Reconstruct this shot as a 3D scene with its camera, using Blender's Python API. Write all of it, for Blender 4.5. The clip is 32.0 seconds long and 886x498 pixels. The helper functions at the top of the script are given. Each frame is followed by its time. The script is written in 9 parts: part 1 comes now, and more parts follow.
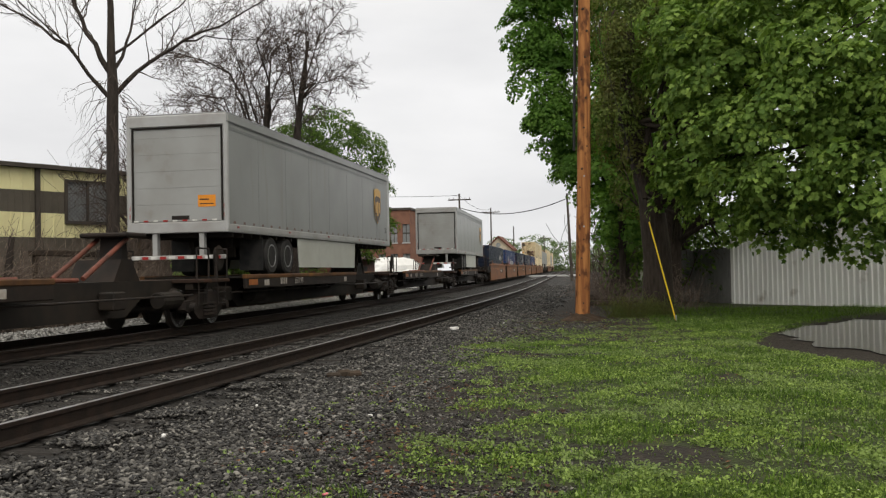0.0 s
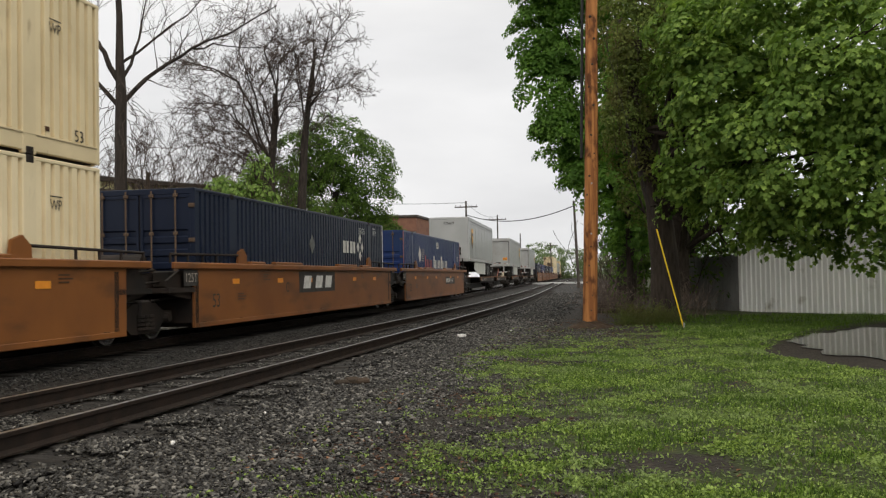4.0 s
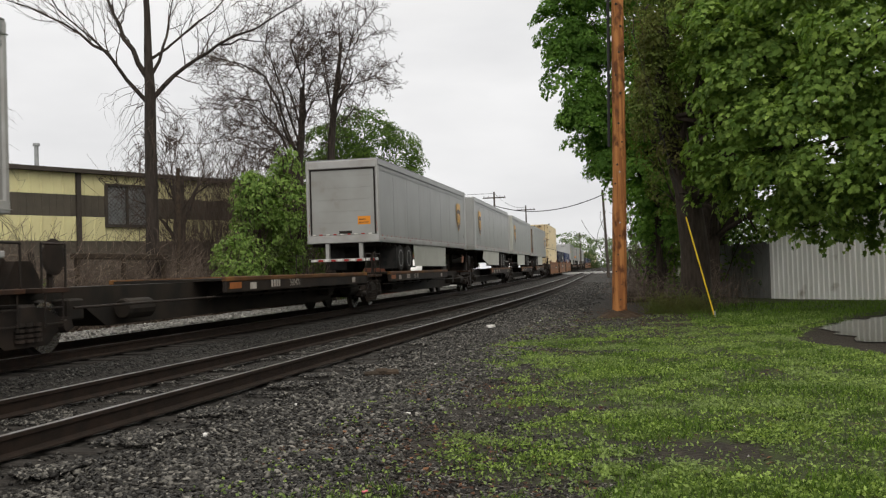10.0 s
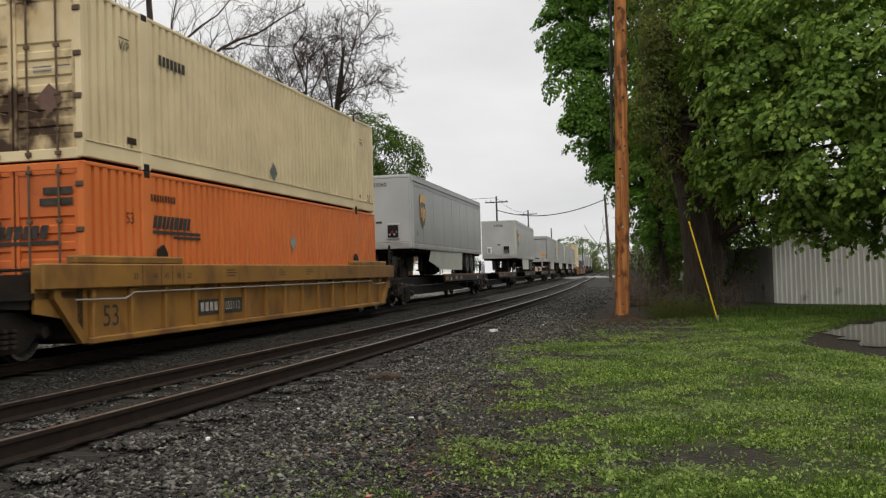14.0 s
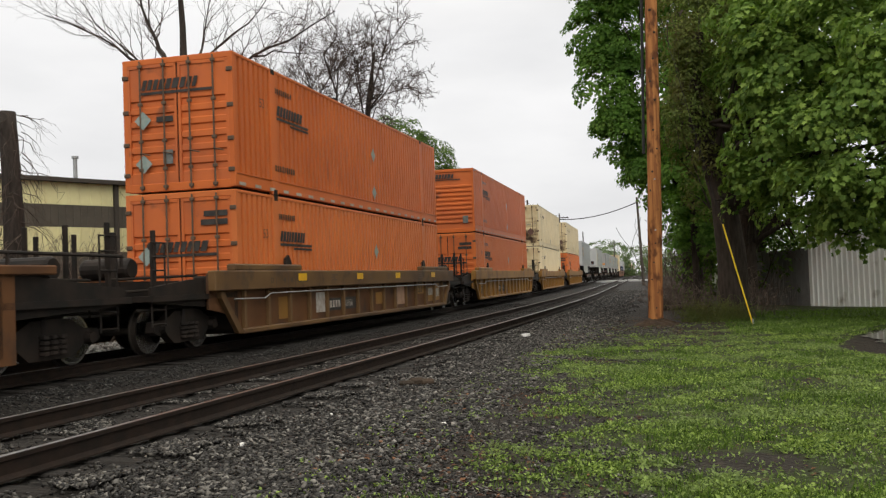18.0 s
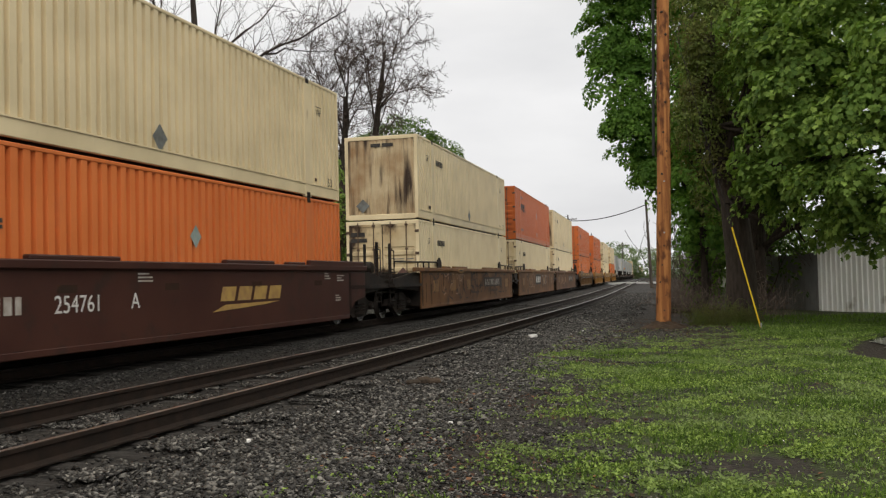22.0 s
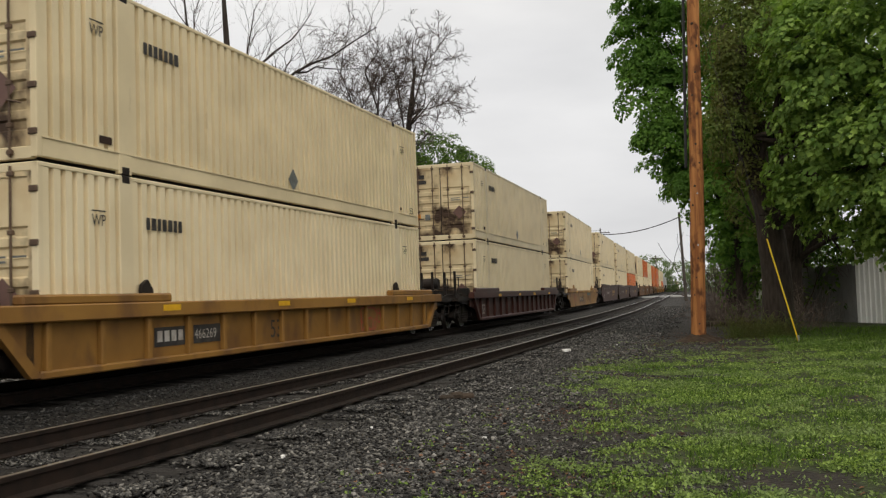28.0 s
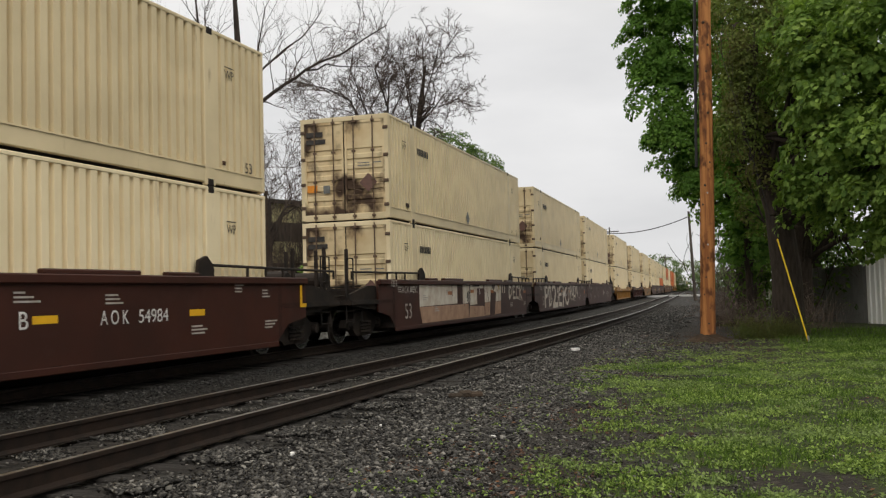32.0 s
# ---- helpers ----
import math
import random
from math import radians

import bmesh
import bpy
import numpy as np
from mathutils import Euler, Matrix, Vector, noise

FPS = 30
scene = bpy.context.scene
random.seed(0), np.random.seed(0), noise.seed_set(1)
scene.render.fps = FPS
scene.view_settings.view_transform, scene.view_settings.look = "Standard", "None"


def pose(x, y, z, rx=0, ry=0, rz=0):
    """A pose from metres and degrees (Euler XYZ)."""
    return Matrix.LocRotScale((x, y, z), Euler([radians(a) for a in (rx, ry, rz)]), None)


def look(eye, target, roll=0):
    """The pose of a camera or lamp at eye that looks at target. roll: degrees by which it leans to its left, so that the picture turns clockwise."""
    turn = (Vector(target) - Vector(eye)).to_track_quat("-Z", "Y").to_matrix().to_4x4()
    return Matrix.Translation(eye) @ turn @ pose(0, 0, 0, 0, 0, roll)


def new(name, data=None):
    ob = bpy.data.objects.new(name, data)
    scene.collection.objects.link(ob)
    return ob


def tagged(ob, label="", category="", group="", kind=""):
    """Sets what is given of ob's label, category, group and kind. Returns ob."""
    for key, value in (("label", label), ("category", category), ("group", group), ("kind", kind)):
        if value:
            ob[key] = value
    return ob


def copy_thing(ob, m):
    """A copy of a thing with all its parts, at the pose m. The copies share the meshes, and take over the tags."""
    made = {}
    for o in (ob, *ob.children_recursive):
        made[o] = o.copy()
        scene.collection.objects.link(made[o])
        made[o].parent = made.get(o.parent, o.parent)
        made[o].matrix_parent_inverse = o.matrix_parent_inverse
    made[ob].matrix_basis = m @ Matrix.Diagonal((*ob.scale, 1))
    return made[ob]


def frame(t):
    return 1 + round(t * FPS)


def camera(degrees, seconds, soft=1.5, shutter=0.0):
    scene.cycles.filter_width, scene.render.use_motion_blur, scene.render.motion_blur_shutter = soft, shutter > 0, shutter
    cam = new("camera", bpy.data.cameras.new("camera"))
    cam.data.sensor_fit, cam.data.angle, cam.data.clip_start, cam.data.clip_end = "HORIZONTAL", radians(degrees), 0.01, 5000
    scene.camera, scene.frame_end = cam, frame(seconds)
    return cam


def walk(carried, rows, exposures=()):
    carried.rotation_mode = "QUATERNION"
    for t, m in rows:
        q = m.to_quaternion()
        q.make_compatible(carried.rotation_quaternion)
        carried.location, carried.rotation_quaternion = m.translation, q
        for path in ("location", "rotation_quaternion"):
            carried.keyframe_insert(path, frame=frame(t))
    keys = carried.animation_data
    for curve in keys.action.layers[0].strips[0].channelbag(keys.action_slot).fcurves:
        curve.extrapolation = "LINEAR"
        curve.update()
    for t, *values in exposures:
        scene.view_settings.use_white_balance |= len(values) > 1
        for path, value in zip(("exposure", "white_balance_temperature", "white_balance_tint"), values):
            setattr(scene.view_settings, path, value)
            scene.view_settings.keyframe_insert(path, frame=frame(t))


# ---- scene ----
cam = camera(50.57, 32.0, soft=1.25, shutter=0.05)

# seconds, eye x, y, z, yaw to the left of the track's line, pitch, lean (radians)
EYES = [
    (0, 4.813, -0.009, 1.159, 0.1837, 0.0223, -0.0196),
    (0.5, 4.811, -0.010, 1.157, 0.1839, 0.0267, -0.0192),
    (1, 4.803, 0.003, 1.156, 0.1824, 0.0276, -0.0173),
    (1.5, 4.808, -0.016, 1.159, 0.1822, 0.0264, -0.0158),
    (2, 4.800, -0.009, 1.152, 0.1840, 0.0255, -0.0159),
    (2.5, 4.787, 0.006, 1.150, 0.1855, 0.0265, -0.0155),
    (3, 4.795, -0.006, 1.158, 0.1879, 0.0297, -0.0182),
    (3.5, 4.793, -0.015, 1.161, 0.1893, 0.0304, -0.0186),
    (5.5, 4.791, -0.004, 1.154, 0.1963, 0.0261, -0.0202),
    (6, 4.794, -0.014, 1.161, 0.1992, 0.0245, -0.0193),
    (6.5, 4.793, -0.001, 1.155, 0.2031, 0.0249, -0.0199),
    (7, 4.801, -0.015, 1.159, 0.2088, 0.0238, -0.0223),
    (7.5, 4.791, -0.001, 1.156, 0.2130, 0.0234, -0.0262),
    (8, 4.802, -0.005, 1.153, 0.2171, 0.0211, -0.0281),
    (8.5, 4.806, -0.012, 1.155, 0.2203, 0.0209, -0.0301),
    (9, 4.814, -0.020, 1.155, 0.2203, 0.0218, -0.0300),
    (9.5, 4.810, -0.012, 1.152, 0.2202, 0.0215, -0.0309),
    (10, 4.815, -0.029, 1.155, 0.2215, 0.0217, -0.0317),
    (10.5, 4.802, -0.008, 1.149, 0.2230, 0.0229, -0.0313),
    (11, 4.805, -0.008, 1.151, 0.2251, 0.0237, -0.0313),
    (11.5, 4.806, -0.015, 1.154, 0.2270, 0.0242, -0.0296),
    (12, 4.802, -0.011, 1.149, 0.2264, 0.0240, -0.0282),
    (12.5, 4.792, -0.001, 1.154, 0.2222, 0.0223, -0.0272),
    (13, 4.795, -0.014, 1.154, 0.2200, 0.0225, -0.0283),
    (13.5, 4.805, -0.024, 1.160, 0.2210, 0.0234, -0.0297),
    (14, 4.798, -0.009, 1.150, 0.2236, 0.0265, -0.0310),
    (14.5, 4.810, -0.033, 1.162, 0.2259, 0.0279, -0.0310),
    (16.5, 4.808, -0.019, 1.153, 0.2350, 0.0352, -0.0319),
    (17, 4.794, -0.005, 1.150, 0.2392, 0.0336, -0.0327),
    (17.5, 4.794, -0.015, 1.156, 0.2478, 0.0331, -0.0346),
    (18, 4.791, 0.003, 1.155, 0.2567, 0.0324, -0.0371),
    (18.5, 4.800, -0.013, 1.160, 0.2585, 0.0301, -0.0357),
    (19, 4.786, 0.008, 1.151, 0.2544, 0.0287, -0.0334),
    (19.5, 4.794, 0.003, 1.157, 0.2521, 0.0278, -0.0302),
    (20, 4.792, 0.005, 1.151, 0.2535, 0.0272, -0.0257),
    (20.5, 4.772, 0.016, 1.146, 0.2575, 0.0257, -0.0254),
    (21, 4.788, -0.002, 1.154, 0.2604, 0.0294, -0.0280),
    (21.5, 4.774, 0.011, 1.153, 0.2625, 0.0317, -0.0218),
    (22, 4.785, -0.003, 1.151, 0.2652, 0.0325, -0.0236),
    (22.5, 4.773, 0.001, 1.157, 0.2674, 0.0333, -0.0246),
    (23, 4.776, 0.003, 1.155, 0.2725, 0.0365, -0.0280),
    (23.5, 4.795, -0.014, 1.153, 0.2779, 0.0406, -0.0354),
    (24, 4.801, -0.012, 1.149, 0.2821, 0.0444, -0.0352),
    (24.5, 4.822, -0.027, 1.150, 0.2887, 0.0462, -0.0375),
    (25, 4.809, -0.009, 1.147, 0.2918, 0.0487, -0.0339),
    (25.5, 4.796, -0.010, 1.154, 0.2898, 0.0490, -0.0310),
    (27.5, 4.780, 0.005, 1.140, 0.2962, 0.0514, -0.0349),
    (28, 4.788, -0.000, 1.144, 0.2989, 0.0498, -0.0332),
    (28.5, 4.773, 0.012, 1.139, 0.3014, 0.0473, -0.0329),
    (29, 4.772, 0.014, 1.148, 0.3035, 0.0447, -0.0294),
    (29.5, 4.769, 0.017, 1.146, 0.3032, 0.0454, -0.0285),
    (30, 4.772, 0.005, 1.148, 0.3012, 0.0443, -0.0286),
    (30.5, 4.763, 0.011, 1.140, 0.2998, 0.0460, -0.0266),
    (31, 4.771, 0.001, 1.151, 0.3034, 0.0463, -0.0268),
    (31.5, 4.766, 0.006, 1.145, 0.3057, 0.0481, -0.0281),
    (32, 4.776, -0.005, 1.149, 0.3083, 0.0479, -0.0269),
]


def eye_pose(x, y, z, yaw, pitch, lean):
    ahead = Vector((-math.sin(yaw) * math.cos(pitch), math.cos(yaw) * math.cos(pitch), math.sin(pitch)))
    return look((x, y, z), Vector((x, y, z)) + ahead, math.degrees(lean))


walk(cam, [(t, eye_pose(*row)) for t, *row in EYES], [(0.0, 0.0), (2.0, -0.04), (8.0, 0.0), (12.0, -0.06), (13.0, 0.0), (14.0, -0.12), (17.0, -0.06), (18.0, 0.03), (19.0, -0.13), (21.0, -0.11), (22.0, -0.05), (24.0, -0.04), (25.0, -0.25), (28.0, -0.15), (30.0, -0.13), (32.0, -0.14)])

# ---- light: an overcast afternoon ----
world = bpy.data.worlds.new("overcast_sky")
scene.world = world
world.use_nodes = True


def sky_world():
    nt = world.node_tree
    n, l = nt.nodes, nt.links
    sky = n.new("ShaderNodeTexSky")
    sky.sky_type, sky.sun_disc = "NISHITA", False
    sky.sun_elevation, sky.sun_rotation = radians(48), radians(200)
    grey = n.new("ShaderNodeHueSaturation")
    grey.inputs["Saturation"].default_value, grey.inputs["Value"].default_value = 0.12, 0.1
    l.new(sky.outputs[0], grey.inputs["Color"])
    where = n.new("ShaderNodeTexCoord")
    stretch = n.new("ShaderNodeMapping")
    stretch.inputs["Scale"].default_value = (1.6, 1.6, 5.0)
    l.new(where.outputs["Generated"], stretch.inputs[0])
    cloud = n.new("ShaderNodeTexNoise")
    cloud.inputs["Scale"].default_value, cloud.inputs["Detail"].default_value = 1.7, 5.0
    l.new(stretch.outputs[0], cloud.inputs[0])
    ramp = n.new("ShaderNodeValToRGB")
    ramp.color_ramp.elements[0].position, ramp.color_ramp.elements[0].color = 0.33, (0.79, 0.79, 0.8, 1)
    ramp.color_ramp.elements[1].position, ramp.color_ramp.elements[1].color = 0.62, (0.965, 0.96, 0.962, 1)
    l.new(cloud.outputs[0], ramp.inputs[0])
    mix = n.new("ShaderNodeMix")
    mix.data_type = "RGBA"
    mix.inputs[0].default_value = 0.9
    l.new(grey.outputs[0], mix.inputs[6])
    l.new(ramp.outputs[0], mix.inputs[7])
    # an overcast sky is brightest overhead
    part_of = n.new("ShaderNodeSeparateXYZ")
    l.new(where.outputs["Generated"], part_of.inputs[0])
    rise = n.new("ShaderNodeMapRange")
    rise.inputs[1].default_value, rise.inputs[2].default_value, rise.inputs[3].default_value, rise.inputs[4].default_value = 0.25, 1.0, 1.0, 1.95
    l.new(part_of.outputs[2], rise.inputs[0])
    dome = n.new("ShaderNodeVectorMath")
    dome.operation = "SCALE"
    warm = n.new("ShaderNodeMix")
    warm.data_type = "RGBA"
    warm.blend_type = "MULTIPLY"
    warm.inputs[7].default_value = (1.0, 0.96, 0.87, 1)
    share = n.new("ShaderNodeMapRange")
    share.inputs[1].default_value, share.inputs[2].default_value = 0.25, 0.6
    l.new(part_of.outputs[2], share.inputs[0])
    l.new(share.outputs[0], warm.inputs[0])
    l.new(mix.outputs[2], warm.inputs[6])
    l.new(warm.outputs[2], dome.inputs[0])
    l.new(rise.outputs[0], dome.inputs["Scale"])
    l.new(dome.outputs[0], n["Background"].inputs[0])
    n["Background"].inputs[1].default_value = 1.0


sky_world()
sun = new("sun", bpy.data.lights.new("sun", "SUN"))
sun.data.energy, sun.data.angle, sun.data.color = 1.0, radians(40), (1.0, 0.96, 0.9)
sun.matrix_world = look((20, -25, 40), (0, 10, 0))
scene.view_settings.exposure = 0.0


# ---- materials ----
def material(name, colour, colour2=None, scale=3.0, rough=0.6, metal=0.0, bump=0.0, bump_scale=60.0, stretch=(1, 1, 1), lo=0.35, hi=0.65,
             spots=None, spot_scale=9.0, spot_at=(0.6, 0.7), spot_stretch=(1, 1, 1), vary=0.0, specular=0.22, detail=6.0, rough2=None):
    """A surface with a second tone in broad patches, spots of a third (rust, dirt), fine relief and a change from piece to piece."""
    m = bpy.data.materials.new(name)
    m.use_nodes = True
    n, l = m.node_tree.nodes, m.node_tree.links
    b = n["Principled BSDF"]
    b.inputs["Roughness"].default_value, b.inputs["Metallic"].default_value = rough, metal
    b.inputs["Specular IOR Level"].default_value = specular
    where = n.new("ShaderNodeTexCoord").outputs["Object"]

    def grain(size, spread, lo, hi, deep=detail):
        mp = n.new("ShaderNodeMapping")
        mp.inputs["Scale"].default_value = spread
        l.new(where, mp.inputs[0])
        t = n.new("ShaderNodeTexNoise")
        t.inputs["Scale"].default_value, t.inputs["Detail"].default_value = size, deep
        l.new(mp.outputs[0], t.inputs[0])
        r = n.new("ShaderNodeMapRange")
        r.inputs[1].default_value, r.inputs[2].default_value = lo, hi
        l.new(t.outputs[0], r.inputs[0])
        return r.outputs[0], t.outputs[0]

    def blend(a, fac, c):
        x = n.new("ShaderNodeMix")
        x.data_type = "RGBA"
        l.new(fac, x.inputs[0])
        if isinstance(a, tuple):
            x.inputs[6].default_value = (*a, 1)
        else:
            l.new(a, x.inputs[6])
        x.inputs[7].default_value = (*c, 1)
        return x.outputs[2]

    col = colour
    if colour2:
        fac, _ = grain(scale, stretch, lo, hi)
        col = blend(col, fac, colour2)
        if rough2 is not None:
            rr = n.new("ShaderNodeMapRange")
            rr.inputs[3].default_value, rr.inputs[4].default_value = rough, rough2
            l.new(fac, rr.inputs[0])
            l.new(rr.outputs[0], b.inputs["Roughness"])
    if spots:
        fac, _ = grain(spot_scale, spot_stretch, *spot_at)
        col = blend(col, fac, spots)
    if vary:
        info = n.new("ShaderNodeObjectInfo")
        r = n.new("ShaderNodeMapRange")
        r.inputs[3].default_value, r.inputs[4].default_value = 1 - vary, 1 + vary
        l.new(info.outputs["Random"], r.inputs[0])
        hs = n.new("ShaderNodeHueSaturation")
        l.new(r.outputs[0], hs.inputs["Value"])
        if isinstance(col, tuple):
            hs.inputs["Color"].default_value = (*col, 1)
        else:
            l.new(col, hs.inputs["Color"])
        col = hs.outputs[0]
    if isinstance(col, tuple):
        b.inputs["Base Color"].default_value = (*col, 1)
    else:
        l.new(col, b.inputs["Base Color"])
    if bump:
        _, raw = grain(bump_scale, stretch, 0, 1)
        bp = n.new("ShaderNodeBump")
        bp.inputs["Strength"].default_value, bp.inputs["Distance"].default_value = bump, 0.02
        l.new(raw, bp.inputs["Height"])
        l.new(bp.outputs[0], b.inputs["Normal"])
    return m


def leaf_material(name, dark, light, through_it=0.35, patch=None, patch_scale=0.8):
    """Leaves that differ one from another; patch: a tone that drifts over them in broad areas."""
    m = bpy.data.materials.new(name)
    m.use_nodes = True
    n, l = m.node_tree.nodes, m.node_tree.links
    b, out = n["Principled BSDF"], n["Material Output"]
    geo = n.new("ShaderNodeNewGeometry")
    ramp = n.new("ShaderNodeValToRGB")
    ramp.color_ramp.elements[0].color, ramp.color_ramp.elements[1].color = (*dark, 1), (*light, 1)
    l.new(geo.outputs["Random Per Island"], ramp.inputs[0])
    col = ramp.outputs[0]
    if patch:
        t = n.new("ShaderNodeTexNoise")
        t.inputs["Scale"].default_value, t.inputs["Detail"].default_value = patch_scale, 4.0
        l.new(geo.outputs["Position"], t.inputs[0])
        r = n.new("ShaderNodeMapRange")
        r.inputs[1].default_value, r.inputs[2].default_value, r.inputs[4].default_value = 0.42, 0.66, 0.85
        l.new(t.outputs[0], r.inputs[0])
        x = n.new("ShaderNodeMix")
        x.data_type = "RGBA"
        l.new(r.outputs[0], x.inputs[0])
        l.new(col, x.inputs[6])
        x.inputs[7].default_value = (*patch, 1)
        col = x.outputs[2]
    l.new(col, b.inputs["Base Color"])
    b.inputs["Roughness"].default_value, b.inputs["Specular IOR Level"].default_value = 0.6, 0.15
    tr = n.new("ShaderNodeBsdfTranslucent")
    hs = n.new("ShaderNodeHueSaturation")
    hs.inputs["Value"].default_value, hs.inputs["Saturation"].default_value = 1.3, 1.1
    l.new(col, hs.inputs["Color"])
    l.new(hs.outputs[0], tr.inputs[0])
    mix = n.new("ShaderNodeMixShader")
    mix.inputs[0].default_value = through_it
    l.new(b.outputs[0], mix.inputs[1])
    l.new(tr.outputs[0], mix.inputs[2])
    l.new(mix.outputs[0], out.inputs[0])
    return m


def island_material(name, dark, light, rough=0.8):
    m = bpy.data.materials.new(name)
    m.use_nodes = True
    n, l = m.node_tree.nodes, m.node_tree.links
    b = n["Principled BSDF"]
    geo = n.new("ShaderNodeNewGeometry")
    ramp = n.new("ShaderNodeValToRGB")
    ramp.color_ramp.elements[0].color, ramp.color_ramp.elements[1].color = (*dark, 1), (*light, 1)
    ramp.color_ramp.elements[1].position = 0.99
    for at, k in ((0.3, 0.015), (0.5, 0.07), (0.7, 0.2), (0.86, 0.42), (0.95, 0.7)):
        ramp.color_ramp.elements.new(at).color = tuple(d + (e - d) * k for d, e in zip(dark, light)) + (1,)
    l.new(geo.outputs["Random Per Island"], ramp.inputs[0])
    l.new(ramp.outputs[0], b.inputs["Base Color"])
    b.inputs["Roughness"].default_value, b.inputs["Specular IOR Level"].default_value = rough, 0.25
    return m


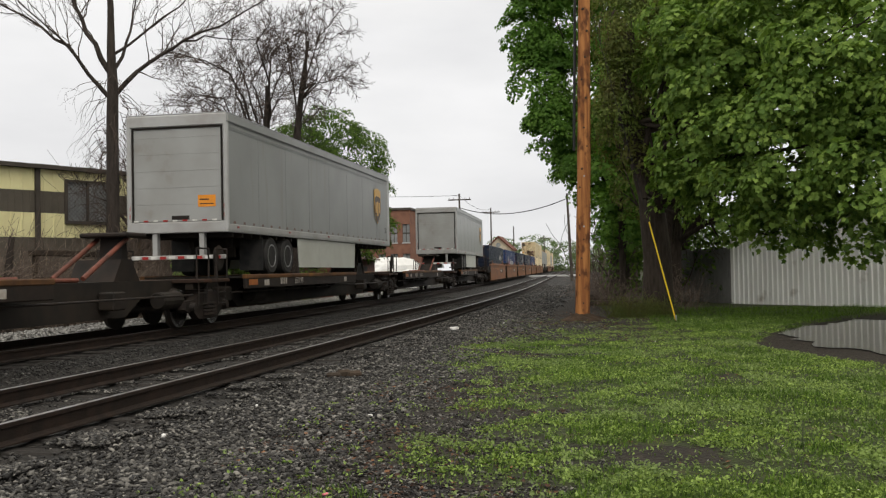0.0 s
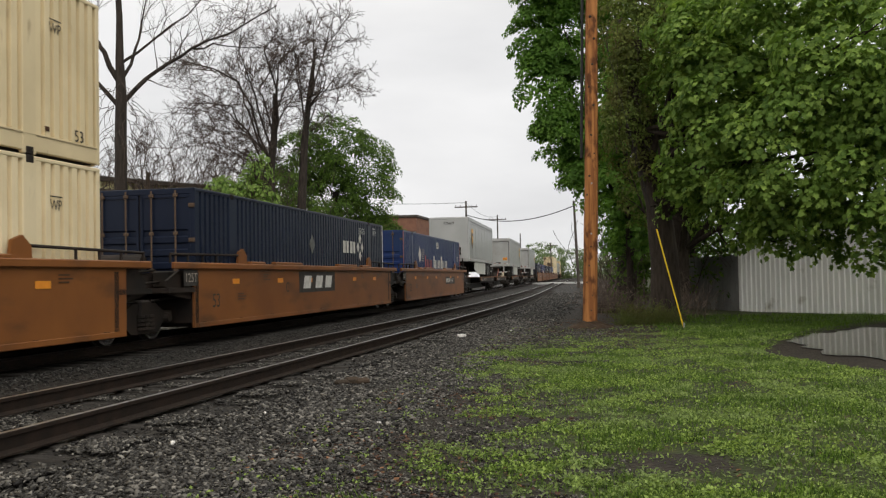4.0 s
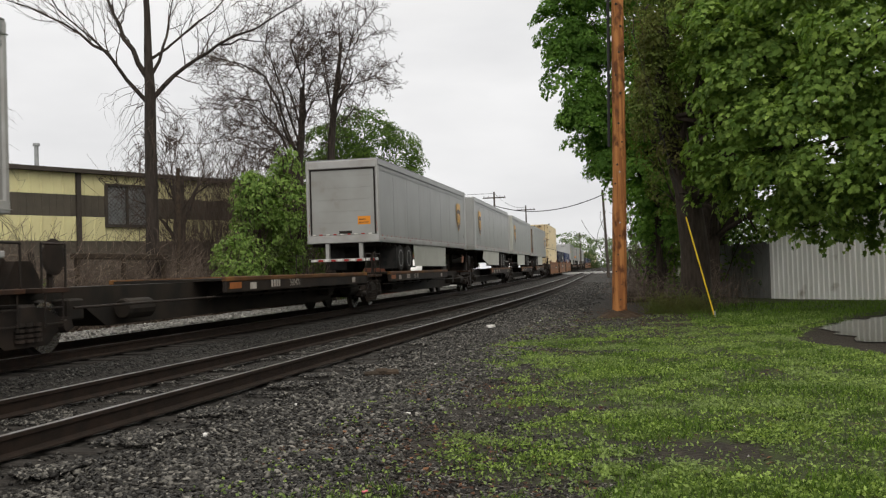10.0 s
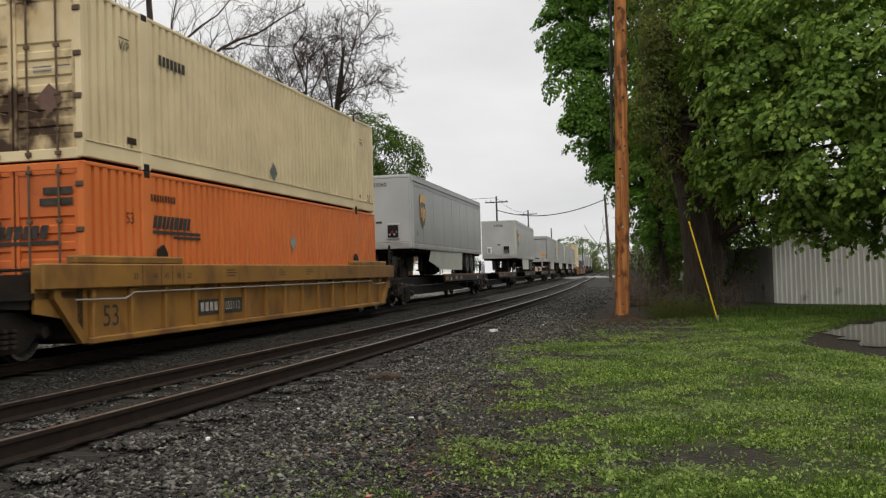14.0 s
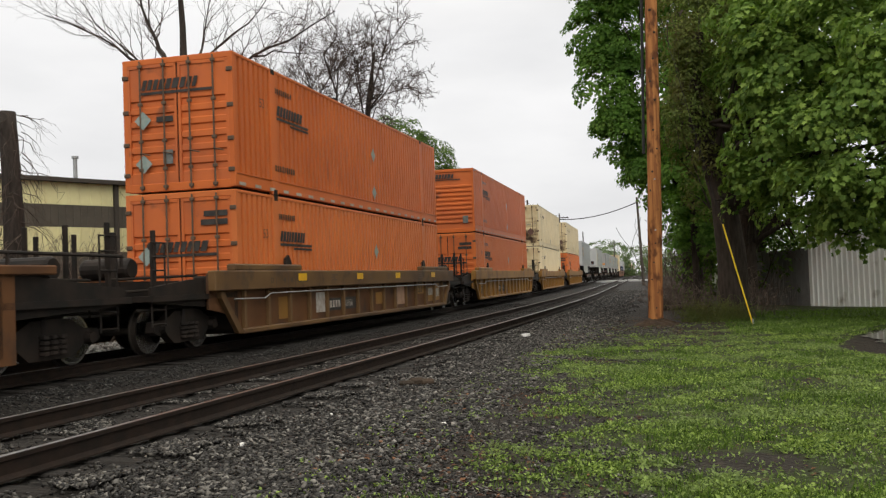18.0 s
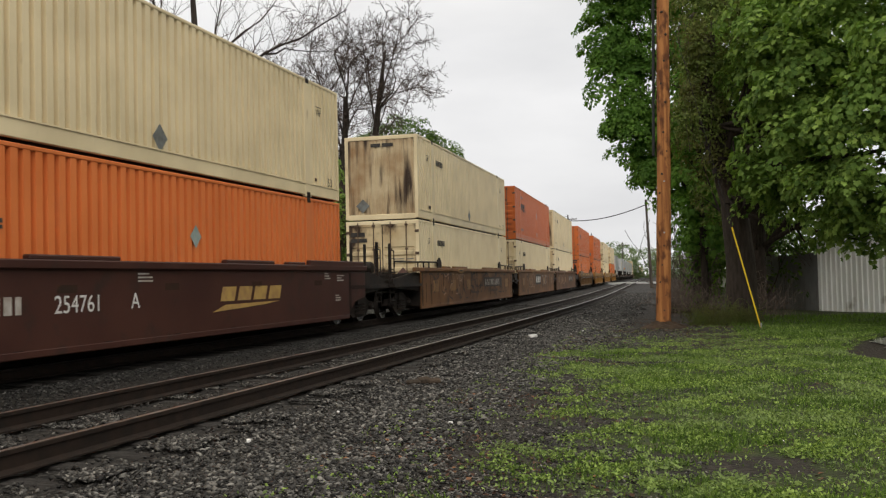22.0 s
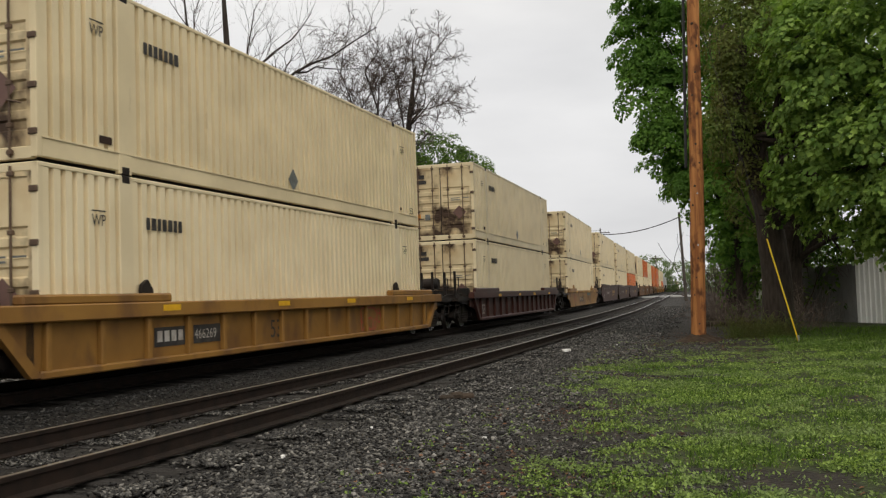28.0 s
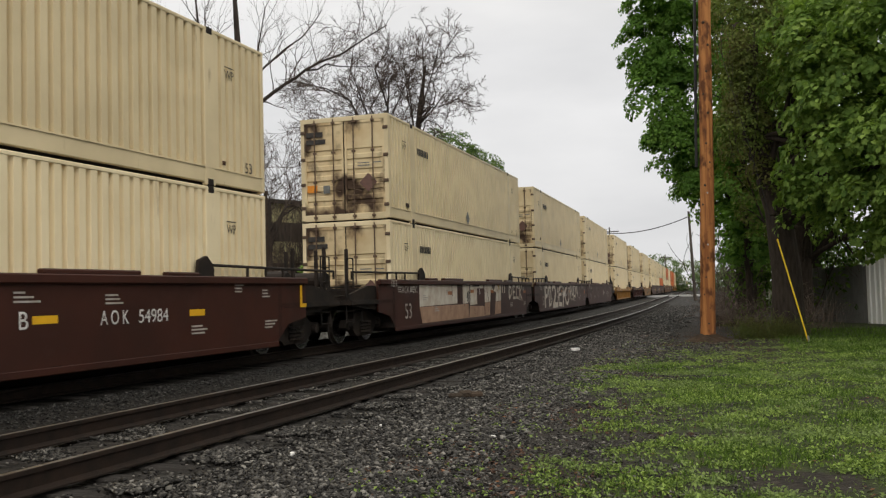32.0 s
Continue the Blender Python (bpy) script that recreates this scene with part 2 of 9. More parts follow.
RUST = (0.11, 0.05, 0.025)
M = dict(
    rail_side=material("rail_side", (0.013, 0.009, 0.0068), (0.026, 0.016, 0.011), 6, 0.75, 0.2, 0.3, 120),
    rail_top=material("rail_top", (0.33, 0.33, 0.34), (0.2, 0.17, 0.15), 4, 0.28, 0.9),
    tie=material("tie_wood", (0.018, 0.016, 0.014), (0.045, 0.04, 0.036), 5, 0.85, 0, 0.6, 40, (1, 8, 8)),
    stone=island_material("ballast_stone", (0.006, 0.005, 0.0043), (0.25, 0.236, 0.21), 0.5),
    dark_stone=island_material("dark_ballast_stone", (0.004, 0.0036, 0.0032), (0.13, 0.125, 0.115), 0.5),
    pale_stone=island_material("pale_ballast_stone", (0.17, 0.165, 0.155), (0.46, 0.45, 0.42), 0.6),
    cream=material("cream_paint", (0.73, 0.61, 0.385), (0.62, 0.515, 0.32), 0.9, 0.45, 0, 0.06, 30, spots=(0.3, 0.2, 0.11), spot_scale=2.2, spot_at=(0.66, 0.78), spot_stretch=(1, 1.4, 0.35), vary=0.07),
    cream_low=material("pale_cream_paint", (0.8, 0.685, 0.455), (0.71, 0.595, 0.38), 0.9, 0.45, 0, 0.06, 30, spots=(0.36, 0.27, 0.17), spot_scale=2.0, spot_at=(0.68, 0.8), spot_stretch=(1, 1.4, 0.35), vary=0.05),
    cream_door=material("stained_cream_door", (0.66, 0.54, 0.33), (0.5, 0.36, 0.19), 1.3, 0.55, 0, 0.1, 30, spots=(0.06, 0.036, 0.022), spot_scale=1.3, spot_at=(0.46, 0.6), spot_stretch=(1.2, 1, 0.9), vary=0.06),
    stained_front=material("scorched_cream_front", (0.56, 0.45, 0.28), (0.32, 0.2, 0.1), 1.1, 0.5, 0, 0.06, 30, spots=(0.05, 0.032, 0.022), spot_scale=1.6, spot_at=(0.5, 0.66), spot_stretch=(2.4, 1, 0.3)),
    orange=material("orange_paint", (0.58, 0.145, 0.033), (0.5, 0.12, 0.028), 0.7, 0.45, 0, 0.06, 30, spots=(0.25, 0.07, 0.03), spot_scale=1.6, spot_at=(0.66, 0.8), spot_stretch=(1, 1.2, 0.35), vary=0.08),
    orange_low=material("faded_orange_paint", (0.62, 0.175, 0.048), (0.55, 0.15, 0.04), 0.7, 0.45, 0, 0.06, 30, spots=(0.4, 0.14, 0.06), spot_scale=1.6, spot_at=(0.62, 0.8), spot_stretch=(1, 1.2, 0.35), vary=0.08),
    orange_door=material("grimy_orange_door", (0.56, 0.14, 0.035), (0.46, 0.12, 0.04), 1.3, 0.5, 0, 0.06, 30, spots=(0.1, 0.05, 0.035), spot_scale=1.6, spot_at=(0.6, 0.74), vary=0.06),
    blue=material("blue_paint", (0.015, 0.033, 0.125), (0.02, 0.04, 0.105), 0.9, 0.4, 0, 0.05, 30),
    navy=material("navy_paint", (0.008, 0.013, 0.03), (0.012, 0.018, 0.037), 0.9, 0.4, 0, 0.05, 30),
    grey_trailer=material("grey_trailer_paint", (0.275, 0.282, 0.275), (0.24, 0.246, 0.238), 0.7, 0.3, 0.0, 0.03, 6, spots=(0.22, 0.212, 0.19), spot_scale=1.4, spot_at=(0.58, 0.78), spot_stretch=(1, 2.2, 0.25), vary=0.05),
    trailer_frame=material("aluminium_rail", (0.42, 0.42, 0.41), (0.34, 0.33, 0.31), 2.0, 0.4, 0.3),
    trailer_joint=material("sheet_joint_grey", (0.245, 0.25, 0.245), (0.28, 0.285, 0.28), 2, 0.35),
    trailer_roof=material("trailer_roof_rail", (0.16, 0.165, 0.165), (0.22, 0.22, 0.215), 2.0, 0.45, 0.2),
    trailer_door=material("roll_up_door_grey", (0.33, 0.335, 0.325), (0.28, 0.28, 0.265), 1.0, 0.45, 0, 0.03, 20, spots=(0.2, 0.17, 0.13), spot_scale=1.0, spot_at=(0.6, 0.8)),
    dirty_door=material("mud_splashed_door", (0.27, 0.24, 0.19), (0.2, 0.15, 0.1), 0.9, 0.55, 0, 0.05, 20, spots=(0.3, 0.13, 0.05), spot_scale=0.9, spot_at=(0.62, 0.72)),
    trailer_front=material("pale_grey_nose", (0.45, 0.455, 0.45), (0.4, 0.405, 0.4), 0.8, 0.35, 0, 0.02, 20),
    skirt=material("side_skirt_white", (0.47, 0.48, 0.43), (0.4, 0.4, 0.355), 1.0, 0.45, 0, 0.03, 20, spots=(0.3, 0.29, 0.25), spot_scale=1.2, spot_at=(0.6, 0.8), spot_stretch=(1, 1, 0.5)),
    rubber=material("tyre_rubber", (0.018, 0.018, 0.018), (0.035, 0.033, 0.03), 5, 0.8),
    rim=material("steel_rim", (0.3, 0.3, 0.3), (0.16, 0.155, 0.15), 6, 0.35, 0.7),
    wheel=material("rail_wheel_steel", (0.03, 0.026, 0.023), (0.05, 0.04, 0.032), 6, 0.55, 0.4),
    tread=material("polished_tread", (0.55, 0.55, 0.56), None, rough=0.22, metal=1.0),
    black=material("black_underframe", (0.011, 0.0095, 0.008), (0.024, 0.018, 0.013), 2.0, 0.75),
    dark=material("dark_steel", (0.013, 0.011, 0.0095), (0.03, 0.021, 0.016), 2.5, 0.65, 0.1, 0.1, 40),
    brown_deck=material("rust_brown_deck", (0.048, 0.022, 0.012), (0.022, 0.014, 0.01), 1.6, 0.65, 0, 0.15, 30, spots=(0.2, 0.075, 0.02), spot_scale=1.1, spot_at=(0.6, 0.7), spot_stretch=(1, 0.5, 1)),
    rust_lip=material("rusty_yellow_lip", (0.13, 0.06, 0.02), (0.05, 0.026, 0.014), 1.4, 0.65, 0, 0.15, 30, spots=(0.26, 0.12, 0.03), spot_scale=1.0, spot_at=(0.56, 0.68), spot_stretch=(1, 0.5, 1)),
    red_iron=material("red_oxide", (0.16, 0.05, 0.032), (0.06, 0.028, 0.02), 3, 0.6),
    tan=material("tan_orange_well", (0.23, 0.088, 0.024), (0.17, 0.064, 0.02), 0.6, 0.5, 0, 0.05, 30, spots=(0.08, 0.038, 0.018), spot_scale=1.3, spot_at=(0.54, 0.76), spot_stretch=(1, 0.5, 1.5)),
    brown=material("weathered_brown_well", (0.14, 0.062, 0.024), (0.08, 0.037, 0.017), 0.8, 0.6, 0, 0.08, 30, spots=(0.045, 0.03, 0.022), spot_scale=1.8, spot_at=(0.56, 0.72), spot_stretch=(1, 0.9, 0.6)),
    tan_brown=material("rust_tan_well", (0.2, 0.095, 0.035), (0.12, 0.055, 0.022), 0.8, 0.6, 0, 0.08, 30, spots=(0.05, 0.032, 0.022), spot_scale=1.6, spot_at=(0.56, 0.74), spot_stretch=(1, 0.7, 0.8)),
    yellow=material("yellow_well", (0.29, 0.15, 0.035), (0.21, 0.105, 0.028), 0.9, 0.5, 0, 0.06, 30, spots=(0.13, 0.065, 0.028), spot_scale=1.8, spot_at=(0.5, 0.72), spot_stretch=(1, 1, 0.6), vary=0.08),
    old_yellow=material("faded_yellow_brown_well", (0.15, 0.085, 0.034), (0.09, 0.05, 0.024), 0.9, 0.55, 0, 0.06, 30, spots=(0.06, 0.04, 0.025), spot_scale=1.8, spot_at=(0.56, 0.72)),
    maroon=material("dark_brown_well", (0.042, 0.015, 0.011), (0.058, 0.022, 0.015), 0.8, 0.5, 0, 0.05, 30, spots=(0.03, 0.018, 0.014), spot_scale=2, spot_at=(0.56, 0.75), vary=0.06),
    redbrown=material("red_brown_well", (0.052, 0.0165, 0.0105), (0.034, 0.0125, 0.0085), 0.8, 0.5, 0, 0.05, 30, spots=(0.05, 0.02, 0.015), spot_scale=2, spot_at=(0.58, 0.75)),
    white=material("white_marking", (0.7, 0.69, 0.66), (0.5, 0.49, 0.46), 6, 0.6),
    soft_white=material("faded_white_marking", (0.45, 0.42, 0.38), (0.3, 0.26, 0.22), 6, 0.6),
    rust_run=material("rust_and_grime_run", (0.05, 0.03, 0.018), (0.09, 0.045, 0.02), 4, 0.75),
    faded_gold=material("faded_gold_paint", (0.42, 0.27, 0.08), (0.3, 0.18, 0.07), 5, 0.55),
    spray_white=material("white_spray_paint", (0.62, 0.58, 0.5), (0.46, 0.38, 0.3), 3, 0.6),
    orange_patch=material("dull_orange_reflector", (0.34, 0.12, 0.03), (0.26, 0.09, 0.03), 6, 0.5),
    spray_tan=material("tan_spray_paint", (0.42, 0.27, 0.18), (0.3, 0.18, 0.12), 3, 0.6),
    spray_black=material("black_spray_paint", (0.04, 0.028, 0.02), (0.07, 0.04, 0.025), 3, 0.6),
    spray_blue=material("blue_spray_paint", (0.05, 0.17, 0.2), (0.12, 0.13, 0.1), 3, 0.6),
    spray_red=material("red_spray_paint", (0.33, 0.06, 0.04), (0.3, 0.12, 0.06), 3, 0.6),
    ink=material("black_marking", (0.03, 0.027, 0.025), (0.055, 0.05, 0.045), 6, 0.6),
    red_mark=material("red_reflector", (0.34, 0.03, 0.025), (0.26, 0.025, 0.02), 6, 0.35),
    brown_mark=material("brown_reflector", (0.16, 0.09, 0.07), (0.12, 0.07, 0.06), 6, 0.4),
    yellow_mark=material("yellow_reflector", (0.75, 0.42, 0.02), (0.65, 0.36, 0.02), 6, 0.4),
    orange_mark=material("orange_label", (0.75, 0.28, 0.03), (0.65, 0.24, 0.03), 6, 0.45),
    placard=material("grey_placard", (0.2, 0.21, 0.2), (0.13, 0.13, 0.12), 8, 0.5, 0.3),
    teal_placard=material("teal_placard", (0.2, 0.28, 0.26), (0.3, 0.33, 0.3), 8, 0.5),
    shield_brown=material("shield_brown", (0.06, 0.03, 0.016), (0.075, 0.038, 0.02), 5, 0.4),
    shield_gold=material("shield_gold", (0.62, 0.33, 0.06), (0.7, 0.42, 0.1), 2, 0.4),
    steel=material("galvanised_steel", (0.4, 0.41, 0.41), (0.3, 0.31, 0.31), 4, 0.4, 0.6),
    pole=material("brown_pole_wood", (0.44, 0.19, 0.062), (0.25, 0.095, 0.032), 1.5, 0.75, 0, 0.7, 14, (9, 9, 0.5), spots=(0.12, 0.045, 0.018), spot_scale=1.6, spot_at=(0.52, 0.64), spot_stretch=(3, 3, 1.6), lo=0.42, hi=0.58),
    grey_pole=material("grey_pole_wood", (0.1, 0.085, 0.07), (0.06, 0.05, 0.043), 1.5, 0.8, 0, 0.4, 14, (9, 9, 0.5)),
    guard=material("yellow_guy_guard", (0.72, 0.5, 0.02), (0.6, 0.4, 0.02), 4, 0.4),
    bark=material("grey_brown_bark", (0.06, 0.046, 0.036), (0.03, 0.024, 0.018), 2.5, 0.9, 0, 1.0, 9, (5, 5, 1.0)),
    bare_bark=material("bare_tree_bark", (0.052, 0.042, 0.035), (0.03, 0.024, 0.02), 2.5, 0.9, 0, 0.8, 9, (5, 5, 1.0)),
    twig=material("bare_twigs", (0.1, 0.075, 0.06), (0.055, 0.041, 0.033), 1.0, 0.9),
    maple=leaf_material("maple_leaves", (0.055, 0.11, 0.022), (0.3, 0.42, 0.092), 0.4, (0.13, 0.22, 0.042), 1.3),
    maple_far=leaf_material("spring_green_leaves", (0.06, 0.13, 0.022), (0.2, 0.35, 0.065), 0.5, (0.08, 0.17, 0.03), 0.8),
    green_tree=leaf_material("mid_green_leaves", (0.03, 0.06, 0.012), (0.12, 0.2, 0.032), 0.45),
    bush=leaf_material("bright_bush_leaves", (0.09, 0.16, 0.035), (0.27, 0.39, 0.1)),
    ivy=leaf_material("ivy_leaves", (0.06, 0.09, 0.02), (0.18, 0.23, 0.055), 0.4, (0.12, 0.11, 0.035), 1.2),
    grass=leaf_material("grass_blades", (0.016, 0.04, 0.007), (0.165, 0.275, 0.04), 0.3, (0.06, 0.1, 0.02), 1.1),
    weed=leaf_material("weed_leaves", (0.035, 0.07, 0.014), (0.34, 0.46, 0.115), 0.3, (0.19, 0.25, 0.1), 0.8),
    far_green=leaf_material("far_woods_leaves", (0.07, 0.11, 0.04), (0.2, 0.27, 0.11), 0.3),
    bramble=island_material("dry_brambles", (0.1, 0.075, 0.06), (0.3, 0.235, 0.18)),
    siding=material("cream_yellow_siding", (0.76, 0.71, 0.39), (0.68, 0.62, 0.34), 1.2, 0.5, 0, 0.03, 20, spots=(0.38, 0.35, 0.22), spot_scale=1.3, spot_at=(0.6, 0.75), spot_stretch=(1, 1, 0.25)),
    band=material("dark_olive_band", (0.085, 0.075, 0.06), (0.11, 0.095, 0.075), 1.2, 0.55),
    roof_edge=material("dark_brown_eave", (0.05, 0.042, 0.035), (0.07, 0.06, 0.05), 2, 0.6),
    glass=material("dark_window_glass", (0.2, 0.21, 0.21), (0.3, 0.31, 0.31), 1.5, 0.15),
    wire=material("wire_grille", (0.06, 0.06, 0.06), (0.1, 0.1, 0.1), 9, 0.5, 0.4),
    metal_wall=material("white_ribbed_metal", (0.8, 0.8, 0.76), (0.7, 0.7, 0.66), 1.1, 0.45, 0, 0.03, 20, (1, 1, 0.3), spots=(0.27, 0.24, 0.18), spot_scale=1.2, spot_at=(0.62, 0.8)),
    grey_fence=material("grey_metal_fence", (0.2, 0.2, 0.19), (0.14, 0.14, 0.13), 1.2, 0.6),
    brick=material("brown_brick", (0.23, 0.115, 0.075), (0.17, 0.085, 0.06), 1.5, 0.85, vary=0.15),
    shed=material("red_brown_shed", (0.15, 0.055, 0.035), (0.1, 0.045, 0.03), 1.5, 0.8),
    shed_roof=material("rusty_sheet_roof", (0.22, 0.14, 0.11), (0.3, 0.25, 0.22), 1.5, 0.6),
    tarp=material("white_tarpaulin", (0.72, 0.72, 0.7), (0.6, 0.6, 0.58), 1.2, 0.55, 0, 0.3, 3),
    house=material("cream_clapboard", (0.55, 0.48, 0.36), (0.48, 0.41, 0.3), 1.2, 0.7),
    concrete=material("pale_concrete", (0.5, 0.5, 0.49), (0.4, 0.4, 0.39), 0.7, 0.6),
    cable=material("black_cable", (0.02, 0.02, 0.02), None, rough=0.6),
    paper=material("white_litter", (0.75, 0.74, 0.72), (0.6, 0.58, 0.55), 9, 0.7),
    pink=material("pink_litter", (0.75, 0.2, 0.25), None, rough=0.6),
    rod=material("rusty_lock_rod", (0.15, 0.1, 0.065), (0.09, 0.06, 0.042), 4, 0.6, 0.2),
    earth=material("dug_brown_earth", (0.055, 0.035, 0.021), (0.03, 0.02, 0.013), 7, 0.95, 0, 0.9, 22),
    litter=island_material("dead_leaves", (0.05, 0.022, 0.012), (0.24, 0.12, 0.06)),
    rotten=material("rotten_wood", (0.035, 0.027, 0.02), (0.07, 0.05, 0.035), 6, 0.9, 0, 0.8, 30),
)


# ---- small builders ----
def box(bm, x0, x1, y0, y1, z0, z1):
    x0, x1, y0, y1, z0, z1 = min(x0, x1), max(x0, x1), min(y0, y1), max(y0, y1), min(z0, z1), max(z0, z1)
    v = [bm.verts.new((x, y, z)) for x in (x0, x1) for y in (y0, y1) for z in (z0, z1)]
    for f in ((0, 1, 3, 2), (4, 6, 7, 5), (0, 4, 5, 1), (2, 3, 7, 6), (0, 2, 6, 4), (1, 5, 7, 3)):
        bm.faces.new([v[i] for i in f])


def rbox(bm, x0, x1, y0, y1, z0, z1, b=0.02):
    """A box with chamfered edges."""
    x0, x1, y0, y1, z0, z1 = min(x0, x1), max(x0, x1), min(y0, y1), max(y0, y1), min(z0, z1), max(z0, z1)
    b = min(b, (x1 - x0) * 0.45, (y1 - y0) * 0.45, (z1 - z0) * 0.45)
    vs = []
    for x, sx in ((x0, 1), (x1, -1)):
        for y, sy in ((y0, 1), (y1, -1)):
            for z, sz in ((z0, 1), (z1, -1)):
                vs += [bm.verts.new(c) for c in ((x, y + sy * b, z + sz * b), (x + sx * b, y, z + sz * b), (x + sx * b, y + sy * b, z))]
    bmesh.ops.convex_hull(bm, input=vs)


def tube(bm, p0, p1, r0, r1=None, n=8, caps=True):
    p0, p1 = Vector(p0), Vector(p1)
    r1 = r0 if r1 is None else r1
    d = (p1 - p0).normalized()
    a = d.orthogonal().normalized()
    b = d.cross(a)
    rings = []
    for p, r in ((p0, r0), (p1, r1)):
        rings.append([bm.verts.new(p + (a * math.cos(t) + b * math.sin(t)) * r) for t in (2 * math.pi * i / n for i in range(n))])
    for i in range(n):
        bm.faces.new((rings[0][i], rings[0][(i + 1) % n], rings[1][(i + 1) % n], rings[1][i]))
    if caps:
        bm.faces.new(rings[0][::-1])
        bm.faces.new(rings[1])


def prism(bm, outline, axis, a, b):
    """An outline in the other two axes, pushed from a to b along the axis."""
    def at(p, w):
        return {"x": (w, p[0], p[1]), "y": (p[0], w, p[1]), "z": (p[0], p[1], w)}[axis]
    lo, hi = [bm.verts.new(at(p, a)) for p in outline], [bm.verts.new(at(p, b)) for p in outline]
    n = len(outline)
    for i in range(n):
        bm.faces.new((lo[i], lo[(i + 1) % n], hi[(i + 1) % n], hi[i]))
    bm.faces.new(lo[::-1])
    bm.faces.new(hi)


def lathe(bm, profile, centre, n=20, axis="x"):
    """A profile of (along the axis, radius), spun about an axis through centre."""
    rings = []
    for w, r in profile:
        ring = []
        for i in range(n):
            t = 2 * math.pi * i / n
            c, s = r * math.cos(t), r * math.sin(t)
            off = {"x": (w, c, s), "y": (c, w, s), "z": (c, s, w)}[axis]
            ring.append(bm.verts.new([centre[k] + off[k] for k in range(3)]))
        rings.append(ring)
    for p, q in zip(rings[:-1], rings[1:]):
        for i in range(n):
            bm.faces.new((p[i], p[(i + 1) % n], q[(i + 1) % n], q[i]))
    bm.faces.new(rings[0][::-1])
    bm.faces.new(rings[-1])


def mesh_of(bm, name, mat):
    bmesh.ops.recalc_face_normals(bm, faces=bm.faces)
    me = bpy.data.meshes.new(name)
    bm.to_mesh(me)
    bm.free()
    me.materials.append(mat)
    return me


def part(name, bm, mat, parent, label=""):
    """One mesh of its own under a thing or a part; bm may be a mesh that is shared."""
    me = bm if isinstance(bm, bpy.types.Mesh) else mesh_of(bm, name, mat)
    ob = new(name, me)
    ob.parent = parent
    if label:
        ob["label"] = label
    return ob


def solid(name, bm, mat, label="", category="", group="", kind="", at=None):
    ob = new(name, mesh_of(bm, name, mat))
    if at is not None:
        ob.matrix_basis = at
    return tagged(ob, label, category, group, kind)


def thing(name, label, category, group="", kind="", at=None):
    ob = new(name)
    ob.empty_display_size = 0.2
    if at is not None:
        ob.matrix_basis = at
    return tagged(ob, label, category, group, kind)


def raw_mesh(name, verts, sizes, index, mat, smooth=False):
    """A mesh from arrays: places, corners per face, corner indices."""
    me = bpy.data.meshes.new(name)
    verts, sizes, index = np.asarray(verts, np.float32), np.asarray(sizes, np.int32), np.asarray(index, np.int32)
    me.vertices.add(len(verts))
    me.vertices.foreach_set("co", verts.ravel())
    me.loops.add(len(index))
    me.loops.foreach_set("vertex_index", index)
    me.polygons.add(len(sizes))
    me.polygons.foreach_set("loop_start", np.concatenate([[0], np.cumsum(sizes)[:-1]]).astype(np.int32))
    me.polygons.foreach_set("loop_total", sizes)
    if smooth:
        me.polygons.foreach_set("use_smooth", np.ones(len(sizes), bool))
    me.update(calc_edges=True)
    me.materials.append(mat)
    return me


def repeat_shape(shape, faces, places, turns, scales):
    """Many copies of one small shape: arrays for raw_mesh. turns: n x 3 x 3."""
    shape = np.asarray(shape, float)
    n, k = len(places), len(shape)
    v = np.einsum("nij,kj->nki", turns, shape) * np.asarray(scales)[:, None, None] + np.asarray(places)[:, None, :]
    sizes = np.tile([len(f) for f in faces], n)
    idx = (np.concatenate([np.array(f) for f in faces])[None, :] + (np.arange(n) * k)[:, None]).ravel()
    return v.reshape(-1, 3), sizes, idx


def random_turns(rng, n, tilt=math.pi):
    """Random turns about z, then tilted up to that many radians towards a random side."""
    a, b, c = rng.uniform(0, 2 * math.pi, n), rng.uniform(-tilt, tilt, n), rng.uniform(-tilt, tilt, n)
    ca, sa, cb, sb, cc, sc = np.cos(a), np.sin(a), np.cos(b), np.sin(b), np.cos(c), np.sin(c)
    z, o = np.zeros(n), np.ones(n)
    rz = np.stack([ca, -sa, z, sa, ca, z, z, z, o], 1).reshape(-1, 3, 3)
    rx = np.stack([o, z, z, z, cb, -sb, z, sb, cb], 1).reshape(-1, 3, 3)
    ry = np.stack([cc, z, sc, z, o, z, -sc, z, cc], 1).reshape(-1, 3, 3)
    return np.einsum("nij,njk,nkl->nil", rx, ry, rz)


LETTERS = {}


def letters(text, height):
    """A flat mesh of that text, as lists of places and faces, from its lower left."""
    if text not in LETTERS:
        cu = bpy.data.curves.new("letters", "FONT")
        cu.body, cu.size = text, 1.0
        ob = new("letters", cu)
        dg = bpy.context.evaluated_depsgraph_get()
        dg.update()
        me = ob.evaluated_get(dg).to_mesh()
        LETTERS[text] = ([tuple(v.co) for v in me.vertices], [tuple(p.vertices) for p in me.polygons])
        ob.evaluated_get(dg).to_mesh_clear()
        bpy.data.objects.remove(ob)
    vs, fs = LETTERS[text]
    k = height / 0.7
    return [(x * k, y * k) for x, y, _ in vs], fs


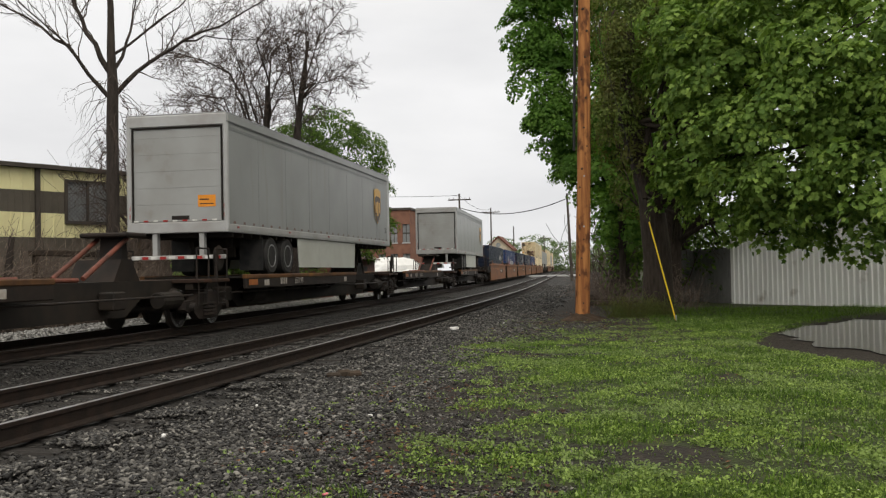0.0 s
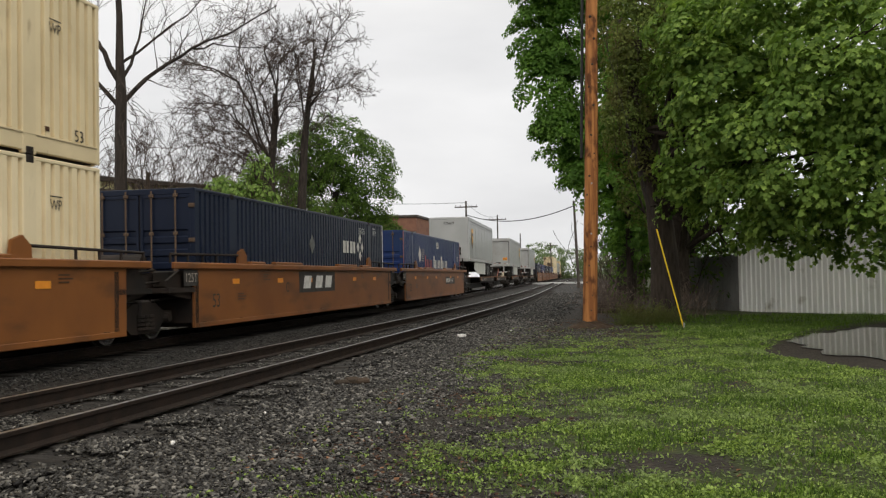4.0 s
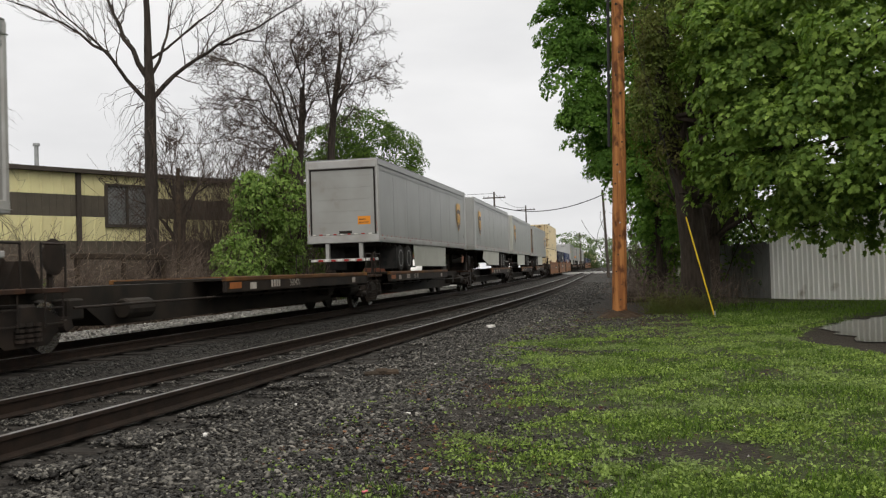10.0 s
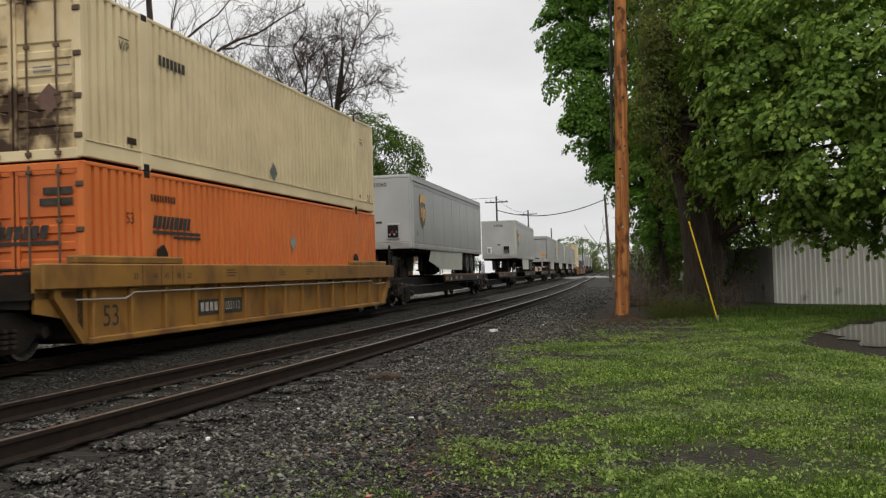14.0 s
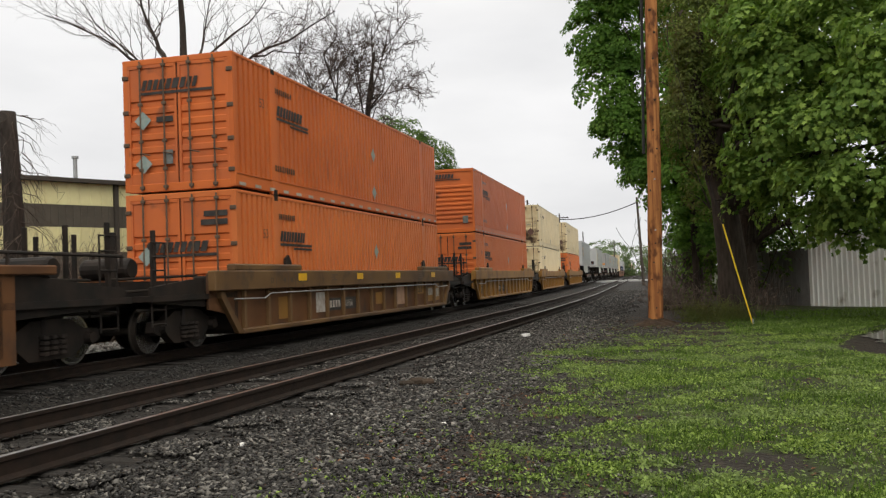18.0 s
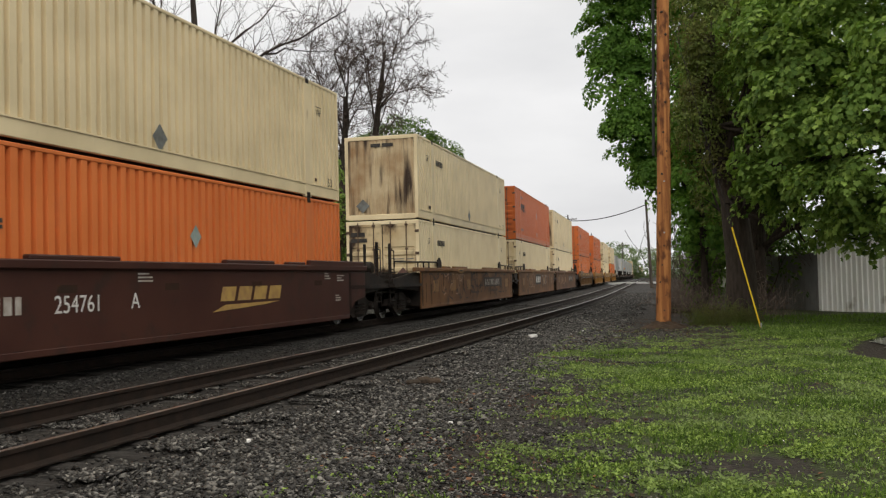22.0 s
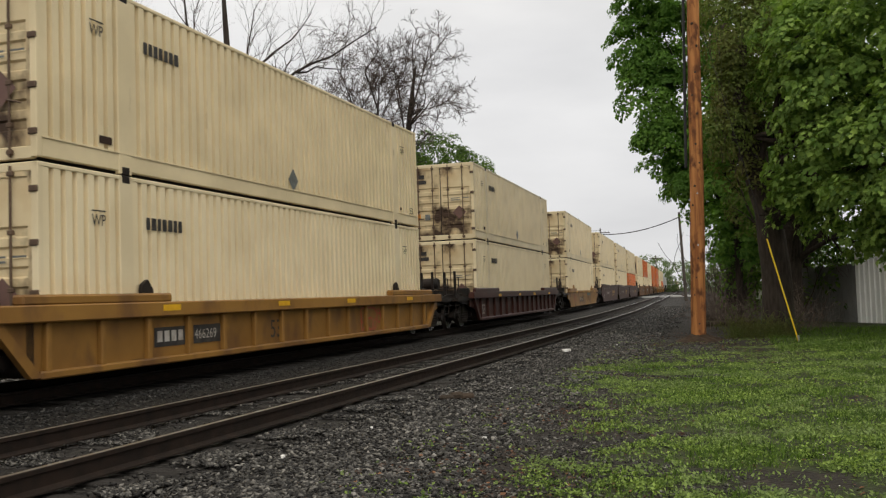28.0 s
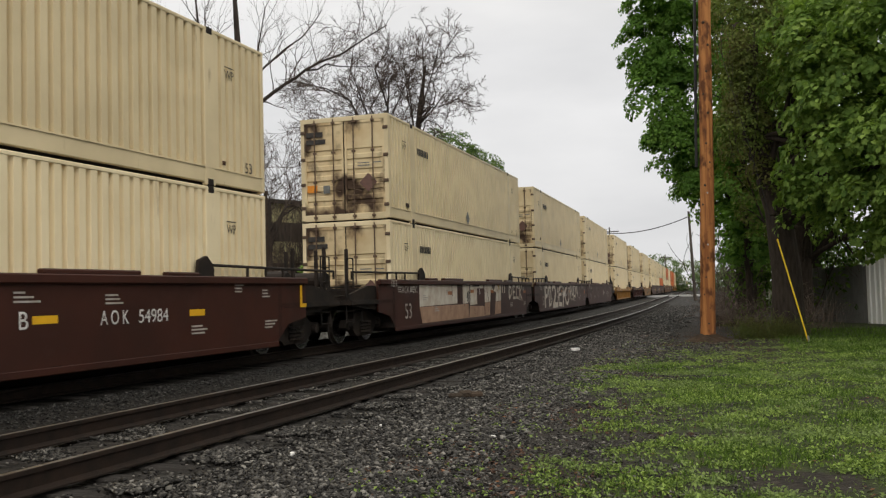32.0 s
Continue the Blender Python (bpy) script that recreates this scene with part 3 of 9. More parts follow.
def write(text, height, side, at, mat, parent, name="number", stretch=1.0, down=False):
    """Lettering on the face that looks to +x ('side', read along +y) or to -y ('end', read along +x)."""
    bm = bmesh.new()
    x, y, z = at
    step = 0
    for piece in (text if down else [text]):
        vs, fs = letters(piece, height)
        pts = [bm.verts.new((x, y + a * stretch, z + b - step) if side == "side" else (x + a * stretch, y, z + b - step)) for a, b in vs]
        for f in fs:
            bm.faces.new([pts[i] for i in f])
        step += height * 1.25
    return part(name, bm, mat, parent)


def bars(rows, side, mat, parent, name="lettering"):
    """Plain bars for writing that is not lettered: rows of (x or depth, along0, along1, z0, z1)."""
    bm = bmesh.new()
    for d, a0, a1, z0, z1 in rows:
        pts = [(d, a0, z0), (d, a1, z0), (d, a1, z1), (d, a0, z1)] if side == "side" else [(a0, d, z0), (a1, d, z0), (a1, d, z1), (a0, d, z1)]
        bm.faces.new([bm.verts.new(p) for p in pts])
    return part(name, bm, mat, parent)


def word(side, d, start, z, height, count, mat, parent, rng, name="lettering", gap=0.25, lean=0.0):
    """A word as a row of plain blocks, one for each letter."""
    bm, a = bmesh.new(), start
    for _ in range(count):
        w = height * rng.uniform(0.42, 0.68)
        pts = [(a + p + lean * q, z + q) for p, q in ((0, 0), (w, 0), (w, height), (0, height))]
        bm.faces.new([bm.verts.new((d, p, q) if side == "side" else (p, d, q)) for p, q in pts])
        a += w + height * (gap + 0.06)
    return part(name, bm, mat, parent)


def ribbon(bm, pts, w, x):
    """One stroke of a spray can: a strip of even width along some points."""
    pairs = []
    for i, (a, b) in enumerate(pts):
        p, q = pts[max(i - 1, 0)], pts[min(i + 1, len(pts) - 1)]
        n = max(math.hypot(q[0] - p[0], q[1] - p[1]), 0.01)
        ny, nz = -(q[1] - p[1]) / n * w / 2, (q[0] - p[0]) / n * w / 2
        over = w * 0.25 * ((i == len(pts) - 1) - (i == 0))
        c, d = a + (q[0] - p[0]) / n * over, b + (q[1] - p[1]) / n * over
        pairs.append([bm.verts.new((x, c + k * ny, min(max(d + k * nz, 0.26), 1.53))) for k in (1, -1)])
    for (a, b), (c, d) in zip(pairs[:-1], pairs[1:]):
        bm.faces.new((a, b, d, c))


def brush(car, mat, lines, x, label="sprayed graffiti letter"):
    """Sprayed strokes, each a part: a list of (along, height) and a width."""
    for k, (pts, w) in enumerate(lines):
        bm = bmesh.new()
        ribbon(bm, pts, w, x + 0.0015 * k)
        part("graffiti", bm, M[mat], car, label)


def patch(car, mat, pts, x, label="sprayed flat colour field"):
    bm = bmesh.new()
    bm.faces.new([bm.verts.new((x, a, b)) for a, b in pts])
    return part("graffiti", bm, M[mat], car, label)


# ---- the two tracks ----
S0, S1, CURV, H0 = 10.072, 63.792, 1.1279e-3, -0.014984
NEAR, MAIN = -0.91, -5.80


def track(s, off):
    """Place and heading (to the left of +y) at s metres along the line and off metres to its right."""
    h = H0 + CURV * (min(max(s, S0), S1) - S0)
    if s <= S0:
        x, y = -math.sin(H0) * s, math.cos(H0) * s
    else:
        he = H0 + CURV * (min(s, S1) - S0)
        x = -math.sin(H0) * S0 + (math.cos(he) - math.cos(H0)) / CURV
        y = math.cos(H0) * S0 + (math.sin(he) - math.sin(H0)) / CURV
        if s > S1:
            x, y = x - math.sin(h) * (s - S1), y + math.cos(h) * (s - S1)
    return x + off * math.cos(h), y + off * math.sin(h), h


STATIONS = [-700, -400, -200, -100, -50] + [-30 + 2.5 * i for i in range(14)] + [5 + 2.0 * i for i in range(40)] + [90, 110, 140, 170, 220, 300, 450, 700, 1100]


def along(name, profile, off, mat, stations=STATIONS, closed=True):
    """A profile of (sideways, height) carried along the track."""
    bm = bmesh.new()
    rings = []
    for s in stations:
        ring = []
        for dx, z in profile:
            x, y, _ = track(s, off + dx)
            ring.append(bm.verts.new((x, y, z)))
        rings.append(ring)
    n = len(profile)
    for p, q in zip(rings[:-1], rings[1:]):
        for i in range(n if closed else n - 1):
            bm.faces.new((p[i], p[(i + 1) % n], q[(i + 1) % n], q[i]))
    return mesh_of(bm, name, mat)


def lay_track(name, off, label):
    t = thing(name, label, "railway track", kind="structure")
    for g in (0.7525, -0.7525):
        r = part("rail", along("rail", [(-0.075, -0.178), (-0.075, -0.165), (-0.014, -0.14), (-0.014, -0.045), (-0.036, -0.035), (-0.036, -0.004), (-0.03, -0.0),
                                        (0.03, 0.0), (0.036, -0.004), (0.036, -0.035), (0.014, -0.045), (0.014, -0.14), (0.075, -0.165), (0.075, -0.178)], off + g, M["rail_side"]), None, t)
        part("running_surface", along("running_surface", [(-0.027, 0.0005), (-0.02, 0.002), (0.02, 0.002), (0.027, 0.0005)], off + g, M["rail_top"], closed=False), None, r, "worn bright rail head")
    return t


# ---- ground ----
def curve(points, v):
    if v <= points[0][0]:
        return points[0][1]
    for (a, p), (b, q) in zip(points[:-1], points[1:]):
        if v <= b:
            return p + (q - p) * (v - a) / (b - a)
    return points[-1][1]


PROFILE = [(-60, -0.5), (-12.4, -0.45), (-10.6, -0.3), (-9.4, -0.13), (-7.9, -0.14), (-7.4, -0.235), (-3.9, -0.235), (-3.4, -0.32), (-2.7, -0.3), (-2.3, -0.225), (0.5, -0.225), (1.0, -0.255), (2.5, -0.265), (60, -0.25)]
VERGE = [(0, 3.3), (5.7, 3.2), (8.8, 2.75), (11.4, 2.95), (15, 2.3), (18.5, 2.0), (20.5, 2.9), (23, 4.6), (27, 5.2), (60, 6.2)]
YARD = [(12, 12.0), (13.4, 8.9), (14.4, 8.2), (16.8, 7.45), (19, 7.6), (21.6, 8.4), (24, 9.6), (27, 11.6), (29, 14)]


def lateral(x, y):
    return x - track(min(max(y, -650), 900), 0)[0]


def height(x, y):
    z = curve(PROFILE, lateral(x, y))
    z += 0.018 * noise.noise((x * 0.7, y * 0.7, 3.0)) + 0.012 * noise.noise((x * 2.3, y * 2.3, 9.0))
    if y < 30 and x > YARD_X(y) - 0.3:
        z = -0.315 + 0.12 * (z + 0.26)
    return z


def YARD_X(y):
    return curve(YARD, y) if 12 < y < 29 else 99.0


def grassy(x, y):
    """How much grass grows there, 0 to 1."""
    edge = curve(VERGE, y) + 0.7 * noise.noise((x * 0.5, y * 0.5, 1.0)) + 0.35 * noise.noise((x * 1.7, y * 1.7, 2.0))
    g = min(max((x - edge + 0.45) / (2.3 if y < 13 else 1.5), 0.0), 1.0)
    bare = noise.noise((x * 0.9, y * 0.75, 5.0)) + 0.6 * noise.noise((x * 2.2, y * 2.0, 6.0)) + 0.4 * noise.noise((x * 5.5, y * 5.0, 8.0))
    edge_of = 0.0 + 0.13 * max(0.0, x - edge - 0.4)
    if bare > edge_of:
        g *= max(0.0, 1 - (bare - edge_of) * 4)
    if y > 18 and x < 6.3:
        g *= 0.3
    if x > YARD_X(y) - 0.15 + 0.3 * noise.noise((x, y, 7.0)):
        g = 0.0
    if lateral(x, y) < -10.5:
        g = 0.35
    return g


def ground_sheet():
    xs = [-1800, -700, -300, -140, -70, -40, -28, -20, -16] + [-13 + 0.34 * i for i in range(80)] + [15, 18, 25, 40, 70, 140, 300, 700, 1800]
    ys = [-400, -120, -40, -12] + [-3 + 0.36 * i for i in range(140)] + [48, 51, 55, 60, 66, 74, 85, 100, 125, 160, 210, 300, 450, 700, 1100, 1700, 2600]
    verts = [(x, y, height(x, y)) for y in ys for x in xs]
    nx, ny = len(xs), len(ys)
    a = (np.arange(ny - 1)[:, None] * nx + np.arange(nx - 1)[None, :]).ravel()
    idx = np.stack([a, a + 1, a + nx + 1, a + nx], 1).ravel()
    me = raw_mesh("ground", verts, np.full(len(a), 4), idx, ground_material(), smooth=True)
    me.attributes.new("grass", "FLOAT", "POINT").data.foreach_set("value", np.array([grassy(x, y) for x, y, _ in verts], np.float32))
    soil = [1.0 if x > YARD_X(y) else min(max((lateral(x, y) - 1.9) / 1.2, 0), 1) if lateral(x, y) > 0 else min(max((-8.4 - lateral(x, y)) / 1.5, 0), 1) for x, y, _ in verts]
    me.attributes.new("soil", "FLOAT", "POINT").data.foreach_set("value", np.array(soil, np.float32))
    tagged(new("ground", me), "dark wet gravel and weedy grass beside the tracks", "ground", kind="structure")


def ground_material():
    m = bpy.data.materials.new("ground")
    m.use_nodes = True
    n, l = m.node_tree.nodes, m.node_tree.links
    b = n["Principled BSDF"]
    where = n.new("ShaderNodeNewGeometry").outputs["Position"]

    def noise_at(scale, detail=4.0):
        t = n.new("ShaderNodeTexNoise")
        t.inputs["Scale"].default_value, t.inputs["Detail"].default_value = scale, detail
        l.new(where, t.inputs[0])
        return t.outputs[0]

    def ramp(fac, *stops):
        r = n.new("ShaderNodeValToRGB")
        e = r.color_ramp.elements
        while len(e) < len(stops):
            e.new(0.5)
        for k, (p, c) in zip(e, stops):
            k.position, k.color = p, (*c, 1)
        l.new(fac, r.inputs[0])
        return r.outputs[0]

    def mix(a, c, fac):
        x = n.new("ShaderNodeMix")
        x.data_type = "RGBA"
        l.new(a, x.inputs[6])
        l.new(c, x.inputs[7])
        l.new(fac, x.inputs[0])
        return x.outputs[2]

    def mask(name, grain_out, amount):
        a = n.new("ShaderNodeAttribute")
        a.attribute_name = name
        s = n.new("ShaderNodeMath")
        s.operation = "MULTIPLY_ADD"
        l.new(grain_out, s.inputs[0])
        s.inputs[1].default_value = amount
        l.new(a.outputs["Fac"], s.inputs[2])
        r = n.new("ShaderNodeMapRange")
        r.inputs[1].default_value, r.inputs[2].default_value = 0.35 + amount / 2, 0.65 + amount / 2
        l.new(s.outputs[0], r.inputs[0])
        return r.outputs[0]

    cells = n.new("ShaderNodeTexVoronoi")
    cells.inputs["Scale"].default_value = 26
    l.new(where, cells.inputs[0])
    hsv = n.new("ShaderNodeSeparateColor")
    l.new(cells.outputs["Color"], hsv.inputs[0])
    # gravel tone set near black, painting in the shade of gaps between stones
    gravel = ramp(hsv.outputs[0], (0.0, (0.005, 0.0042, 0.0035)), (0.7, (0.014, 0.012, 0.01)), (1.0, (0.05, 0.046, 0.04)))
    soil = ramp(noise_at(14, 8), (0.3, (0.01, 0.0082, 0.0066)), (0.62, (0.027, 0.021, 0.0155)), (0.8, (0.06, 0.047, 0.035)))
    # turf tone kept dark to put shaded depth beneath the blades
    turf = ramp(noise_at(5, 8), (0.3, (0.02, 0.02, 0.009)), (0.55, (0.03, 0.042, 0.01)), (0.75, (0.06, 0.055, 0.022)))
    fine = noise_at(3.0, 5)
    col = mix(gravel, soil, mask("soil", fine, 0.9))
    col = mix(col, turf, mask("grass", noise_at(7.0, 6), 0.8))
    l.new(col, b.inputs["Base Color"])
    b.inputs["Roughness"].default_value, b.inputs["Specular IOR Level"].default_value = 0.75, 0.2
    bump = n.new("ShaderNodeBump")
    bump.inputs["Strength"].default_value, bump.inputs["Distance"].default_value = 0.8, 0.025
    l.new(cells.outputs["Distance"], bump.inputs["Height"])
    l.new(bump.outputs[0], b.inputs["Normal"])
    return m


def puddle_material():
    m = material("puddle_water", (0.02, 0.018, 0.015), (0.035, 0.03, 0.024), 1.0, 0.05)
    return m


def puddles():
    for name, cx, cy, rx, ry, seed in (("puddle", 10.3, 19.7, 2.2, 4.9, 4), ("puddle", 13.6, 22.0, 0.9, 1.2, 9)):
        bm = bmesh.new()
        ring = []
        for i in range(80):
            t = 2 * math.pi * i / 80
            k = 1 + 0.35 * noise.noise((math.cos(t) * 1.4, math.sin(t) * 1.4, seed)) + 0.22 * noise.noise((math.cos(t) * 4, math.sin(t) * 4, seed)) + 0.1 * noise.noise((math.cos(t) * 9, math.sin(t) * 9, seed))
            ring.append(bm.verts.new((cx + rx * k * math.cos(t), cy + ry * k * math.sin(t), -0.296)))
        bm.faces.new(ring)
        solid(name, bm, M["puddle"], "still rain puddle on the muddy yard", "puddle", kind="structure")


M["puddle"] = puddle_material()
ground_sheet()
puddles()
near_track = lay_track("near_track", NEAR, "empty side track with rusty rails on old wooden ties")
main_track = lay_track("main_track", MAIN, "main track on dark ballast beneath the moving train")


def crossing():
    bm = bmesh.new()
    ring = [(s, o) for s, o in ((150, 5), (157, 5), (157, -12), (150, -12))]
    pts = [track(s, o)[:2] for s, o in ring]
    prism(bm, pts, "z", -0.3, -0.02)
    solid("crossing_road", bm, M["concrete"], "pale concrete road crossing the tracks", "road", kind="structure")


crossing()

# ---- plants ----
MAPLE = [(0, 0, 0), (0.2, -0.1, 0.05), (0.52, 0.1, 0.12), (0.33, 0.3, 0.08), (0.6, 0.56, 0.12), (0.26, 0.6, 0.06), (0, 1.0, -0.06), (-0.2, -0.1, 0.05), (-0.52, 0.1, 0.12), (-0.33, 0.3, 0.08), (-0.6, 0.56, 0.12), (-0.26, 0.6, 0.06)]
MAPLE_FACES = [(0, 1, 2, 3, 4, 5, 6), (0, 6, 11, 10, 9, 8, 7)]
OVAL = [(0, 0, 0), (0.3, 0.4, 0.1), (0, 1.0, -0.05), (-0.3, 0.4, 0.1)]
OVAL_FACES = [(0, 1, 2), (0, 2, 3)]


def frames_of(normal, ahead):
    normal = normal / np.linalg.norm(normal, axis=1, keepdims=True)
    ahead = ahead - normal * (normal * ahead).sum(1, keepdims=True)
    ahead = ahead / (np.linalg.norm(ahead, axis=1, keepdims=True) + 1e-9)
    return np.stack([np.cross(ahead, normal), ahead, normal], 2)


def leafy(rng, blobs, cover, per, size, leaf="maple", spread=0.5, gaps=0.0, flat=0.5, inside=0.3, low=0.0):
    """Arrays of leaves in drooping umbrella sprays that cover the outer shell of some ellipsoids (centre, radii)."""
    area = np.array([4.2 * (r[0] * r[1] + r[1] * r[2] + r[0] * r[2]) for _, r in blobs])
    which = np.repeat(np.arange(len(blobs)), np.maximum(3, (cover * area / (math.pi * spread ** 2)).astype(int)))
    clumps = len(which)
    d = rng.normal(size=(clumps, 3))
    d /= np.linalg.norm(d, axis=1, keepdims=True)
    c, r = np.array([b[0] for b in blobs])[which], np.array([b[1] for b in blobs])[which]
    lump = np.array([noise.noise(Vector(q) * 2.3 + Vector((k * 3.1, 0, 0))) for q, k in zip(d, which)])
    at = c + d * r * (1 + 0.2 * lump[:, None]) * (1 - inside * rng.random((clumps, 1)) ** 1.5)
    keep = at[:, 2] > low
    if gaps:
        keep &= np.array([noise.noise(Vector(p) * 0.8) for p in at]) > gaps - 0.5
    at, d = at[keep], d[keep]
    n = len(at)
    axis = d * np.array([0.75, 0.75, 0.25]) + np.array([0, 0, 0.75]) + rng.normal(size=(n, 3)) * 0.18
    axis /= np.linalg.norm(axis, axis=1, keepdims=True)
    e1 = np.cross(axis, rng.normal(size=(n, 3)))
    e1 /= np.linalg.norm(e1, axis=1, keepdims=True)
    e2 = np.cross(axis, e1)
    u, a = np.sqrt(rng.random((n, per, 1))), rng.uniform(0, 6.2832, (n, per, 1))
    radial = e1[:, None] * np.cos(a) + e2[:, None] * np.sin(a)
    big = spread * rng.uniform(0.6, 1.25, (n, 1, 1))
    off = radial * u * big + axis[:, None] * (flat * big * (1 - u ** 2)) + rng.normal(size=(n, per, 3)) * spread * 0.09
    places = (at[:, None, :] + off).reshape(-1, 3)
    nrm = (axis[:, None] + radial * u * 0.75 + rng.normal(size=(n, per, 3)) * 0.3).reshape(-1, 3)
    tip = (radial * u + rng.normal(size=(n, per, 3)) * 0.35 - np.array([0, 0, 0.35])).reshape(-1, 3)
    shape, faces = (MAPLE, MAPLE_FACES) if leaf == "maple" else (OVAL, OVAL_FACES)
    return repeat_shape(shape, faces, places, frames_of(nrm, tip), size * rng.uniform(0.6, 1.2, len(places)))


def limbs(rng, start, ahead, length, radius, level, out, bend=0.25, kids=3, shrink=0.62, up=0.1, spread=0.75, steps=5):
    """A limb that wavers and forks; out gathers (p0, p1, r0, r1)."""
    p, d = Vector(start), Vector(ahead).normalized()
    r, step = radius, length / steps
    marks = []
    for i in range(steps):
        d = (d + Vector(rng.normal(size=3)) * bend + Vector((0, 0, up))).normalized()
        q, r1 = p + d * step, radius * (1 - 0.75 * (i + 1) / steps)
        out.append((p, q, r, r1))
        p, r = q, r1
        marks.append((p.copy(), d.copy(), r))
    if level <= 0:
        return
    for k in range(kids):
        i = min(int(len(marks) * (0.25 + 0.75 * (k + rng.random()) / kids)), len(marks) - 1)
        q, e, rr = marks[i]
        turn = e.orthogonal().normalized()
        turn.rotate(Matrix.Rotation(rng.uniform(0, 2 * math.pi), 3, e))
        limbs(rng, q, e + turn * spread * rng.uniform(0.6, 1.3), length * shrink * rng.uniform(0.75, 1.15), max(rr * 0.8, radius * 0.3), level - 1, out, bend, kids, shrink, up, spread, max(steps - 1, 3))


def wood_mesh(name, segs, mat, sides=6):
    p0, p1 = np.array([s[0] for s in segs], float), np.array([s[1] for s in segs], float)
    r0, r1 = np.array([s[2] for s in segs]), np.array([s[3] for s in segs])
    d = p1 - p0
    d /= np.linalg.norm(d, axis=1, keepdims=True) + 1e-9
    a = np.cross(d, np.where(np.abs(d[:, 2:]) < 0.8, [[0.0, 0, 1]], [[1.0, 0, 0]]))
    a /= np.linalg.norm(a, axis=1, keepdims=True)
    b = np.cross(d, a)
    t = 2 * np.pi * np.arange(sides) / sides
    ring = a[:, None] * np.cos(t)[None, :, None] + b[:, None] * np.sin(t)[None, :, None]
    v = np.concatenate([p0[:, None] + ring * r0[:, None, None], p1[:, None] + ring * r1[:, None, None]], 1)
    base = np.arange(sides)
    quad = np.stack([base, (base + 1) % sides, (base + 1) % sides + sides, base + sides], 1)
    idx = (np.arange(len(segs))[:, None, None] * 2 * sides + quad[None]).ravel()
    return raw_mesh(name, v.reshape(-1, 3), np.full(len(segs) * sides, 4), idx, mat, smooth=True)


def child(name, me, parent, label=""):
    return part(name, me, None, parent, label)


def stem_mesh(name, points, radii, mat, sides=12, waver=0.06):
    """A trunk or pole through some places: one skin that swells and wavers a little."""
    path = []
    for (p, q), (r, s) in zip(zip(points[:-1], points[1:]), zip(radii[:-1], radii[1:])):
        p, q = Vector(p), Vector(q)
        n = max(2, int((q - p).length / 0.4))
        path += [(p.lerp(q, i / n), r + (s - r) * i / n) for i in range(n)]
    path.append((Vector(points[-1]), radii[-1]))
    verts = []
    for p, r in path:
        for i in range(sides):
            a = 2 * math.pi * i / sides
            k = r * (1 + waver * noise.noise((math.cos(a) * 1.6 + p.x, math.sin(a) * 1.6 + p.y, p.z * 0.9)) * 2)
            verts.append((p.x + k * math.cos(a), p.y + k * math.sin(a), p.z))
    idx = [j for k in range(len(path) - 1) for i in range(sides) for j in (k * sides + i, k * sides + (i + 1) % sides, (k + 1) * sides + (i + 1) % sides, (k + 1) * sides + i)]
    idx += list(range((len(path) - 1) * sides, len(path) * sides))
    return raw_mesh(name, verts, [4] * ((len(path) - 1) * sides) + [sides], idx, mat, smooth=True)


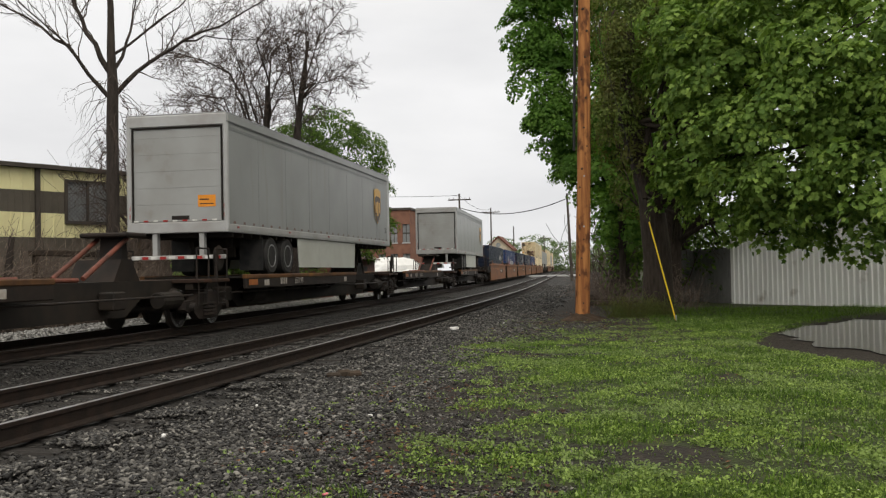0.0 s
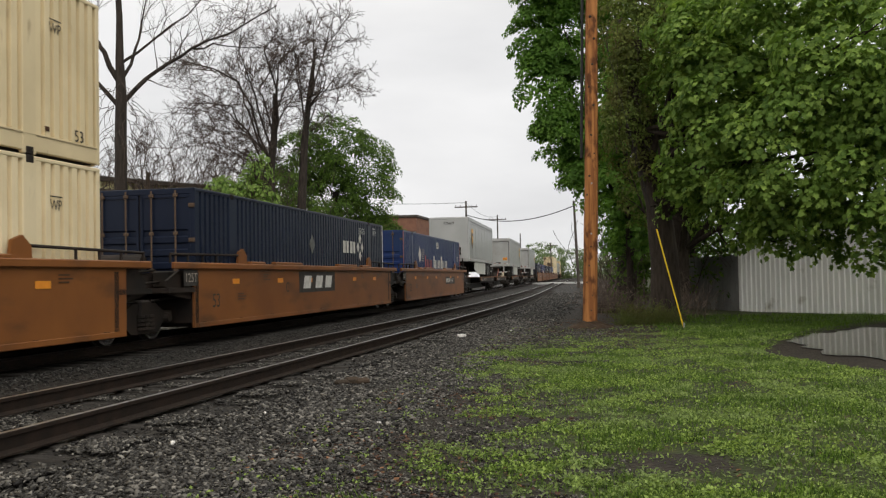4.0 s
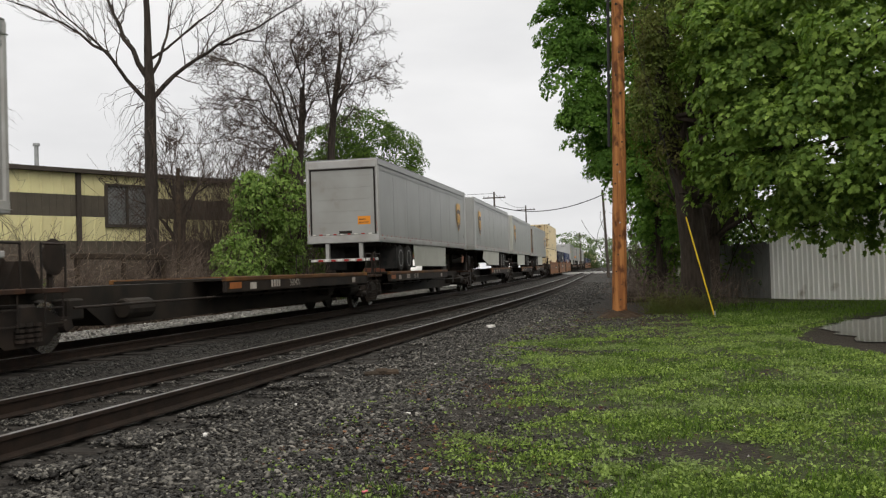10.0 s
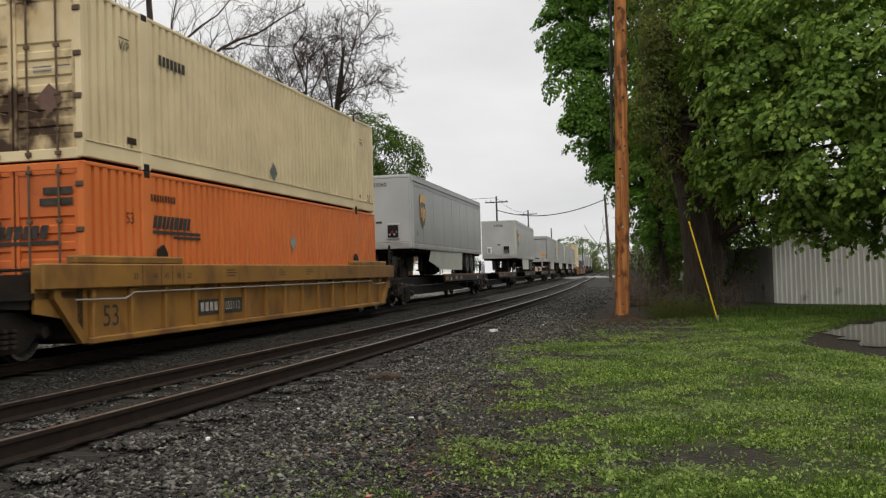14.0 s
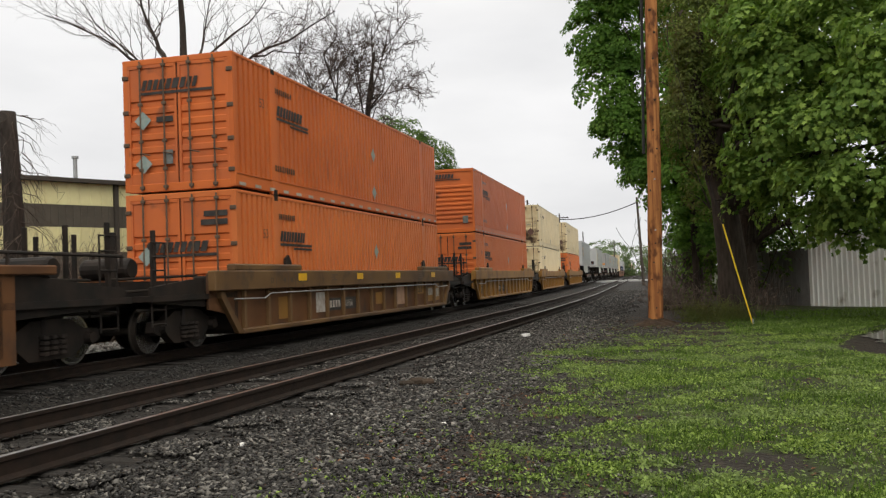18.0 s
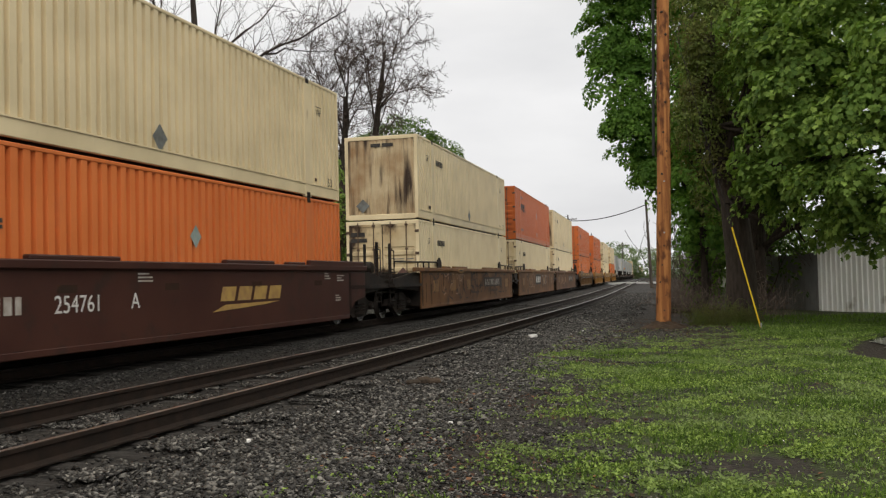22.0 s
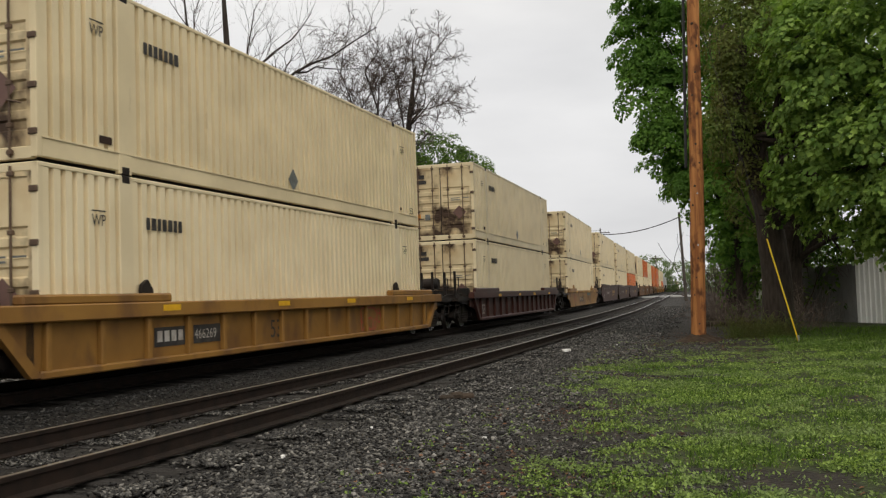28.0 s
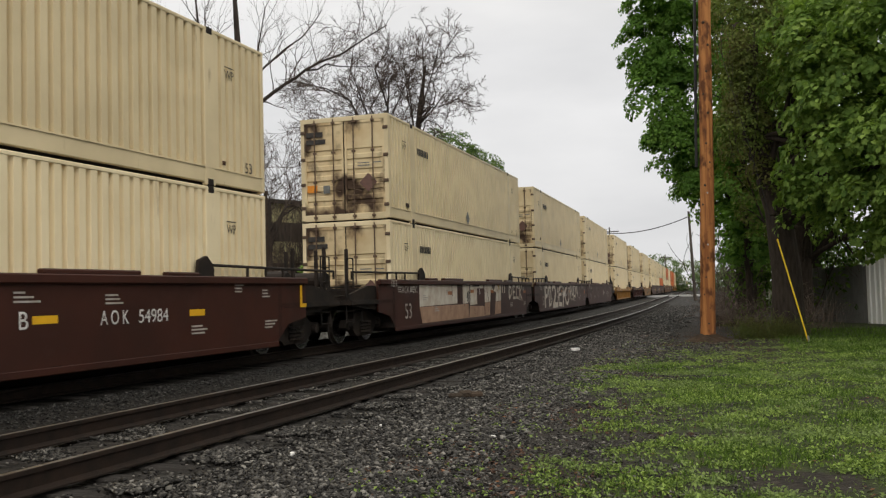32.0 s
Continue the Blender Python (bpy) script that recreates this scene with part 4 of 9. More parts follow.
def big_bare_tree():
    rng = np.random.default_rng(3)
    base = Vector((-11, 27.5, -0.5))
    t = thing("bare_tree", "tall leafless tree with a forked trunk hung with dry vines", "tree")
    e, u = Vector((0.87, 0.5, 0)), Vector((0, 0, 1))
    away = Vector((-0.5, 0.87, 0))

    def at(a, b, c=0.0):
        return Vector((-11, 27.5, 0)) + e * a + u * b + away * c
    child("trunk", stem_mesh("trunk", [base, at(0, 3), at(0.01, 5.6), at(0.03, 7.1), at(0.0, 8.4), at(0.0, 9.8), at(-0.1, 12)], [0.29, 0.2, 0.18, 0.18, 0.13, 0.1, 0.06], M["bare_bark"]), t)
    wood, twigs = [], []
    for pts, rad in (([at(0.12, 7.0), at(0.78, 7.76), at(1.54, 8.3, -0.3), at(2.19, 8.74, -0.5), at(3.41, 9.27, -0.7), at(4.91, 10.24, -0.9)], 0.085),
                     ([at(-0.08, 6.9), at(-0.67, 7.58), at(-1.27, 8.53, 0.2), at(-2.07, 9.12, 0.4), at(-3.05, 9.7, 0.6), at(-4.3, 10.2, 0.7)], 0.075),
                     ([at(-0.05, 7.7), at(-0.46, 8.58), at(-0.86, 9.43, 0.3), at(-1.3, 10.6, 0.6), at(-1.5, 12.4, 0.9)], 0.1),
                     ([at(0.1, 7.8), at(0.48, 8.74), at(0.7, 9.76, 0.4), at(0.95, 11.2, 0.7)], 0.06),
                     ([at(0.1, 8.3), at(1.01, 9.0, -0.2), at(2.1, 9.86, -0.4), at(2.8, 10.8, -0.5)], 0.05),
                     ([at(2.19, 8.74, -0.5), at(2.9, 9.0, -0.3), at(3.8, 9.0, 0), at(4.6, 9.1, 0.2)], 0.035),
                     ([at(-0.6, 7.5), at(-1.5, 8.6, -0.5), at(-2.6, 9.5, -0.9), at(-3.2, 10.4, -1.2)], 0.04)):
        n = len(pts) - 1
        for i in range(n):
            mid = pts[i].lerp(pts[i + 1], 0.5) + Vector(rng.normal(size=3)) * 0.05
            r = [rad * (1 - 0.8 * (i + k) / n) for k in (0, 0.5, 1)]
            wood += [(pts[i], mid, r[0], r[1]), (mid, pts[i + 1], r[1], r[2])]
            ahead = (pts[i + 1] - pts[i]).normalized()
            if i:
                for _ in range(4):
                    p = pts[i].lerp(pts[i + 1], rng.random())
                    limbs(rng, p, ahead * 0.7 + Vector(rng.normal(size=3)) * 0.5 + u * 0.55, rng.uniform(0.9, 2.1), min(0.028, r[1] * 0.5), 2, twigs, 0.2, 4, 0.55, 0.13, 0.65, 5)
    child("bough", wood_mesh("bough", wood, M["bare_bark"], 8), t)
    child("twig_mass", wood_mesh("twig_mass", twigs, M["twig"], 3), t)
    vines = []
    for k in range(80):
        a, z = rng.uniform(0, 6.28), rng.uniform(2.5, 7.6)
        p = Vector((-11 + 0.33 * math.cos(a), 27.5 + 0.33 * math.sin(a), z))
        limbs(rng, p, Vector((math.cos(a), math.sin(a), -0.2)), rng.uniform(0.6, 1.7), 0.014, 1, vines, 0.35, 3, 0.7, -0.32, 0.8, 6)
    child("vine", wood_mesh("vine", vines, M["twig"], 3), t, "tangled dry vine")
    return t


def twiggy_tree(name, x, y, top, seed, lean, label, wide=0.35, boughs=7, fork=0.34, kids=4):
    rng = np.random.default_rng(seed)
    t = thing(name, label, "tree", group="bare trees behind the train")
    segs = []
    child("trunk", stem_mesh("trunk", [(x, y, -0.5), (x + 0.1, y, top * fork * 0.6), (x + lean * 0.3, y, top * fork), (x + lean * 0.4, y + 0.2, top * 0.6)], [0.3, 0.24, 0.2, 0.1], M["bare_bark"]), t)
    for k in range(boughs):
        a = 6.28 * k / boughs + rng.uniform(-0.4, 0.4)
        w = wide * rng.uniform(0.5, 1.3)
        start = Vector((x + lean * 0.3, y, top * fork + rng.uniform(-0.08, 0.26) * top))
        limbs(rng, start, Vector((math.cos(a) * w + lean * 0.1, math.sin(a) * w, 1.0)), (top - start.z) * rng.uniform(0.62, 0.8), 0.1, 4, segs, 0.15, kids, 0.54, 0.07, 0.75, 5)
    thick = [s for s in segs if s[2] > 0.03]
    thin = [s for s in segs if s[2] <= 0.03]
    child("bough", wood_mesh("bough", thick, M["bare_bark"], 6), t)
    child("twig_mass", wood_mesh("twig_mass", [(a, b, max(p, 0.01), max(q, 0.007)) for a, b, p, q in thin], M["twig"], 3), t)
    return t


def crowned_tree(label, x, y, trunk, trunk_r, boughs, seed, dense, reach, up, kids=4):
    """A bare tree whose boughs follow set lines (across, height, depth) in the plane that faces the tracks."""
    rng = np.random.default_rng(seed)
    e, away, u = Vector((0.925, 0.379, 0)), Vector((-0.379, 0.925, 0)), Vector((0, 0, 1))

    def at(a, b, c=0.0):
        return Vector((x, y, 0)) + e * a + u * b + away * c
    t = thing("bare_tree", label, "tree", group="bare trees behind the train")
    child("trunk", stem_mesh("trunk", [at(*q) for q in trunk], trunk_r, M["bare_bark"]), t)
    thick, thin = [], []
    for line, rad in boughs:
        for turn in range(2):
            pts = [at(*q) + away * (turn * 0.9 * k - 0.5 * k) + Vector(rng.normal(size=3)) * 0.12 * k + e * (turn * 0.25 * k) for k, q in enumerate(line)]
            n = len(pts) - 1
            for i in range(n):
                r0, r1 = 0.7 * rad * (1 - 0.8 * i / n), 0.7 * rad * (1 - 0.8 * (i + 1) / n)
                mid = pts[i].lerp(pts[i + 1], 0.5) + Vector(rng.normal(size=3)) * 0.1
                thick += [(pts[i], mid, r0, (r0 + r1) / 2), (mid, pts[i + 1], (r0 + r1) / 2, r1)]
                ahead = (pts[i + 1] - pts[i]).normalized()
                for _ in range(int(dense * (pts[i + 1] - pts[i]).length * (0.5 if i == 0 else 1.0)) + 1):
                    p = pts[i].lerp(pts[i + 1], rng.random())
                    limbs(rng, p, ahead * 0.7 + Vector(rng.normal(size=3)) * 0.6 + u * up, reach * rng.uniform(0.5, 1.2), 0.028, 2, thin, 0.22, kids, 0.56, up * 0.12, 0.8, 5)
    child("bough", wood_mesh("bough", thick, M["bare_bark"], 6), t)
    child("twig_mass", wood_mesh("twig_mass", [(a, b, max(p * 0.8, 0.009), max(q * 0.8, 0.007)) for a, b, p, q in thin], M["twig"], 3), t)
    return t


def leaf_tree(name, label, trunk, trunk_r, blobs, cover, per, size, mat, seed, leaf="maple", spread=0.5, gaps=0.0, boughs=8, group="", bark="bark", inside=0.3, flat=0.5, low=0.0):
    rng = np.random.default_rng(seed)
    t = thing(name, label, "tree", group=group)
    child("trunk", stem_mesh("trunk", trunk, trunk_r, M[bark], 16), t)
    segs = []
    for k in range(boughs):
        c, r = blobs[k % len(blobs)]
        f = rng.uniform(0.55, 1.0)
        i = max(1, int(f * (len(trunk) - 1)))
        p = Vector(trunk[i - 1]).lerp(Vector(trunk[i]), rng.uniform(0.4, 1.0))
        goal = Vector(c) + Vector(rng.normal(size=3) * np.array(r) * 0.2)
        limbs(rng, p, goal - p, (goal - p).length * 0.85, trunk_r[-1] * rng.uniform(0.4, 0.7), 1, segs, 0.09, 3, 0.3, 0.02, 0.7, 6)
    child("bough", wood_mesh("bough", segs, M[bark], 6), t)
    crown = raw_mesh("crown", *leafy(rng, blobs, cover, per, size, leaf, spread, gaps, flat, inside, low), M[mat])
    child("crown", crown, t)
    return t


def right_trees():
    leaf_tree("maple_tree", "broad green maple with low drooping boughs beside the guy wire", [(6.0, 28.2, -0.4), (5.97, 28.2, 0.2), (5.95, 28.2, 1.6), (5.8, 28.1, 3.2), (5.4, 28, 4.6), (5.15, 28, 5.4), (5.3, 28, 8)], [0.62, 0.46, 0.4, 0.36, 0.27, 0.24, 0.16],
              [((7.4, 26.2, 4.6), (1.7, 1.5, 1.5)), ((9.2, 24.6, 3.9), (2.3, 2.2, 1.8)), ((11.0, 23.4, 3.0), (1.9, 1.9, 1.6)), ((8.2, 26.0, 2.9), (1.3, 1.3, 1.0)), ((8.0, 26.2, 7.0), (2.3, 2.0, 1.8)), ((10.6, 23.6, 6.2), (2.4, 2.2, 1.9)),
               ((6.15, 26.6, 3.35), (0.75, 0.7, 0.75)), ((7.2, 29.5, 9.2), (1.8, 1.6, 1.3)), ((13.2, 23.2, 4.6), (2.0, 2.2, 2.6)), ((9.0, 25.0, 2.1), (1.2, 1.1, 0.8)), ((7.6, 25.4, 5.8), (1.5, 1.1, 1.3)), ((9.6, 23.6, 5.2), (1.8, 1.2, 1.3)), ((8.8, 24.4, 7.9), (1.8, 1.3, 1.3)), ((6.9, 26.4, 7.8), (1.1, 0.9, 1.2)), ((11.4, 22.6, 5.6), (1.6, 1.2, 1.4)), ((10.8, 24.4, 1.9), (1.5, 1.2, 0.8)), ((6.6, 27.2, 6.0), (0.9, 0.9, 1.3))], 1.2, 44, 0.15, "maple", 11, spread=0.4, gaps=0.1, boughs=14, low=0.95, inside=0.45, flat=0.7)
    leaf_tree("maple_tree", "tall spring-green maple overhanging the track side", [(4.9, 41.0, -0.4), (4.9, 41, 2.5), (4.7, 41, 6), (4.2, 41, 10)], [0.5, 0.36, 0.3, 0.18],
              [((2.7, 41.3, 11.6), (1.9, 2.2, 2.1)), ((1.6, 41.0, 9.0), (1.35, 1.8, 1.6)), ((1.35, 41.2, 11.6), (1.2, 1.6, 1.6)), ((1.9, 41.0, 13.6), (1.5, 1.6, 1.5)), ((2.6, 40.8, 7.1), (1.4, 1.7, 1.3)), ((2.1, 40.9, 7.9), (1.2, 1.5, 1.1)), ((2.95, 40.8, 6.0), (1.0, 1.4, 1.0)), ((3.5, 40.5, 5.0), (1.3, 1.6, 1.3)), ((4.8, 40.5, 8.6), (1.9, 2.0, 2.3)), ((3.6, 40.5, 14.0), (2.6, 2.6, 1.9)), ((4.6, 40.2, 4.2), (1.3, 1.3, 1.2)), ((3.2, 41, 5.9), (1.1, 1.4, 1.0)), ((5.3, 40.5, 6.3), (1.5, 1.5, 1.5)), ((2.0, 41, 10.4), (1.2, 1.5, 1.3)), ((6.4, 40.5, 11), (2.4, 2, 2.6))], 1.35, 66, 0.135, "maple_far", 12, spread=0.48, gaps=0.08, boughs=12, low=2.6)
    leaf_tree("oak_tree", "ivy-clad tree with olive young leaves behind the brown pole", [(6.35, 33.0, -0.4), (6.25, 33, 2.5), (5.6, 33, 5.5), (4.9, 32.8, 10)], [0.34, 0.26, 0.2, 0.12],
              [((5.15, 32.4, 7.6), (0.5, 0.5, 2.4)), ((4.9, 32.2, 6.4), (0.8, 0.8, 2.4)), ((5.3, 32.2, 9.8), (1.4, 1.2, 1.6)), ((6.4, 32.4, 7.4), (1.0, 0.8, 1.6)), ((5.4, 32.4, 4.0), (0.8, 0.7, 1.2))], 1.3, 26, 0.13, "ivy", 13, leaf="oval", spread=0.3, boughs=9, gaps=0.1)
    leaf_tree("maple_tree", "shaded maple deeper in the trees by the yard", [(6.75, 35.5, -0.4), (6.85, 35.4, 3), (8.0, 35, 7)], [0.36, 0.3, 0.2],
              [((8.4, 33.6, 6.4), (2.6, 2.0, 2.2)), ((12, 33, 7.4), (2.8, 2.2, 2.5)), ((7.6, 34.4, 10.5), (2.8, 2.2, 2.4)), ((12.5, 33, 12), (3.4, 2.6, 2.6)), ((6.6, 34, 4.0), (1.3, 1.3, 1.2)), ((16, 31, 8), (3, 2.6, 4))], 0.9, 26, 0.25, "maple", 14, spread=0.6, boughs=8, low=2.2)
    leaf_tree("maple_tree", "slim young maple in full leaf behind the brown pole", [(5.0, 36, -0.4), (5.0, 36, 2.5), (4.9, 36, 6), (5.0, 36, 8)], [0.14, 0.12, 0.09, 0.06],
              [((4.7, 35.8, 4.4), (0.8, 0.7, 1.2)), ((4.5, 35.8, 6.6), (0.8, 0.7, 1.2)), ((5.2, 36, 8.8), (0.9, 0.8, 1.2)), ((5.4, 36, 5.4), (0.8, 0.7, 1.2)), ((4.5, 36, 2.7), (0.6, 0.6, 0.8)), ((5.6, 36, 2.9), (0.8, 0.6, 0.9))], 1.2, 34, 0.17, "maple_far", 15, spread=0.4, boughs=6, low=1.4)
    for k, (x, y, r, seed) in enumerate(((6.9, 36.5, 0.2, 21), (7.5, 39.5, 0.17, 22), (6.2, 46, 0.22, 23), (5.7, 54, 0.22, 24), (7.6, 62, 0.25, 25))):
        leaf_tree("woodland_tree", "slim tree in the woods along the track", [(x, y, -0.4), (x + 0.1, y, 3), (x, y, 7)], [r, r * 0.8, r * 0.5],
                  [((x - 0.6, y, 5.2), (1.7, 1.7, 1.9)), ((x + 1.2, y, 7.6), (2.2, 2.0, 2.2)), ((x + 0.5, y, 2.9), (1.1, 1.1, 0.9))], 0.9, 26, 0.26, "green_tree", seed, leaf="oval", spread=0.55, boughs=5, group="woods along the track", bark="bark")


def shrub(name, label, blobs, cover, per, size, mat, seed, spread=0.35, gaps=0.0, leaf="oval", stem_r=0.03, stems=7):
    rng = np.random.default_rng(seed)
    t = thing(name, label, "shrub")
    segs = []
    for c, r in blobs:
        for _ in range(stems):
            limbs(rng, (c[0] + rng.normal() * 0.3 * r[0], c[1] + rng.normal() * 0.3 * r[1], c[2] - r[2] * 1.1), Vector((rng.normal() * 0.3, rng.normal() * 0.3, 1)), r[2] * 1.6, stem_r, 1, segs, 0.15, 3, 0.6, 0.05, 0.7, 5)
    tagged(child("stem", wood_mesh("stem", segs, M["twig"], 4), t), kind="stuff")
    child("foliage", raw_mesh("foliage", *leafy(rng, blobs, cover, per, size, leaf, spread, gaps, low=-0.3), M[mat]), t)
    return t


def tangle(name, label, spots, count, length, seed, mat="bramble", thick=0.007, up=0.1):
    """Arching dry canes rooted in some patches (x, y, sx, sy)."""
    rng = np.random.default_rng(seed)
    segs = []
    for k in range(count):
        x, y, sx, sy = spots[k % len(spots)]
        p = Vector((x + rng.uniform(-sx, sx), y + rng.uniform(-sy, sy), -0.5 if x < -8 else -0.27))
        limbs(rng, p, Vector((rng.normal() * 0.5, rng.normal() * 0.5, 1.2)), length * rng.uniform(0.5, 1.15), thick, 1, segs, 0.2, 3, 0.55, -0.09 + up * 0.2, 0.9, 6)
    ob = new(name, wood_mesh(name, [(a, b, max(p, thick * 0.6), max(q, thick * 0.5)) for a, b, p, q in segs], M[mat], 3))
    return tagged(ob, label, "brambles", kind="stuff")


def plants():
    right_trees()
    big_bare_tree()
    crowned_tree("leafless tree with a broad dense crown of thin brown twigs", -12, 41, [(0.9, -0.5), (0.8, 3), (0.75, 6.2), (0.95, 7.8), (1.0, 9.9)], [0.3, 0.24, 0.2, 0.16, 0.09],
                 [([(0.95, 7.6), (1.0, 9.93), (0.71, 11.5), (0.66, 13.0)], 0.1), ([(0.8, 6.6), (-0.26, 9.1), (-1.17, 10.2), (-2.39, 10.9), (-3.1, 10.6)], 0.09), ([(0.75, 6.0), (-0.3, 8.2), (-1.19, 8.93), (-2.41, 9.2), (-3.4, 8.7)], 0.08),
                  ([(0.85, 7.2), (0.3, 8.9), (-0.24, 10.38), (-0.38, 11.9), (-0.2, 12.8)], 0.08), ([(1.0, 8.0), (1.2, 9.2), (1.64, 10.75), (1.9, 12.0)], 0.06), ([(0.75, 5.2), (-0.4, 6.9), (-1.6, 7.4), (-2.9, 6.9)], 0.06), ([(0.75, 4.6), (-0.1, 5.9), (-1.3, 6.1), (-2.2, 5.4)], 0.05), ([(0.7, 4.0), (-0.8, 5.2), (-2.0, 4.8), (-2.8, 4.0)], 0.05), ([(0.8, 6.8), (-0.2, 7.6), (-1.2, 8.1), (-2.2, 8.2)], 0.05)], 5, 4.2, 1.3, 0.1, 5)
    crowned_tree("tall slender leafless tree with upright grey-brown twigs", -12, 41, [(2.1, -0.5), (2.15, 4), (2.35, 7.6), (2.6, 9.8), (2.95, 12.1)], [0.28, 0.23, 0.17, 0.12, 0.06],
                 [([(2.5, 9.0), (2.94, 12.08), (3.2, 13.6)], 0.07), ([(2.5, 9.2), (3.1, 10.1), (3.6, 10.9), (4.1, 11.9)], 0.06), ([(2.4, 8.3), (2.12, 10.76), (1.95, 13.2)], 0.06), ([(2.6, 9.7), (3.3, 10.1), (3.87, 10.15), (4.5, 9.9)], 0.045),
                  ([(2.9, 11.6), (3.4, 12.2), (3.91, 12.6), (4.3, 13.0)], 0.04), ([(2.4, 8.0), (3.0, 9.0), (3.6, 9.2), (4.2, 8.8)], 0.045)], 8, 3.8, 0.85, 0.22)
    twiggy_tree("bare_tree", -14.5, 36.0, 6.8, 9, -0.5, "low leafless tree among the brush", 0.5, 5, 0.3)
    shrub("ivy", "olive-leaved ivy climbing the trunk of the maple", [((5.15, 27.55, 5.9), (0.55, 0.4, 1.5)), ((5.25, 27.6, 8.0), (0.9, 0.5, 1.3)), ((4.85, 27.6, 7.2), (0.5, 0.4, 0.9)), ((5.5, 27.6, 4.3), (0.3, 0.3, 0.6)), ((4.75, 27.5, 5.6), (0.55, 0.4, 0.9)), ((4.7, 27.5, 8.6), (0.6, 0.4, 0.9)), ((5.6, 27.5, 9.0), (0.6, 0.4, 0.8))], 1.7, 30, 0.125, "ivy", 45, 0.26, 0.05, stem_r=0.01, stems=4)
    side = [((-13 + 0.957 * p, 60 + 0.28 * p + d, q), (r, r * 1.1, r * 0.95)) for p, q, d, r in ((-1.2, 9.7, 0, 2.5), (0.4, 8.7, 1, 2.3), (-3.1, 9.0, 0.5, 2.2), (1.2, 6.6, 0, 1.8), (-2.0, 6.0, -0.5, 2.8), (-4.4, 6.2, 0, 2.4), (0.0, 4.0, 0.5, 2.6), (-3.5, 3.2, 0, 2.6), (1.9, 4.2, 0.5, 1.4))]
    leaf_tree("green_tree", "round dark green tree behind the train", [(-14, 60, -0.5), (-14, 60, 3), (-14, 60, 7)], [0.35, 0.28, 0.2], side, 1.4, 80, 0.19, "green_tree", 31, leaf="oval", spread=0.6, gaps=0.0, boughs=9, bark="bare_bark")
    shrub("undergrowth_bush", "dark green undergrowth below the bare trees", [((-11.3, 42.5, 2.2), (1.0, 1.6, 2.4)), ((-11.2, 45.5, 1.8), (1.0, 1.8, 2.2)), ((-11.6, 40.2, 1.4), (0.8, 1.2, 1.6)), ((-11.6, 48.5, 2.6), (1.0, 2.0, 2.8)), ((-11.8, 43.8, 5.0), (0.8, 1.2, 1.6))], 1.2, 26, 0.16, "green_tree", 48, 0.34, 0.06)
    tangle("thicket", "dense brown thicket of bare stems behind the brambles", [(-12.4, 35, 0.8, 2), (-12.6, 38, 1.0, 3.0), (-12.6, 43, 0.9, 3.5)], 620, 5.2, 54, mat="twig", thick=0.012, up=1.2)
    shrub("bush", "bright spring-green bush beside the main track", [((-9.9, 33.4, 2.5), (1.0, 1.4, 1.8)), ((-9.9, 31.6, 1.5), (0.9, 1.1, 1.3)), ((-9.9, 35.2, 1.8), (0.9, 1.1, 1.4)), ((-10, 34.0, 3.5), (0.8, 1.1, 1.2)), ((-10, 36.5, 2.4), (0.8, 1.0, 1.4)), ((-9.9, 33.0, 4.2), (0.7, 0.9, 0.9)), ((-9.0, 33.8, 4.9), (0.6, 0.7, 0.8)), ((-8.9, 33.8, 5.6), (0.35, 0.4, 0.5)), ((-8.6, 34.0, 3.6), (0.6, 0.8, 1.0))], 1.4, 26, 0.17, "bush", 41, 0.3, 0.08)
    shrub("bush", "small green shrub against the works wall", [((-13.6, 17.5, 0.6), (0.5, 0.7, 0.7)), ((-11.2, 21.5, 0.9), (0.5, 0.6, 0.7))], 0.8, 22, 0.12, "bush", 44, 0.22)
    tangle("tall_weeds", "tall green weeds and stalks at the foot of the maple", [(5.3, 26.6, 0.7, 0.5), (5.9, 27.0, 0.4, 0.5), (5.0, 26.4, 0.5, 0.4)], 360, 0.55, 42, mat="ivy", thick=0.006)
    shrub("understory_bush", "dark leafy understory between the trunks", [((5.3, 37.5, 1.5), (1.1, 0.9, 1.6)), ((7.2, 37.8, 1.8), (1.4, 0.9, 1.9)), ((8.8, 36.8, 1.4), (1.2, 0.8, 1.6)), ((6.2, 42, 2.2), (1.6, 1.0, 2.2))], 1.1, 24, 0.2, "green_tree", 46, 0.4)
    tangle("brambles", "brown tangle of dry brambles along the far side of the track", [(-10.9, 16, 0.7, 4), (-11.2, 23, 0.8, 3.5), (-11.1, 28.5, 0.8, 2.5), (-11.2, 38, 0.7, 4.5), (-11.1, 19.5, 0.7, 3), (-11.8, 26, 0.8, 3.5)], 2900, 2.3, 51, thick=0.01)
    tangle("undergrowth", "bare brown undergrowth at the edge of the woods", [(4.7, 34, 0.8, 3), (4.2, 42, 1.0, 5), (3.6, 56, 1.2, 8), (6.6, 31, 0.8, 1.5)], 420, 1.1, 52, thick=0.008)
    tangle("saplings", "thin bare saplings at the edge of the woods", [(5.0, 44, 0.8, 5), (4.2, 60, 0.8, 8), (3.6, 80, 1.2, 10)], 80, 3.6, 53, mat="twig", thick=0.02, up=0.8)
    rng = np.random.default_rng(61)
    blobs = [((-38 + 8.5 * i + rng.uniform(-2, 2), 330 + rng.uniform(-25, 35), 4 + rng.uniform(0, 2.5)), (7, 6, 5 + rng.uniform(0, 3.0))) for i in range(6)]
